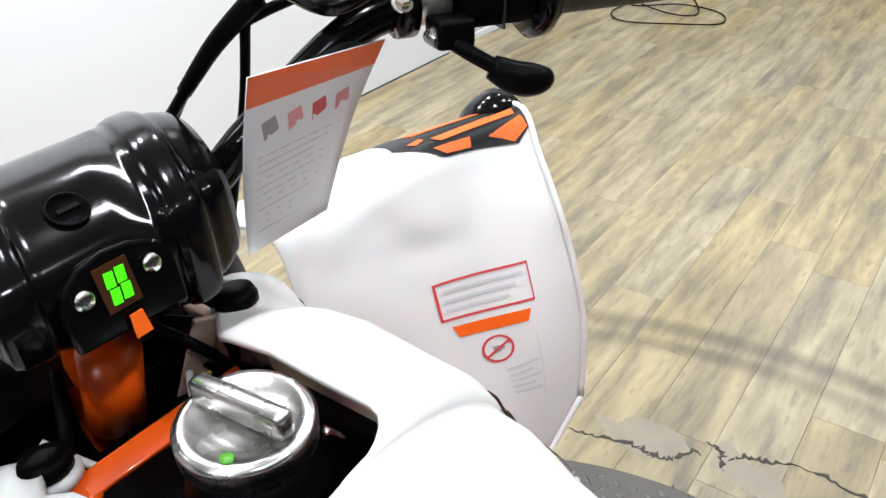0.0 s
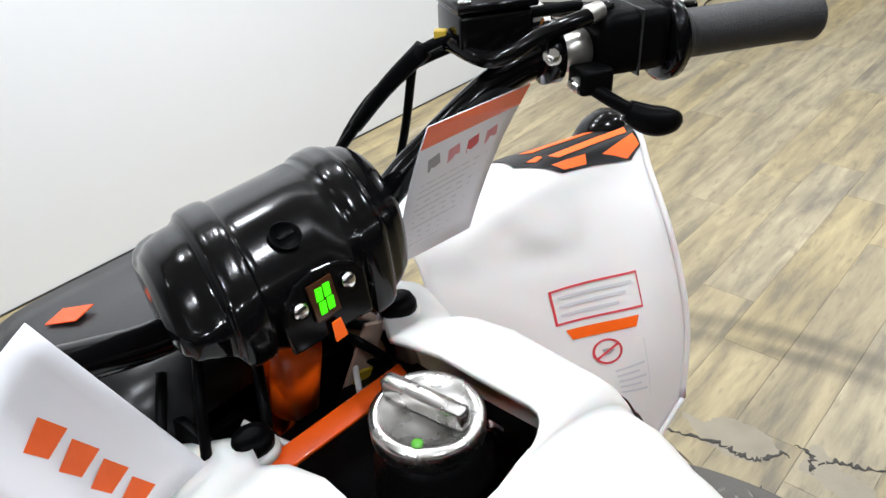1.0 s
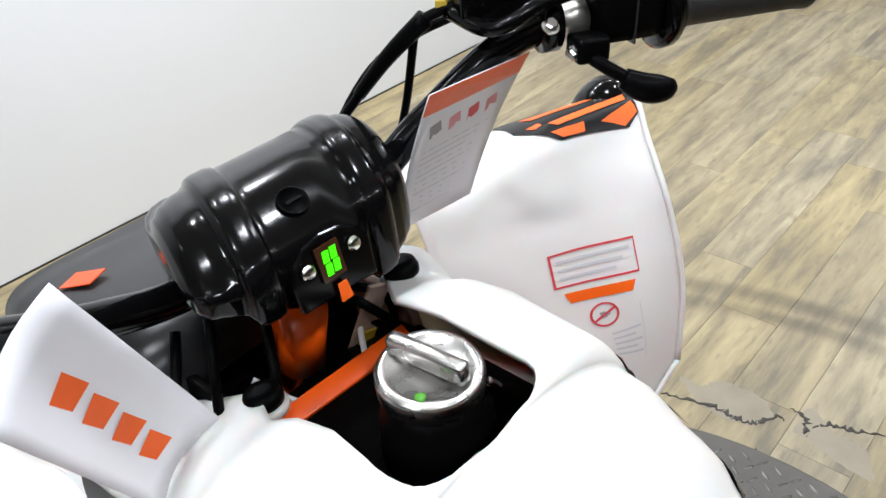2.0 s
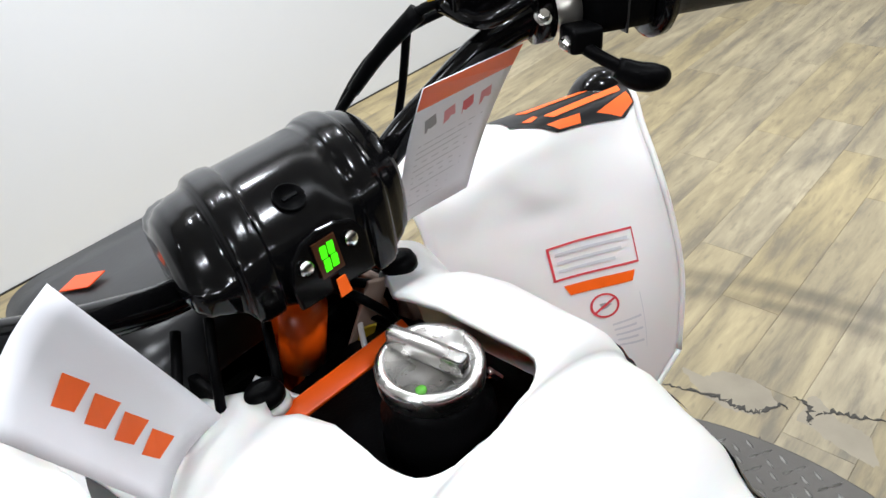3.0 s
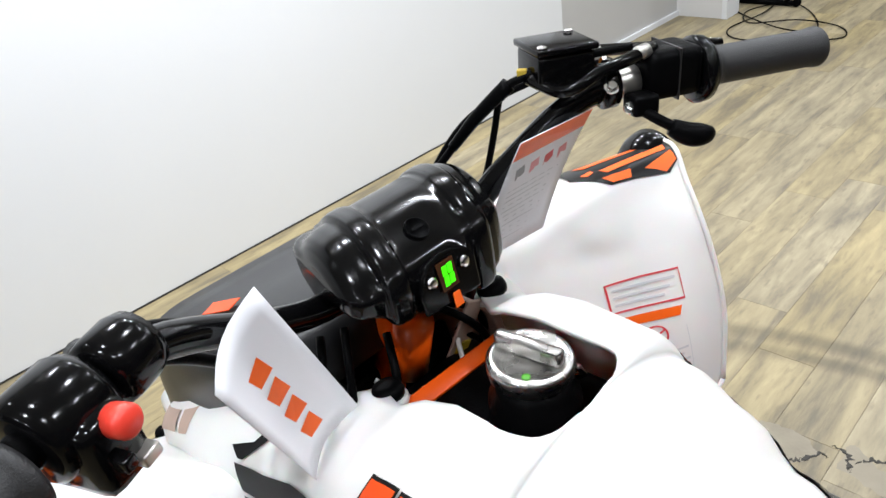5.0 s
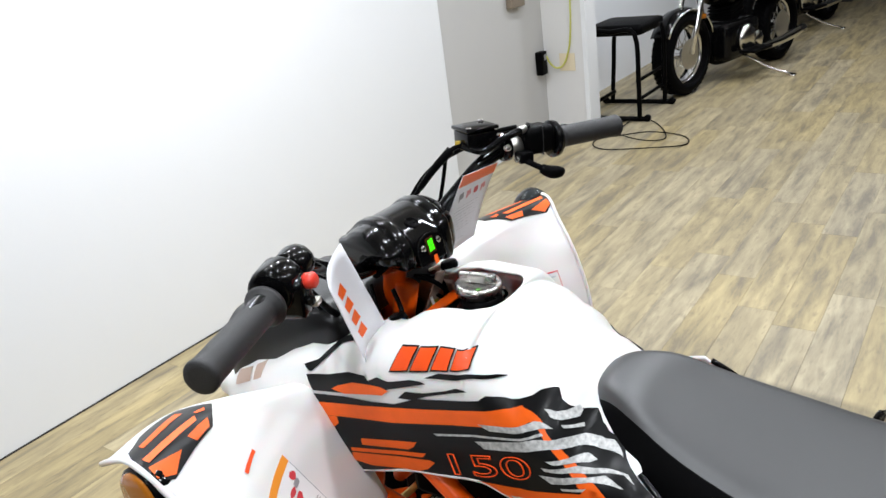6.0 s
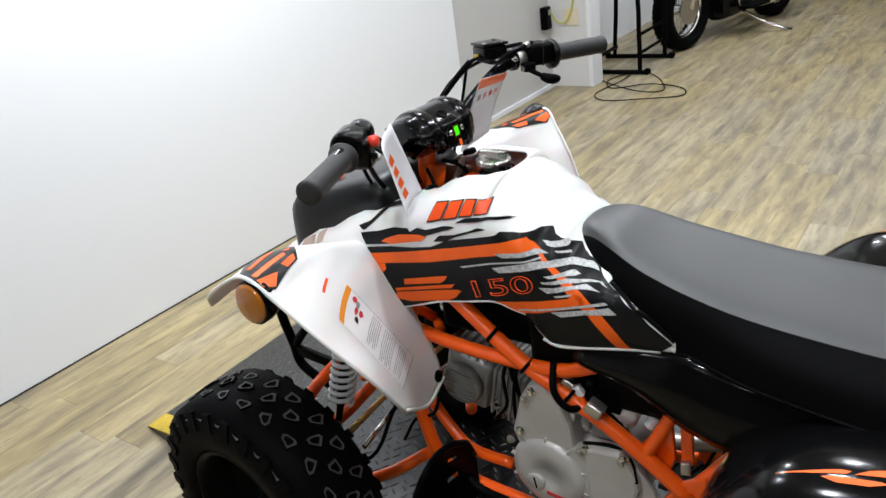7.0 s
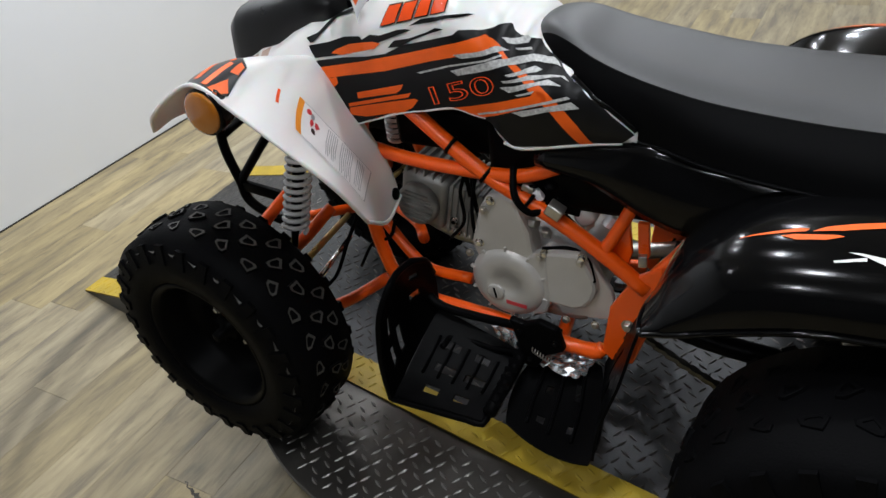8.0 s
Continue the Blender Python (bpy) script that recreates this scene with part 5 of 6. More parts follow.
# ---- rear body and rear fenders ----
REAR_SIDE = [(0.70, 0.150, 0.690, 0.655), (0.60, 0.165, 0.708, 0.640), (0.52, 0.178, 0.720, 0.605), (0.44, 0.182, 0.705, 0.59), (0.30, 0.19, 0.700, 0.62), (0.10, 0.195, 0.700, 0.62), (-0.20, 0.18, 0.705, 0.62)]
for sgn in (-1, 1):
    rows = [[Vector((sgn * lerp(w * 0.80, w, math.sin(math.pi * v * 0.62 + 0.3)), y, lerp(zt, zb, v))) for v in [k / 8 for k in range(9)]] for y, w, zt, zb in REAR_SIDE]
    rows = [[smooth_path([r[k] for r in rows], 5)[i] for k in range(9)] for i in range((len(rows) - 1) * 5 + 1)]
    qpart("side_cover", grid(rows), M_BLACKG, "glossy black plastic side cover", mods=(("SOLIDIFY", 0.004),))
    # the front lip rises outwards; the rest follows the wheel, with its own depth of skirt
    rows = [[(0.150, 0.475, 0.524), (0.195, 0.488, 0.512), (0.245, 0.488, 0.528), (0.295, 0.484, 0.550), (0.335, 0.479, 0.560), (0.358, 0.474, 0.563), (0.364, 0.470, 0.560)],
            [(0.150, 0.466, 0.562), (0.195, 0.472, 0.566), (0.245, 0.472, 0.576), (0.295, 0.468, 0.582), (0.335, 0.462, 0.582), (0.358, 0.455, 0.574), (0.364, 0.450, 0.566)]]
    for y, z, skirt in ((0.440, 0.622, 0.051), (0.370, 0.675, 0.080), (0.27, 0.696, 0.076), (0.12, 0.704, 0.080), (-0.02, 0.698, 0.085), (-0.12, 0.670, 0.085), (-0.19, 0.620, 0.085)):
        rows.append([(0.150, y, z - 0.004), (0.195, y, z + 0.006), (0.245, y + 0.004, z + 0.012), (0.295, y + 0.004, z + 0.008), (0.335, y, z - 0.012), (0.358, y - 0.006, z - 0.012 - 0.39 * skirt), (0.364, y - 0.012, z - skirt)])
    wide, tall = (0.0, 0.0) if sgn < 0 else (0.030, 0.030)
    rows = [[(sgn * x + (wide if k > 1 else 0), y, z + tall) for k, (x, y, z) in enumerate(r)] for r in rows]
    net = spline_grid(rows, 4, 5)
    rf = qpart("rear_fender", grid(net), M_BLACKG, "glossy black rear fender with orange films", mods=(("SOLIDIFY", 0.004),))
    fl = 1 if net_point(net, 0.6, 0.5)[1].z > 0 else -1
    qpart("fender_edge", tube([r[-1] for r in net], 0.004, 8, 1), M_BLACKG, "", rf)
    qpart("fender_edge", tube(net[0], 0.0035, 8, 1), M_BLACKG, "", rf)
    for o in ([(0.375, 0.500), (0.43, 0.472), (0.465, 0.450), (0.475, 0.452), (0.47, 0.468), (0.43, 0.487)],
              [(0.478, 0.465), (0.492, 0.435), (0.515, 0.410), (0.545, 0.380), (0.62, 0.365), (0.62, 0.410), (0.545, 0.417), (0.51, 0.452)],
              [(0.440, 0.497), (0.455, 0.487), (0.505, 0.478), (0.512, 0.485), (0.495, 0.508), (0.46, 0.515)]):
        net_film("orange_film", net, o, M_DECO, 0.0012, rf, fl)
    for o in ([(0.503, 0.605), (0.533, 0.578), (0.533, 0.594), (0.505, 0.615)], [(0.516, 0.560), (0.528, 0.560), (0.547, 0.572), (0.56, 0.60), (0.55, 0.61), (0.533, 0.576)]):
        net_film("white_film", net, o, M_STICK, 0.0012, rf, fl)

# ---- frame tubes ----
TR = 0.0135
for sgn in (-1, 1):
    for nm, pts, r in (("main_tube", ((0.128, 0.985, 0.770), (0.128, 0.916, 0.712), (0.130, 0.854, 0.662), (0.130, 0.794, 0.617), (0.130, 0.688, 0.560), (0.132, 0.605, 0.508), (0.134, 0.525, 0.448)), TR),
                       ("upper_rail", ((0.126, 1.10, 0.655), (0.128, 1.027, 0.640), (0.130, 0.95, 0.628), (0.130, 0.86, 0.622), (0.128, 0.74, 0.622), (0.120, 0.66, 0.65)), TR * 0.9),
                       ("down_tube", ((0.10, 1.12, 0.70), (0.105, 1.075, 0.52), (0.115, 1.05, 0.415), (0.125, 1.015, 0.345), (0.13, 0.95, 0.322), (0.132, 0.80, 0.312), (0.132, 0.66, 0.290), (0.132, 0.60, 0.292)), TR),
                       ("lower_brace", ((0.09, 1.06, 0.47), (0.10, 1.0, 0.405), (0.108, 0.95, 0.376), (0.11, 0.86, 0.374)), TR * 0.8),
                       ("rear_strut", ((0.130, 0.600, 0.500), (0.120, 0.560, 0.58), (0.110, 0.53, 0.66)), TR * 0.8),
                       ("rear_strut", ((0.130, 0.535, 0.450), (0.115, 0.46, 0.55), (0.11, 0.42, 0.64)), TR * 0.8)):
        qpart(nm, tube([(sgn * x, y, z) for x, y, z in pts], r, 12, 5), M_ORANGE, "orange painted steel frame tube")
    mp = Matrix(((0, 0, sgn, sgn * 0.126), (1, 0, 0, 0), (0, 1, 0, 0), (0, 0, 0, 1)))
    qpart("pivot_plate", prism([(0.500, 0.500), (0.545, 0.470), (0.585, 0.400), (0.600, 0.300), (0.575, 0.275), (0.545, 0.285), (0.520, 0.360), (0.500, 0.430)], 0.012, mp), M_ORANGE, "orange swingarm pivot plate", None, False, (("BEVEL", 0.003),))
    bolt("pivot_bolt", Vector((sgn * 0.140, 0.553, 0.372)) - QO, (sgn, 0, 0), 0.0085, quad, M_ZINC)
    qpart("frame_clip", box((-0.012, -0.014, -0.010), (0.012, 0.014, 0.010), 0.003, pose(sgn * 0.142, 0.672, 0.578, 30, 0, 0)), M_ZINC, "zinc cable clip")
    for k, (y, z) in enumerate(((0.855, 0.664), (0.795, 0.618), (0.72, 0.582))):
        qpart("cable_strap", lathe([(-0.003, 0.0165), (0, 0.0172), (0.003, 0.0165)], (sgn * 0.130, y, z), (0, 0.75, 0.55), 14), M_BLACK, "black cable strap")
    # front clip: A-arms, shock, tie rod
    hub = Vector((sgn * 0.255, 1.285, PLAT + WR))
    for nm, pts in (("upper_a_arm", ((0.085, 1.181, 0.459), (0.18, 1.220, 0.410), (0.245, 1.275, 0.385))), ("upper_a_arm", ((0.09, 1.262, 0.498), (0.18, 1.281, 0.458), (0.245, 1.288, 0.40))),
                    ("lower_a_arm", ((0.075, 1.08, 0.30), (0.16, 1.15, 0.275), (0.245, 1.27, 0.255))), ("lower_a_arm", ((0.075, 1.40, 0.30), (0.16, 1.36, 0.275), (0.245, 1.30, 0.255)))):
        qpart(nm, tube([(sgn * x, y, z) for x, y, z in pts], 0.0125, 12, 5), M_ORANGE, "orange suspension arm")
    qpart("knuckle", box((-0.018, -0.03, -0.08), (0.018, 0.03, 0.08), 0.008, pose(hub.x, hub.y, hub.z)), M_BLACK, "black steering knuckle")
    st, sb = Vector((sgn * 0.152, 1.153, 0.660)), Vector((sgn * 0.207, 1.196, 0.418))
    d = (sb - st).normalized()
    sh = qpart("shock_absorber", lathe([(0, 0.012), (0.02, 0.022), (0.03, 0.022), (0.031, 0.012), (0.18, 0.010), (0.21, 0.007), ((sb - st).length, 0.007)], st, d, 20), M_BLACK, "black damper body")
    a, b = frame_of(d)
    coil = [st + d * (0.030 + 0.165 * k / 132) + (a * math.cos(2 * math.pi * k / 12) + b * math.sin(2 * math.pi * k / 12)) * 0.0225 for k in range(133)]
    qpart("coil_spring", tube(coil, 0.0046, 7, 1), M_SPRING, "grey painted coil spring", sh)
    qpart("tie_rod", tube(((sgn * 0.04, 1.181, 0.413), (sgn * 0.215, 1.168, 0.412)), 0.0065, 10, 1), M_GOLD, "yellow zinc tie rod")
    qpart("brake_pipe", tube(((sgn * 0.04, 1.189, 0.357), (sgn * 0.19, 1.155, 0.368)), 0.0055, 10, 1), M_CHROME, "bright steel rod")
    bolt("arm_bolt", Vector((sgn * 0.102, 1.258, 0.505)) - QO, (sgn, 0, 0), 0.0095, quad, M_ZINC)
    qpart("brake_line", tube([(sgn * x, y, z) for x, y, z in ((0.12, 1.05, 0.55), (0.16, 1.09, 0.45), (0.20, 1.13, 0.36), (0.235, 1.24, 0.33))], 0.004, 8, 5), M_BLACK, "")
    # foot well
    def foot_net(four, lift, across=12, along=12):
        """A slightly dished plate between four corners, given for the near side."""
        a, b, c, d = [Vector((sgn * x, y, z)) for x, y, z in four]
        return [[a.lerp(b, i / across).lerp(d.lerp(c, i / across), j / along) - Vector((0, 0, lift * math.sin(math.pi * i / across) * math.sin(math.pi * j / along))) for i in range(across + 1)] for j in range(along + 1)]

    def slotted(rows_, slots):
        """A plate with slots cut through it: cells (row, column) left out."""
        bm2 = bmesh.new()
        V = [[bm2.verts.new(p) for p in r] for r in rows_]
        for j in range(len(V) - 1):
            for i in range(len(V[0]) - 1):
                if (j, i) not in slots:
                    bm2.faces.new((V[j][i], V[j][i + 1], V[j + 1][i + 1], V[j + 1][i]))
        return bm2

    thick = (("SOLIDIFY", 0.005),)
    plate = foot_net(((0.300, 0.952, 0.205), (0.140, 0.925, 0.312), (0.140, 0.752, 0.250), (0.292, 0.768, 0.202)), 0.006)
    foot = qpart("footrest", slotted(plate, {(3, 2), (4, 2), (7, 2), (8, 2), (3, 5), (4, 5), (5, 5), (7, 5), (8, 5), (9, 5), (3, 8), (4, 8), (7, 8), (8, 8)}), M_BLACK, "black plastic footrest with a raised front guard", None, False, thick)
    # upright guard, narrowing to a rounded top
    rows = [[(sgn * x, y, z) for x, y, z in r] for r in (((0.298, 0.956, 0.203), (0.245, 0.950, 0.238), (0.190, 0.940, 0.275), (0.138, 0.926, 0.314)),
                                                         ((0.304, 0.955, 0.300), (0.250, 0.955, 0.318), (0.190, 0.945, 0.335), (0.134, 0.928, 0.350)),
                                                         ((0.296, 0.945, 0.400), (0.250, 0.948, 0.405), (0.190, 0.940, 0.400), (0.136, 0.928, 0.390)),
                                                         ((0.268, 0.932, 0.452), (0.235, 0.934, 0.458), (0.190, 0.932, 0.452), (0.152, 0.928, 0.428)))]
    gnet = spline_grid(rows, 4, 4)
    qpart("front_guard", slotted(gnet, {(6, 7), (6, 8), (9, 7), (9, 8), (2, 2), (3, 2), (5, 2), (6, 2), (2, 4), (3, 4), (4, 4)}), M_BLACK, "black upright foot guard", foot, False, thick)
    rim = [gnet[j][0] for j in range(len(gnet))] + gnet[-1][1:] + [gnet[j][-1] for j in range(len(gnet) - 2, 3, -3)]
    qpart("guard_rail", tube(rim[::2], 0.0065, 8, 2), M_BLACK, "black rounded edge of the guard", foot)
    rim = [plate[j][0] for j in range(13)] + [plate[12][i] for i in range(1, 13)]
    qpart("guard_rail", tube(rim[::2], 0.0065, 8, 2), M_BLACK, "black rounded edge of the plate", foot)
    for k in range(5):
        a = plate[2 + 2 * k][9] + Vector((0, 0, 0.003))
        qpart("plate_rib", tube((a, plate[2 + 2 * k][4] + Vector((0, 0, 0.003))), 0.003, 6, 1), M_BLACK, "", foot)
    peg = qpart("foot_peg", tube([(sgn * x, y, z) for x, y, z in ((0.115, 0.742, 0.275), (0.20, 0.748, 0.252), (0.292, 0.752, 0.236))], 0.0125, 12, 4), M_BLACK, "dark steel foot peg with a toothed top", foot)
    for k in range(8):
        x = 0.15 + 0.018 * k
        qpart("peg_tooth", prism([(-0.005, 0), (0.005, 0), (0.0, 0.008)], 0.024, Matrix.Translation((sgn * x, 0.758, 0.277 - 0.235 * (x - 0.14))) @ Euler((math.pi / 2, 0, 0)).to_matrix().to_4x4()), M_BLACK, "", peg, False)
    # rounded heel plate and its upright rear guard
    hnet = foot_net(((0.285, 0.738, 0.206), (0.125, 0.742, 0.236), (0.105, 0.600, 0.240), (0.318, 0.556, 0.200)), 0.010)
    for j in range(13):
        for i in range(13):
            p = hnet[j][i]
            u, v = i / 6 - 1, j / 6 - 1
            c = hnet[6][6]
            hnet[j][i] = Vector((c.x + (p.x - c.x) * math.sqrt(max(0.0, 1 - 0.30 * v * v)) * 1.06, c.y + (p.y - c.y) * math.sqrt(max(0.0, 1 - 0.30 * u * u)) * 1.06, p.z))
    heel = qpart("heel_plate", slotted(hnet, {(4, 3), (4, 7), (8, 3), (8, 7), (8, 8)}), M_BLACK, "black plastic heel plate", None, False, thick)
    for k in range(3):
        qpart("plate_rib", tube([hnet[3 + 3 * k][i] + Vector((0, 0, 0.003)) for i in (2, 6, 10)], 0.0032, 6, 3), M_BLACK, "", heel)
    rows = [[(sgn * x, y, z) for x, y, z in r] for r in (((0.300, 0.560, 0.205), (0.235, 0.572, 0.212), (0.165, 0.586, 0.225), (0.105, 0.600, 0.240)), ((0.296, 0.548, 0.285), (0.235, 0.556, 0.310), (0.165, 0.560, 0.320), (0.105, 0.565, 0.330)),
                                                         ((0.280, 0.522, 0.370), (0.240, 0.514, 0.415), (0.195, 0.514, 0.425), (0.150, 0.520, 0.420)))]
    qpart("heel_guard", slotted(spline_grid(rows, 4, 4), {(2, 3), (3, 3), (4, 3), (2, 6), (3, 6), (4, 6), (5, 6), (3, 9), (4, 9)}), M_BLACK, "black slotted heel guard", heel, False, thick)

# foot bar and the peg's bracket on the near side
qpart("foot_bar", tube(((-0.150, 0.942, 0.352), (-0.155, 0.904, 0.330), (-0.155, 0.824, 0.325), (-0.155, 0.750, 0.327), (-0.155, 0.675, 0.330)), 0.0085, 10, 5), M_BLACK, "black steel foot bar")
mp = Matrix(((0, 0, -1, -0.155), (1, 0, 0, 0), (0, 1, 0, 0), (0, 0, 0, 1)))
bk = qpart("peg_bracket", prism([(0.760, 0.352), (0.732, 0.346), (0.704, 0.360), (0.668, 0.350), (0.656, 0.306), (0.690, 0.286), (0.715, 0.246), (0.735, 0.250), (0.746, 0.300)], 0.016, mp), M_BLACK, "black steel peg bracket", None, False, (("BEVEL", 0.004),))
for y, z in ((0.738, 0.330), (0.672, 0.322), (0.722, 0.270)):
    bolt("bracket_bolt", Vector((-0.1715, y, z)) - QO, (-1, 0, 0), 0.0052, bk, M_BLACKG)
qpart("brake_pedal_spring", tube([Vector((-0.178 + 0.004 * math.cos(k * 0.9), 0.715 - 0.0007 * k, 0.300 + 0.004 * math.sin(k * 0.9) - 0.0004 * k)) for k in range(56)], 0.0012, 5, 1), M_ZINC, "small return spring", bk)

# front bumper
for sgn in (-1, 1):
    qpart("bumper_tube", tube([(sgn * x, y, z) for x, y, z in ((0.10, 1.395, 0.650), (0.10, 1.413, 0.608), (0.10, 1.415, 0.560), (0.10, 1.400, 0.497), (0.10, 1.392, 0.452), (0.10, 1.351, 0.425), (0.095, 1.28, 0.40))], 0.0105, 12, 5), M_BLACK, "black front bumper tube")
    qpart("bumper_stay", tube([(sgn * x, y, z) for x, y, z in ((0.10, 1.28, 0.622), (0.10, 1.317, 0.583), (0.10, 1.379, 0.515), (0.10, 1.398, 0.492))], 0.0095, 10, 5), M_BLACK, "black bumper stay")
    qpart("bumper_plate", box((-0.006, 0, -0.012), (0.006, 0.118, 0.012), 0.003, pose(sgn * 0.10, 1.286, 0.474, 6, 0, 0)), M_BLACK, "flat black bumper bracket")
qpart("bumper_cross", tube(((-0.10, 1.412, 0.60), (0, 1.425, 0.60), (0.10, 1.412, 0.60)), 0.0105, 12, 5), M_BLACK, "black bumper cross tube")

# ---- engine ----
eng = qpart("crankcase", box((-0.098, 0.635, 0.31), (0.09, 0.845, 0.468), 0.03), M_ALU, "grey cast aluminium crankcase")
bm = bmesh.new()
add_lathe(bm, [(0, 0.072), (0.018, 0.072), (0.026, 0.066), (0.030, 0.056), (0.031, 0.022), (0.029, 0.020), (0.029, 0.003)], (-0.108, 0.774, 0.400), (-1, 0, 0), 40)
mag = qpart("generator_cover", bm, M_ALU, "grey cast generator cover", eng)
qpart("inspection_plug", lathe([(0, 0.017), (0.004, 0.017), (0.005, 0.014), (0.005, 0.002)], (-0.137, 0.796, 0.381), (-1, 0, 0), 24), M_ALU, "round slotted plug", mag)
qpart("plug_slot", box((-0.001, -0.011, -0.0015), (0.001, 0.011, 0.0015), 0, pose(-0.1425, 0.796, 0.381, 80, 0, 0)), M_BLACK, "", mag, False)
for k in range(10):
    a = 0.3 + 2 * math.pi * k / 10
    at = Vector((-0.128, 0.774 + 0.066 * math.cos(a), 0.400 + 0.066 * math.sin(a)))
    qpart("cover_rib", box((-0.004, -0.010, -0.0022), (0.003, 0.010, 0.0022), 0.001, pose(at.x, at.y, at.z, math.degrees(a), 0, 0)), M_ALU, "", mag, False)
mp = Matrix(((0, 0, -1, -0.104), (1, 0, 0, 0), (0, 1, 0, 0), (0, 0, 0, 1)))
qpart("sprocket_cover", prism([(0.705, 0.480), (0.690, 0.486), (0.645, 0.492), (0.632, 0.489), (0.612, 0.445), (0.609, 0.425), (0.616, 0.402), (0.632, 0.381), (0.652, 0.372), (0.700, 0.376)], 0.030, mp), M_ALU, "grey cast sprocket cover", eng, False, (("BEVEL", 0.007),))
qpart("rear_flange", prism([(0.702, 0.490), (0.640, 0.486), (0.626, 0.478), (0.590, 0.418), (0.585, 0.400), (0.592, 0.356), (0.610, 0.352), (0.68, 0.345), (0.70, 0.40)], 0.014, mp), M_ALU, "", eng, False, (("BEVEL", 0.003),))
qpart("cam_chain_case", prism([(0.820, 0.545), (0.800, 0.578), (0.775, 0.584), (0.752, 0.576), (0.727, 0.512), (0.722, 0.460), (0.83, 0.440), (0.842, 0.47)], 0.044, mp @ Matrix.Translation((0, 0, -0.02))), M_ALU, "", eng, False, (("BEVEL", 0.008),))
for (y, z) in ((0.806, 0.550), (0.708, 0.474), (0.636, 0.478), (0.842, 0.455), (0.665, 0.350), (0.612, 0.352)):
    bolt("cover_bolt", Vector((-0.134, y, z)) - QO, (-1, 0, 0), 0.0058, eng, M_ZINC)
qpart("oil_filler", lathe([(0, 0.012), (0.008, 0.012), (0.010, 0.009)], (-0.112, 0.745, 0.470), (-0.5, 0, 1), 16), M_BLACK, "black oil filler plug", eng)
# raised hump of the case between the two covers, and a small red mark
qpart("case_hump", prism([(0.735, 0.468), (0.700, 0.476), (0.690, 0.440), (0.690, 0.385), (0.705, 0.345), (0.740, 0.335), (0.75, 0.40)], 0.026, mp), M_ALU, "", eng, False, (("BEVEL", 0.006),))
qpart("red_mark", box((-0.0004, -0.020, -0.004), (0.0004, 0.020, 0.004), 0, pose(-0.1392, 0.757, 0.362, 6, 0, 0)), M_RED, "small red mark", mag, False)
qpart("lower_cradle", tube(((-0.130, 0.600, 0.300), (-0.134, 0.612, 0.289), (-0.132, 0.645, 0.288), (-0.128, 0.676, 0.291), (-0.06, 0.690, 0.291)), 0.013, 12, 5), M_ORANGE, "orange lower cradle tube")
# cylinder lies forward
cd = Vector((0, 1, 0.22)).normalized()
cm = Matrix.Translation((-0.01, 0.835, 0.472)) @ cd.to_track_quat("Y", "Z").to_matrix().to_4x4()
cyl = qpart("cylinder", box((-0.050, 0, -0.048), (0.050, 0.09, 0.048), 0.004, cm), M_HEAD, "finned grey cylinder", eng, False)
for k in range(7):
    qpart("cylinder_fin", box((-0.055, -0.0022, -0.054), (0.055, 0.0022, 0.054), 0.001, cm @ Matrix.Translation((0, 0.010 + 0.012 * k, 0.0))), M_HEAD, "", cyl, False)
hm = Matrix.Translation((-0.01, 0.925, 0.492)) @ cd.to_track_quat("Y", "Z").to_matrix().to_4x4()
hd = qpart("cylinder_head", box((-0.058, 0, -0.055), (0.058, 0.095, 0.055), 0.012, hm), M_HEAD, "grey cylinder head", eng)
bm = bmesh.new()
add_lathe(bm, [(0, 0.043), (0.012, 0.043), (0.017, 0.040), (0.017, 0.002)], hm @ Vector((-0.056, 0.052, -0.006)), (-1, 0, 0), 36)
hc = qpart("head_cover", bm, M_HEAD, "round finned cam cover", hd)
for k in range(7):
    z = -0.027 + 0.009 * k
    w = math.sqrt(0.036 ** 2 - z * z)
    qpart("cover_fin", box((-0.0025, -w, -0.0016), (0.0025, w, 0.0016), 0.0008, hm @ Matrix.Translation((-0.0745, 0.052, z - 0.006))), M_HEAD, "", hc, False)
for k in range(5):
    qpart("head_fin", box((-0.058, -0.0022, 0), (0.058, 0.0022, 0.014), 0.001, hm @ Matrix.Translation((0, 0.012 + 0.018 * k, 0.052))), M_HEAD, "", hd, False)
qpart("exhaust_pipe", tube(((0.03, 1.02, 0.46), (0.06, 1.07, 0.42), (0.09, 1.04, 0.34), (0.11, 0.9, 0.30), (0.12, 0.6, 0.34), (0.13, 0.3, 0.45)), 0.016, 12, 5), M_ZINC, "steel exhaust pipe")
qpart("carburettor", lathe([(0, 0.02), (0.03, 0.024), (0.06, 0.02), (0.065, 0.012)], (-0.03, 0.72, 0.60), (-0.3, -1, 0.1), 18), M_ALU, "small grey carburettor")
qpart("carburettor_bowl", lathe([(0, 0.018), (0.02, 0.018), (0.03, 0.012)], (-0.035, 0.69, 0.60), (0, 0, -1), 16), M_ZINC, "")
qpart("air_hose", tube(((-0.035, 0.66, 0.605), (-0.03, 0.60, 0.62), (0.0, 0.50, 0.64)), 0.022, 12, 5), M_BLACK, "black rubber air hose")
# added black block, keeps the lit floor from showing through under the seat
qpart("under_seat_filler", box((-0.115, 0.34, 0.56), (0.09, 0.80, 0.712), 0.02), M_BLACK, "black block added to fill the dark space under the seat")
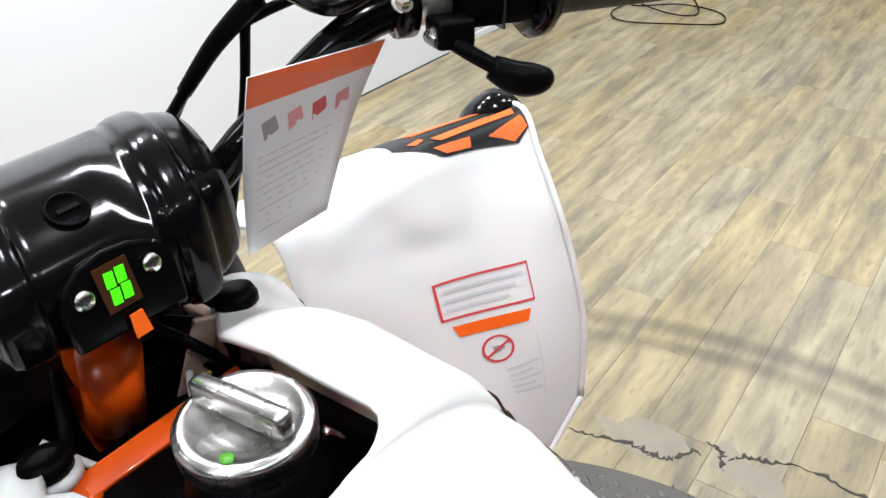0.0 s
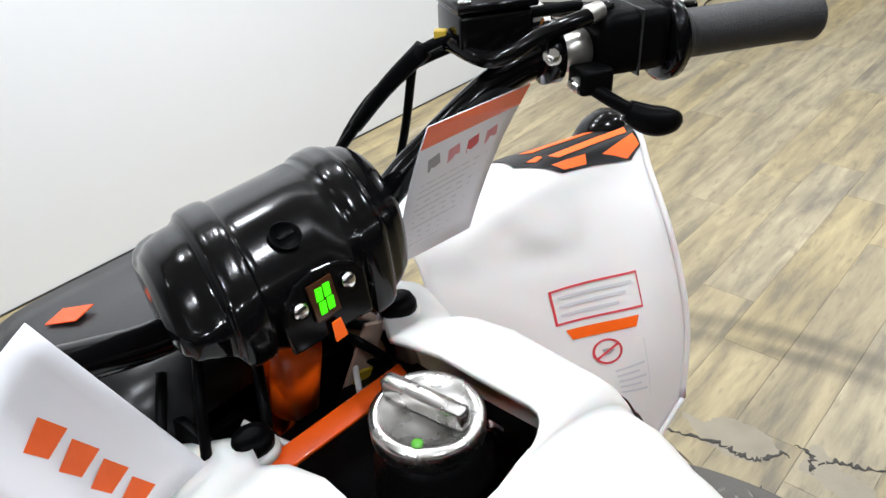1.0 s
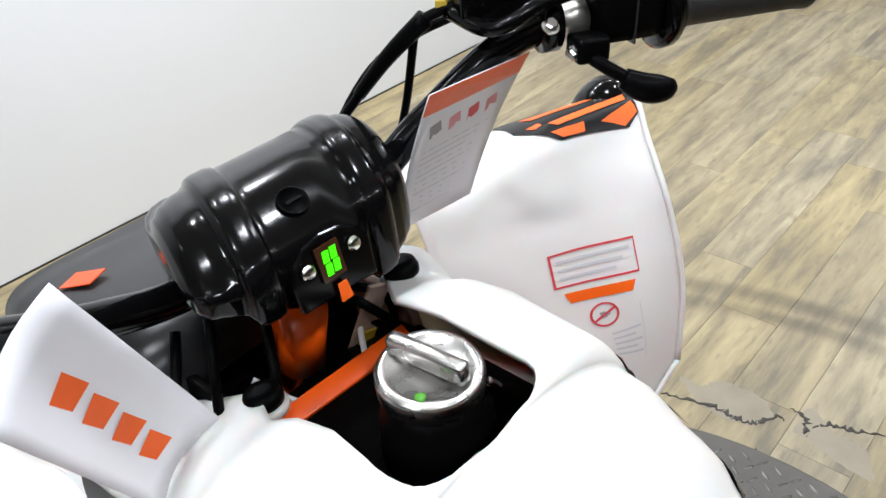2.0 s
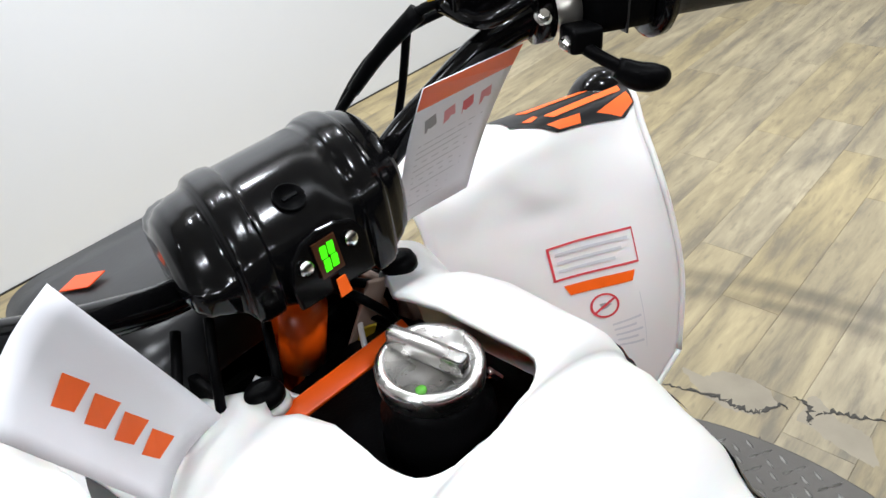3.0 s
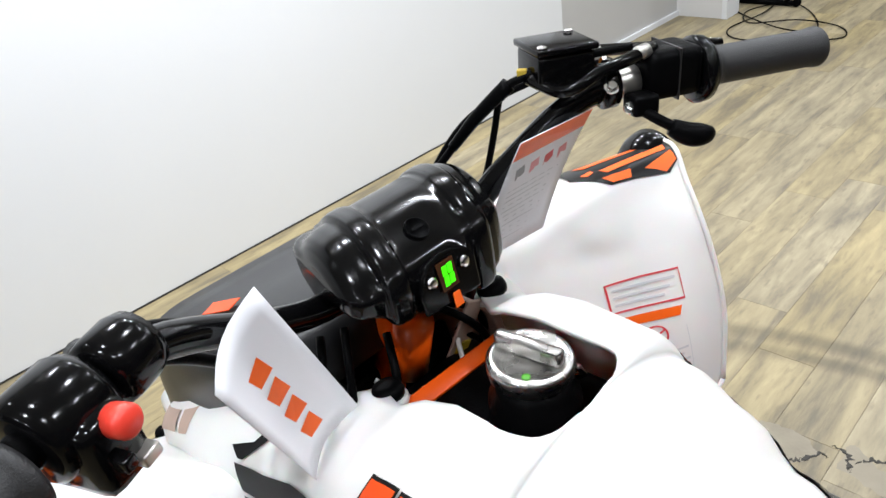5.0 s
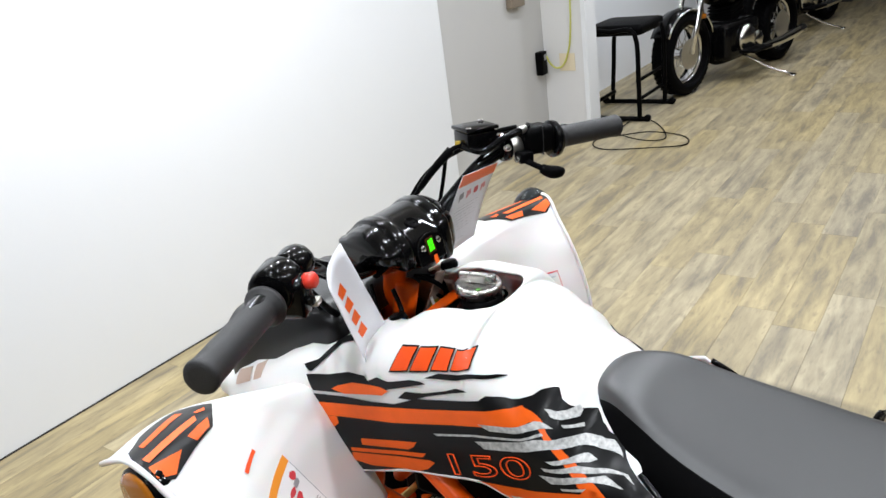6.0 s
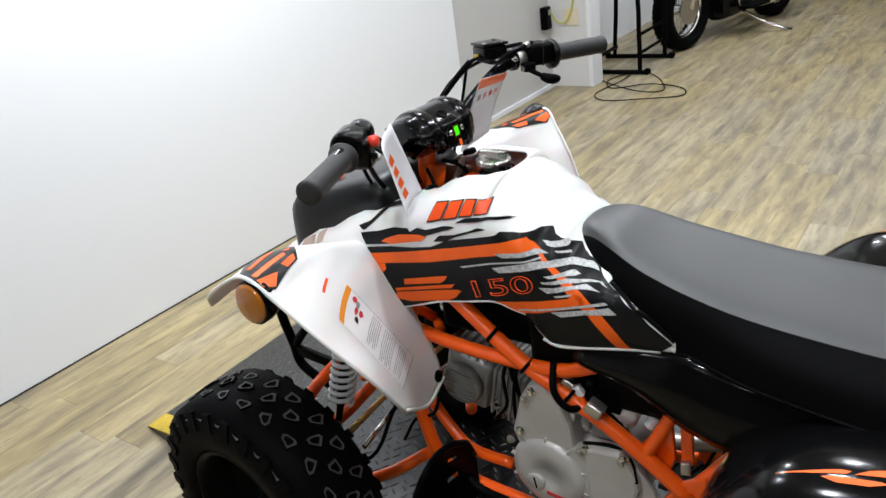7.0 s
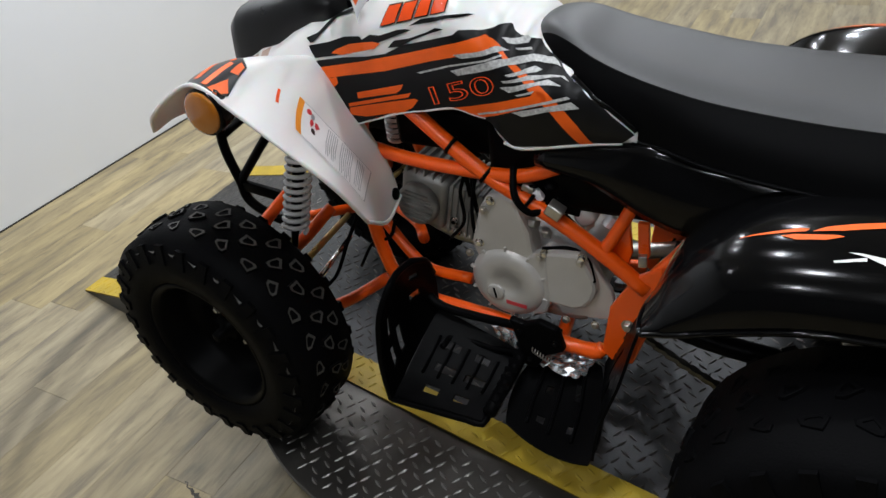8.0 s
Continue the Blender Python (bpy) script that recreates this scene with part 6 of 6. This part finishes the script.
for pts, r in ((((-0.06, 0.86, 0.60), (-0.085, 0.85, 0.55), (-0.09, 0.84, 0.50), (-0.085, 0.83, 0.46), (-0.11, 0.79, 0.50)), 0.004), (((-0.05, 0.88, 0.64), (-0.07, 0.87, 0.58), (-0.07, 0.865, 0.53)), 0.0045),
               (((-0.13, 0.745, 0.640), (-0.155, 0.735, 0.60), (-0.15, 0.71, 0.57), (-0.12, 0.69, 0.575)), 0.006), (((-0.05, 0.84, 0.66), (-0.02, 0.80, 0.68), (0.02, 0.76, 0.68)), 0.009), (((0.02, 0.90, 0.66), (-0.03, 0.86, 0.67), (-0.05, 0.80, 0.66)), 0.006)):
    qpart("engine_hose", tube(pts, r, 8, 5), M_BLACK, "black hose")
# another added block, for the darkness below the tank cover
qpart("under_cover_filler", box((-0.10, 0.79, 0.635), (0.08, 0.98, 0.712), 0.01), M_BLACK, "black block added to fill the dark space under the cover")
qpart("shift_shaft", tube(((-0.13, 0.68, 0.32), (-0.155, 0.70, 0.28), (-0.16, 0.80, 0.26), (-0.165, 0.88, 0.27), (-0.20, 0.89, 0.27)), 0.006, 10, 5), M_BLACK, "black gear shift lever")
for k, four in enumerate((((-0.072, 0.858, 0.252), (-0.046, 0.790, 0.254), (-0.132, 0.758, 0.246), (-0.128, 0.800, 0.240)), ((-0.156, 0.716, 0.246), (-0.100, 0.690, 0.256), (-0.098, 0.612, 0.252), (-0.166, 0.634, 0.242)))):
    a, b, c, d = [Vector(p) for p in four]
    r = random.Random(60 + k)
    bm = grid([[a.lerp(b, i / 9).lerp(d.lerp(c, i / 9), j / 9) + Vector((r.uniform(-0.002, 0.002), r.uniform(-0.002, 0.002), r.uniform(-0.006, 0.006))) for i in range(10)] for j in range(10)])
    qpart("foil_shield", bm, M_FOIL, "crumpled foil heat shield", None, False)
# gusset and bracket behind the engine
mp = Matrix(((0, 0, -1, -0.104), (1, 0, 0, 0), (0, 1, 0, 0), (0, 0, 0, 1)))
qpart("frame_gusset", prism([(0.612, 0.505), (0.600, 0.520), (0.578, 0.558), (0.560, 0.556), (0.556, 0.500), (0.562, 0.476), (0.572, 0.476)], 0.010, mp), M_ORANGE, "orange frame gusset", None, False, (("BEVEL", 0.002),))
qpart("frame_gusset", prism([(0.548, 0.560), (0.530, 0.560), (0.528, 0.500), (0.536, 0.480), (0.546, 0.500)], 0.010, mp), M_ORANGE, "orange frame gusset", None, False, (("BEVEL", 0.002),))
qpart("starter_relay", box((-0.016, -0.022, -0.014), (0.016, 0.022, 0.014), 0.004, pose(-0.098, 0.665, 0.568, 12, 0, 8)), M_BLACK, "small black relay")
qpart("idle_screw", lathe([(0, 0.010), (0.012, 0.010), (0.014, 0.007)], (-0.112, 0.690, 0.602), (-0.6, -0.3, 0.7), 16), M_BLACK, "black knob")
qpart("white_connector", box((-0.008, -0.014, -0.010), (0.008, 0.014, 0.010), 0.002, pose(-0.100, 0.592, 0.576, 20, 0, 0)), M_TAG, "white wire connector")
qpart("intake_casting", lathe([(0, 0.016), (0.010, 0.020), (0.026, 0.020), (0.034, 0.014)], (-0.075, 0.640, 0.545), (-1, -0.1, 0.2), 20), M_ALU, "grey cast intake part")
for y, z in ((0.793, 0.568), (0.822, 0.478), (0.700, 0.480), (0.634, 0.486), (0.900, 0.448), (0.905, 0.470)):
    bolt("case_bolt", Vector((-0.130 if y < 0.85 else -0.070, y, z)) - QO, (-1, 0, 0), 0.0062, eng, M_CHROME)
# small fittings and wires round the engine
for k, (at, mt) in enumerate((((-0.128, 0.722, 0.604), M_ZINC), ((-0.125, 0.707, 0.591), M_TAG), ((-0.100, 0.662, 0.577), M_BLACK), ((-0.100, 0.598, 0.545), M_TAG), ((-0.090, 0.638, 0.525), M_ALU), ((-0.110, 0.725, 0.524), M_ZINC), ((-0.110, 0.703, 0.509), M_ZINC), ((-0.130, 0.534, 0.502), M_ZINC))):
    qpart("wire_connector", box((-0.007, -0.010, -0.006), (0.007, 0.010, 0.006), 0.002, pose(*at, 20 + 37 * k, 0, 15 * k)), mt, "small cable fitting")
for pts in (((-0.110, 0.758, 0.638), (-0.100, 0.782, 0.592), (-0.105, 0.768, 0.541), (-0.100, 0.753, 0.483)),
            ((-0.080, 0.861, 0.591), (-0.085, 0.876, 0.545), (-0.090, 0.872, 0.489), (-0.080, 0.910, 0.438)),
            ((-0.080, 0.844, 0.582), (-0.100, 0.846, 0.536), (-0.110, 0.842, 0.483), (-0.110, 0.827, 0.437)),
            ((-0.120, 0.746, 0.532), (-0.115, 0.762, 0.559), (-0.130, 0.732, 0.600), (-0.130, 0.707, 0.610)),
            ((-0.100, 0.673, 0.544), (-0.090, 0.639, 0.500), (-0.090, 0.620, 0.458), (-0.080, 0.574, 0.438)),
            ((-0.120, 0.708, 0.482), (-0.120, 0.657, 0.493), (-0.120, 0.628, 0.476), (-0.130, 0.614, 0.440)),
            ((-0.100, 1.018, 0.468), (-0.110, 1.031, 0.433), (-0.120, 1.067, 0.418), (-0.130, 1.099, 0.363))):
    qpart("engine_wire", tube(pts, 0.0035, 7, 5), M_BLACK, "thin black wire")
# swingarm, chain, axle
for sgn in (-1, 1):
    qpart("swingarm", tube([(sgn * x, y, z) for x, y, z in ((0.10, 0.54, 0.37), (0.10, 0.40, 0.34), (0.08, 0.170, PLAT + WR))], 0.018, 12, 5), M_BLACK, "black swingarm tube")
qpart("rear_axle", tube(((-0.34, 0.170, PLAT + WR), (0.34, 0.170, PLAT + WR)), 0.016, 12, 1), M_ZINC, "steel rear axle")
qpart("rear_sprocket", lathe([(-0.004, 0.085), (0.004, 0.085)], (-0.070, 0.170, PLAT + WR), (1, 0, 0), 40), M_ZINC, "steel sprocket", None, False)
chain = bmesh.new()
for run in (((-0.088, 0.585, 0.415), (-0.080, 0.42, 0.395), (-0.070, 0.17, PLAT + WR + 0.085)), ((-0.092, 0.570, 0.335), (-0.090, 0.514, 0.294), (-0.090, 0.454, 0.260), (-0.088, 0.391, 0.228), (-0.080, 0.29, 0.195), (-0.070, 0.17, PLAT + WR - 0.085))):
    pts, k, left = smooth_path(run, 40), 0, 0.0
    for a, b in zip(pts, pts[1:]):
        left -= (b - a).length
        if left <= 0:
            left += 0.0118
            k += 1
            w = 0.0075 if k % 2 else 0.0055
            add_box(chain, (-w, -0.0070, -0.0048), (w, 0.0070, 0.0048), Matrix.Translation(a) @ Matrix.Rotation(math.atan2((b - a).z, (b - a).y), 4, "X"), 0.0015)
tagged(qpart("drive_chain", chain, M_CHAIN, "oily steel drive chain", None, False), kind="stuff")

# ---- far corner: power brick, outlet, stool, cable, motorcycle ----


def at_world(name, loc, label, category, rz=0):
    e = empty(name, loc)
    e.rotation_euler = (0, 0, radians(rz))
    return tagged(e, label, category)


out = at_world("wall_outlet", (4.363, 2.928, 0.366), "cream wall outlet plate on the return wall", "outlet")
part("cover_plate", box((-0.006, -0.060, -0.062), (0.0, 0.060, 0.062), 0.002), M_CREAM, out, smooth=False)
for dz in (-0.026, 0.026):
    part("socket", box((-0.009, -0.016, -0.017), (-0.0065, 0.016, 0.017), 0.001), M_CREAM, out, "", False).location = (0, 0, dz)
brick = at_world("power_brick", (4.265, WALL_Y - 0.002, 0.380), "black plug-in charger on the grey wall", "charger")
part("case", box((-0.042, -0.04, -0.082), (0.042, 0.013, 0.082), 0.008), M_BLACK, brick)
part("indicator", box((-0.006, -0.0425, 0.02), (0.034, -0.0405, 0.06), 0.001), M_INK, brick, "", False)
cord = at_world("yellow_cord", (4.2, 3.05, 0.44), "thin yellow-green cord looping up the wall", "cord")
part("cord", tube([Vector(p) - Vector((4.2, 3.05, 0.44)) for p in ((4.275, 3.045, 0.425), (4.29, 3.03, 0.375), (4.318, 3.00, 0.335), (4.335, 2.955, 0.345), (4.342, 2.915, 0.42), (4.345, 2.885, 0.56), (4.348, 2.87, 0.9), (4.35, 2.86, 2.0))], 0.006, 8, 6), M_CORD, cord)
boxw = at_world("junction_box", (3.98, WALL_Y - 0.002, 0.86), "small brown wall box", "wall box")
part("case", box((-0.09, -0.03, -0.05), (0.09, 0.013, 0.05), 0.004), mat("brown_box", (0.20, 0.16, 0.12), 0.5, vary=0.2), boxw)

cable = at_world("floor_cable", (4.1, 2.3, FLOOR), "thin black cable lying in loose loops on the floor", "cable")
cpts = [(4.70, 2.62), (4.45, 2.60), (4.15, 2.66), (3.98, 2.52), (4.02, 2.22), (4.16, 2.02), (4.36, 2.10), (4.40, 2.35), (4.30, 2.60), (4.55, 2.72), (4.75, 2.55), (4.60, 2.35), (4.28, 2.20), (4.20, 2.35), (4.45, 2.70), (4.70, 2.95), (4.9, 3.2)]
part("cord", tube([(x - 4.1, y - 2.3, 0.008 + 0.010 * (k % 3 == 1)) for k, (x, y) in enumerate(cpts)], 0.0042, 8, 6), M_BLACK, cable)

stool = at_world("work_stool", (5.0, 2.75, FLOOR), "black tube-framed stool with a padded seat", "stool")
part("seat_pad", box((-0.24, -0.22, 0.62), (0.24, 0.22, 0.70), 0.03), M_SEAT, stool, "black padded seat")
for sx in (-0.27, 0.27):
    part("side_frame", tube(((sx, -0.20, 0.02), (sx, -0.20, 0.30), (sx, -0.18, 0.64), (sx, 0.0, 0.66), (sx, 0.18, 0.64), (sx, 0.22, 0.30), (sx, 0.24, 0.02)), 0.018, 10, 4), M_BLACK, stool, "bent black steel tube")
    part("floor_bar", tube(((sx, -0.26, 0.02), (sx, 0.30, 0.02)), 0.018, 10, 1), M_BLACK, stool)
part("cross_bar", tube(((-0.27, 0.22, 0.10), (0.27, 0.22, 0.10)), 0.016, 10, 1), M_BLACK, stool)
for z in (0.16, 0.30):
    part("cross_bar", tube(((-0.27, -0.19, z), (0.27, -0.19, z)), 0.013, 10, 1), M_BLACK, stool)
for sx in (-0.27, 0.27):
    for sy in (-0.26, 0.30):
        c = part("caster", lathe([(-0.014, 0.02), (-0.012, 0.026), (0.012, 0.026), (0.014, 0.02)], (sx, sy, 0.027), (1, 0, 0), 18), M_BLACK, stool)
part("hanging_chain", tube(((0.12, -0.24, 0.66), (0.125, -0.245, 0.45), (0.12, -0.24, 0.25)), 0.009, 8, 6), M_BLACK, stool, "dark hanging chain")

moto = at_world("motorcycle", (6.20, 2.36, FLOOR), "black and chrome cruiser motorcycle parked on its side stand", "motorcycle", -15)


def mp_(name, bm, material, label="", parent=None, smooth=True):
    return part(name, bm, material, parent or moto, label, smooth)


for wx, R, w in ((-0.62, 0.33, 0.17), (0.85, 0.32, 0.17)):
    ty = mp_("tyre", lathe(tyre_profile(w, R, R - 0.10), (wx, 0, R), (0, 1, 0), 48, close=True), M_RUBBER, "black road tyre")
    bmk = bmesh.new()
    for k in range(44):
        a = 2 * math.pi * k / 44
        for s_ in (-1, 1):
            mm = Matrix.Translation((wx, 0, R)) @ Matrix.Rotation(a, 4, "Y") @ Matrix.Translation((0, s_ * w * 0.26, R - 0.006)) @ Matrix.Rotation(s_ * 0.6, 4, "Z")
            add_box(bmk, (-0.006, -0.022, -0.004), (0.008, 0.022, 0.004), mm)
    tagged(mp_("tread", bmk, M_RUBBER, "", ty, False), kind="stuff")
    rm = mp_("rim", lathe([(-0.045, R - 0.105), (-0.03, R - 0.12), (0.03, R - 0.12), (0.045, R - 0.105), (0.04, R - 0.095), (-0.04, R - 0.095)], (wx, 0, R), (0, 1, 0), 48, close=True), M_CHROME, "chrome rim")
    mp_("hub", lathe([(-0.06, 0.03), (-0.05, 0.045), (0.05, 0.045), (0.06, 0.03)], (wx, 0, R), (0, 1, 0), 20), M_CHROME, "", rm)
    for k in range(20):
        a = 2 * math.pi * k / 20
        mp_("spoke", tube(((wx + 0.04 * math.cos(a), 0.03 * (1 if k % 2 else -1), R + 0.04 * math.sin(a)), (wx + (R - 0.12) * math.cos(a + 0.12), 0, R + (R - 0.12) * math.sin(a + 0.12))), 0.003, 6, 1), M_CHROME, "", rm)
    mp_("brake_disc", lathe([(-0.003, 0.12), (0.003, 0.12)], (wx, -0.075, R), (0, 1, 0), 32), M_ZINC, "", rm, False)
rows = []
for k in range(13):
    a = math.radians(20 + 130 * k / 12)
    rows.append([Vector((-0.62 + (0.37 - 0.012 * abs(j - 2)) * math.cos(a), -0.085 + 0.0425 * j, 0.33 + (0.37 - 0.012 * abs(j - 2)) * math.sin(a))) for j in range(5)])
mp_("front_mudguard", grid(rows), M_BLACKG, "gloss black mudguard").modifiers.new("solid", "SOLIDIFY").thickness = 0.004
mp_("mudguard_trim", tube([r[0] for r in rows], 0.008, 8, 1), M_CHROME, "chrome trim")
mp_("marker_lamp", box((-0.03, -0.012, -0.018), (0.03, 0.004, 0.018), 0.006, pose(-0.45, -0.09, 0.60)), M_AMBER, "amber marker lamp")
for s_ in (-1, 1):
    mp_("fork_leg", tube(((-0.62, s_ * 0.09, 0.33), (-0.48, s_ * 0.09, 0.72), (-0.40, s_ * 0.09, 0.95)), 0.024, 12, 2), M_CHROME, "chrome fork leg")
    mp_("exhaust", tube(((0.0, s_ * 0.12, 0.42), (0.1, s_ * 0.18, 0.25), (0.5, s_ * 0.20, 0.22), (1.0, s_ * 0.20, 0.26)), lambda q: 0.022 + 0.02 * q, 14, 5), M_CHROME, "chrome exhaust pipe")
mp_("engine_block", box((-0.20, -0.17, 0.18), (0.30, 0.17, 0.50), 0.05), M_BLACKG, "black engine block")
mp_("engine_cover", lathe([(0, 0.12), (0.03, 0.115), (0.05, 0.09), (0.055, 0.01)], (0.05, -0.17, 0.34), (0, -1, 0), 32), M_CHROME, "round chrome engine cover")
mp_("engine_cover", lathe([(0, 0.08), (0.03, 0.075), (0.045, 0.05), (0.05, 0.01)], (0.22, -0.17, 0.30), (0, -1, 0), 28), M_CHROME, "round chrome engine cover")
for k in range(6):
    mp_("cylinder_fin", box((-0.11, -0.11, 0), (0.11, 0.11, 0.010), 0.004, pose(0.03, 0, 0.50 + 0.026 * k, 0, -18, 0)), M_BLACK, "", None, False)
mp_("fuel_tank", lathe([(0, 0.05), (0.06, 0.13), (0.25, 0.17), (0.45, 0.13), (0.52, 0.05)], (-0.28, 0, 0.80), (1, 0, -0.12), 28), M_BLACKG, "gloss black fuel tank")
mp_("saddle", box((0.20, -0.16, 0.64), (0.95, 0.16, 0.74), 0.04), M_SEAT, "black leather saddle")
mp_("rear_mudguard", box((0.62, -0.10, 0.60), (1.20, 0.10, 0.66), 0.03), M_BLACKG, "black rear mudguard")
mp_("foot_board", box((-0.10, -0.34, 0.24), (0.20, -0.20, 0.265), 0.008), M_BLACK, "black footboard")
mp_("side_stand", tube(((0.06, -0.16, 0.20), (0.14, -0.34, 0.08), (0.22, -0.50, 0.012)), 0.012, 10, 4), M_CHROME, "chrome side stand")
mp_("stand_foot", box((-0.04, -0.02, 0), (0.05, 0.02, 0.012), 0.004, pose(0.23, -0.51, 0.001, 0, 0, 20)), M_CHROME, "", None, False)
mp_("frame_tube", tube(((-0.40, 0, 0.85), (-0.24, 0, 0.30), (-0.10, 0, 0.16), (0.45, 0, 0.18), (0.85, 0, 0.34)), 0.022, 12, 5), M_BLACK, "black frame tube")
moto2 = copy_thing(moto, pose(8.5, 2.35, FLOOR, 0, 0, -15))

# fittings for the unseen lamps, wherever a light was wanted
for lx, ly in LAMP_SPOTS:
    lamp = at_world("ceiling_lamp", (lx, ly, CEIL), "unseen small round recessed ceiling lamp, its spot chosen for light", "lamp")
    part("trim_ring", lathe([(-0.012, 0.078), (-0.010, 0.092), (-0.001, 0.094), (-0.001, 0.078)], (0, 0, 0), (0, 0, 1), 28), M_CEIL, lamp)
    part("lens", lathe([(-0.006, 0.074), (-0.004, 0.074)], (0, 0, 0), (0, 0, 1), 24), M_LAMP, lamp, "", False)
    tagged(lamp, group="recessed ceiling lamps")

# ---- floor planks, torn vinyl, scuff ----
floor = tagged(empty("floor", (0, 0, FLOOR)), "worn grey-brown wood-look vinyl plank floor", "floor", kind="structure")
PL, PW, GAP = 0.92, 0.152, 0.0003
rest_v, rest_f = [], []
plank_mesh = {}
rnd = random.Random(11)


def plank_verts(L, W):
    b = 0.0005
    lo = [(0, 0), (L, 0), (L, W), (0, W)]
    hi = [(b, b), (L - b, b), (L - b, W - b), (b, W - b)]
    return [(x, y, -0.010) for x, y in lo] + [(x, y, -0.0012) for x, y in lo] + [(x, y, 0.0) for x, y in hi]


PLANK_F = [(0, 1, 5, 4), (1, 2, 6, 5), (2, 3, 7, 6), (3, 0, 4, 7), (4, 5, 9, 8), (5, 6, 10, 9), (6, 7, 11, 10), (7, 4, 8, 11), (8, 9, 10, 11)]
pm = bpy.data.meshes.new("plank")
pm.from_pydata(plank_verts(PL - GAP, PW - GAP), [], PLANK_F)
pm.materials.append(M_PLANK)
near = 0
for j in range(48):
    y0 = 3.10 - PW * (j + 1)
    off = rnd.uniform(0, PL)
    for i in range(-1, 17):
        x0 = -4.2 + off + PL * (i - 1)
        lo, hi = max(x0, -4.195), min(x0 + PL, 10.99)
        if hi - lo < 0.03 or y0 < -4.19:
            continue
        if -0.9 < x0 < 5.2 and y0 > 0.3 and near < 290:
            ob = new("plank", pm)
            ob.parent = floor
            ob.location = (x0, y0, 0)
            near += 1
        else:
            o = len(rest_v)
            rest_v += [(lo + a, y0 + b, c) for a, b, c in plank_verts(hi - lo - GAP, PW - GAP)]
            rest_f += [[o + k for k in f] for f in PLANK_F]
for j in range(2):
    o = len(rest_v)
    rest_v += [(4.53 + a, 3.102 + 0.10 * j + b, c) for a, b, c in plank_verts(6.4, 0.098)]
    rest_f += [[o + k for k in f] for f in PLANK_F]
me = bpy.data.meshes.new("far_planks")
me.from_pydata(rest_v, [], rest_f)
me.materials.append(M_PLANK)
fp = new("far_planks", me)
fp.parent = floor
tagged(fp, "rows of wood-look planks further off", kind="stuff")


# torn edges of the vinyl round the turntable
def tear(name, pts, width, seed):
    r = random.Random(seed)
    P = smooth_path([(x, y, 0) for x, y in pts], 9)
    bm2 = bmesh.new()
    rows_ = []
    for i, p in enumerate(P):
        d = (P[min(i + 1, len(P) - 1)] - P[max(i - 1, 0)]).normalized()
        n = Vector((-d.y, d.x, 0))
        w = width * r.uniform(0.25, 1.0) * (0.15 + math.sin(math.pi * i / (len(P) - 1)))
        j = n * r.uniform(-0.004, 0.004)
        rows_.append([p + j + Vector((0, 0, 0.0008)), p + j + n * w * 0.4 + Vector((0, 0, 0.0035 * r.random())), p + j + n * w + Vector((0, 0, 0.0008))])
    add_grid(bm2, rows_)
    return part(name, bm2, M_UNDER, floor, "dark torn edge in the vinyl", smooth=False)


for k, pts in enumerate((((1.02, 1.27), (1.03, 1.20), (1.05, 1.13), (1.045, 1.08), (1.06, 1.03), (1.11, 1.00), (1.105, 0.985)),
                         ((1.15, 0.99), (1.135, 0.955), (1.10, 0.945), (1.09, 0.93)), ((1.12, 0.93), (1.15, 0.90), (1.16, 0.86), (1.19, 0.80)), ((1.19, 0.80), (1.18, 0.72), (1.16, 0.62)),
                         ((0.86, 1.0), (0.93, 0.98), (1.0, 1.0)),
                         ((-0.43, 1.52), (-0.46, 1.46), (-0.50, 1.44), (-0.52, 1.38)), ((-0.62, 1.33), (-0.66, 1.28), (-0.72, 1.27)), ((-0.70, 1.10), (-0.76, 1.02), (-0.75, 0.94)))):
    tear("vinyl_tear", pts, 0.016, 90 + k)


def bare_patch(name, outline, seed):
    """A scrap of grey backing where the film has peeled, with a ragged rim."""
    r = random.Random(seed)
    pts = smooth_path([(x, y, 0) for x, y in outline + outline[:1]], 7)[:-1]
    cx, cy = sum(p.x for p in pts) / len(pts), sum(p.y for p in pts) / len(pts)
    bm2 = bmesh.new()
    rim_ = [bm2.verts.new((p.x + r.uniform(-0.005, 0.005), p.y + r.uniform(-0.005, 0.005), 0.0006)) for p in pts]
    mid_ = bm2.verts.new((cx, cy, 0.0009))
    for a, b in zip(rim_, rim_[1:] + rim_[:1]):
        bm2.faces.new((a, b, mid_))
    return part(name, bm2, M_BARE, floor, "grey backing where the vinyl has peeled off", smooth=False)


for k, pts in enumerate(([(1.096, 1.237), (1.095, 1.186), (1.138, 1.150), (1.148, 1.072), (1.106, 1.008), (1.043, 1.052), (1.040, 1.145)],
                         [(1.090, 0.958), (1.177, 0.954), (1.138, 0.891), (1.132, 0.831), (1.055, 0.784), (1.060, 0.852)])):
    bare_patch("bare_patch", pts, 120 + k)
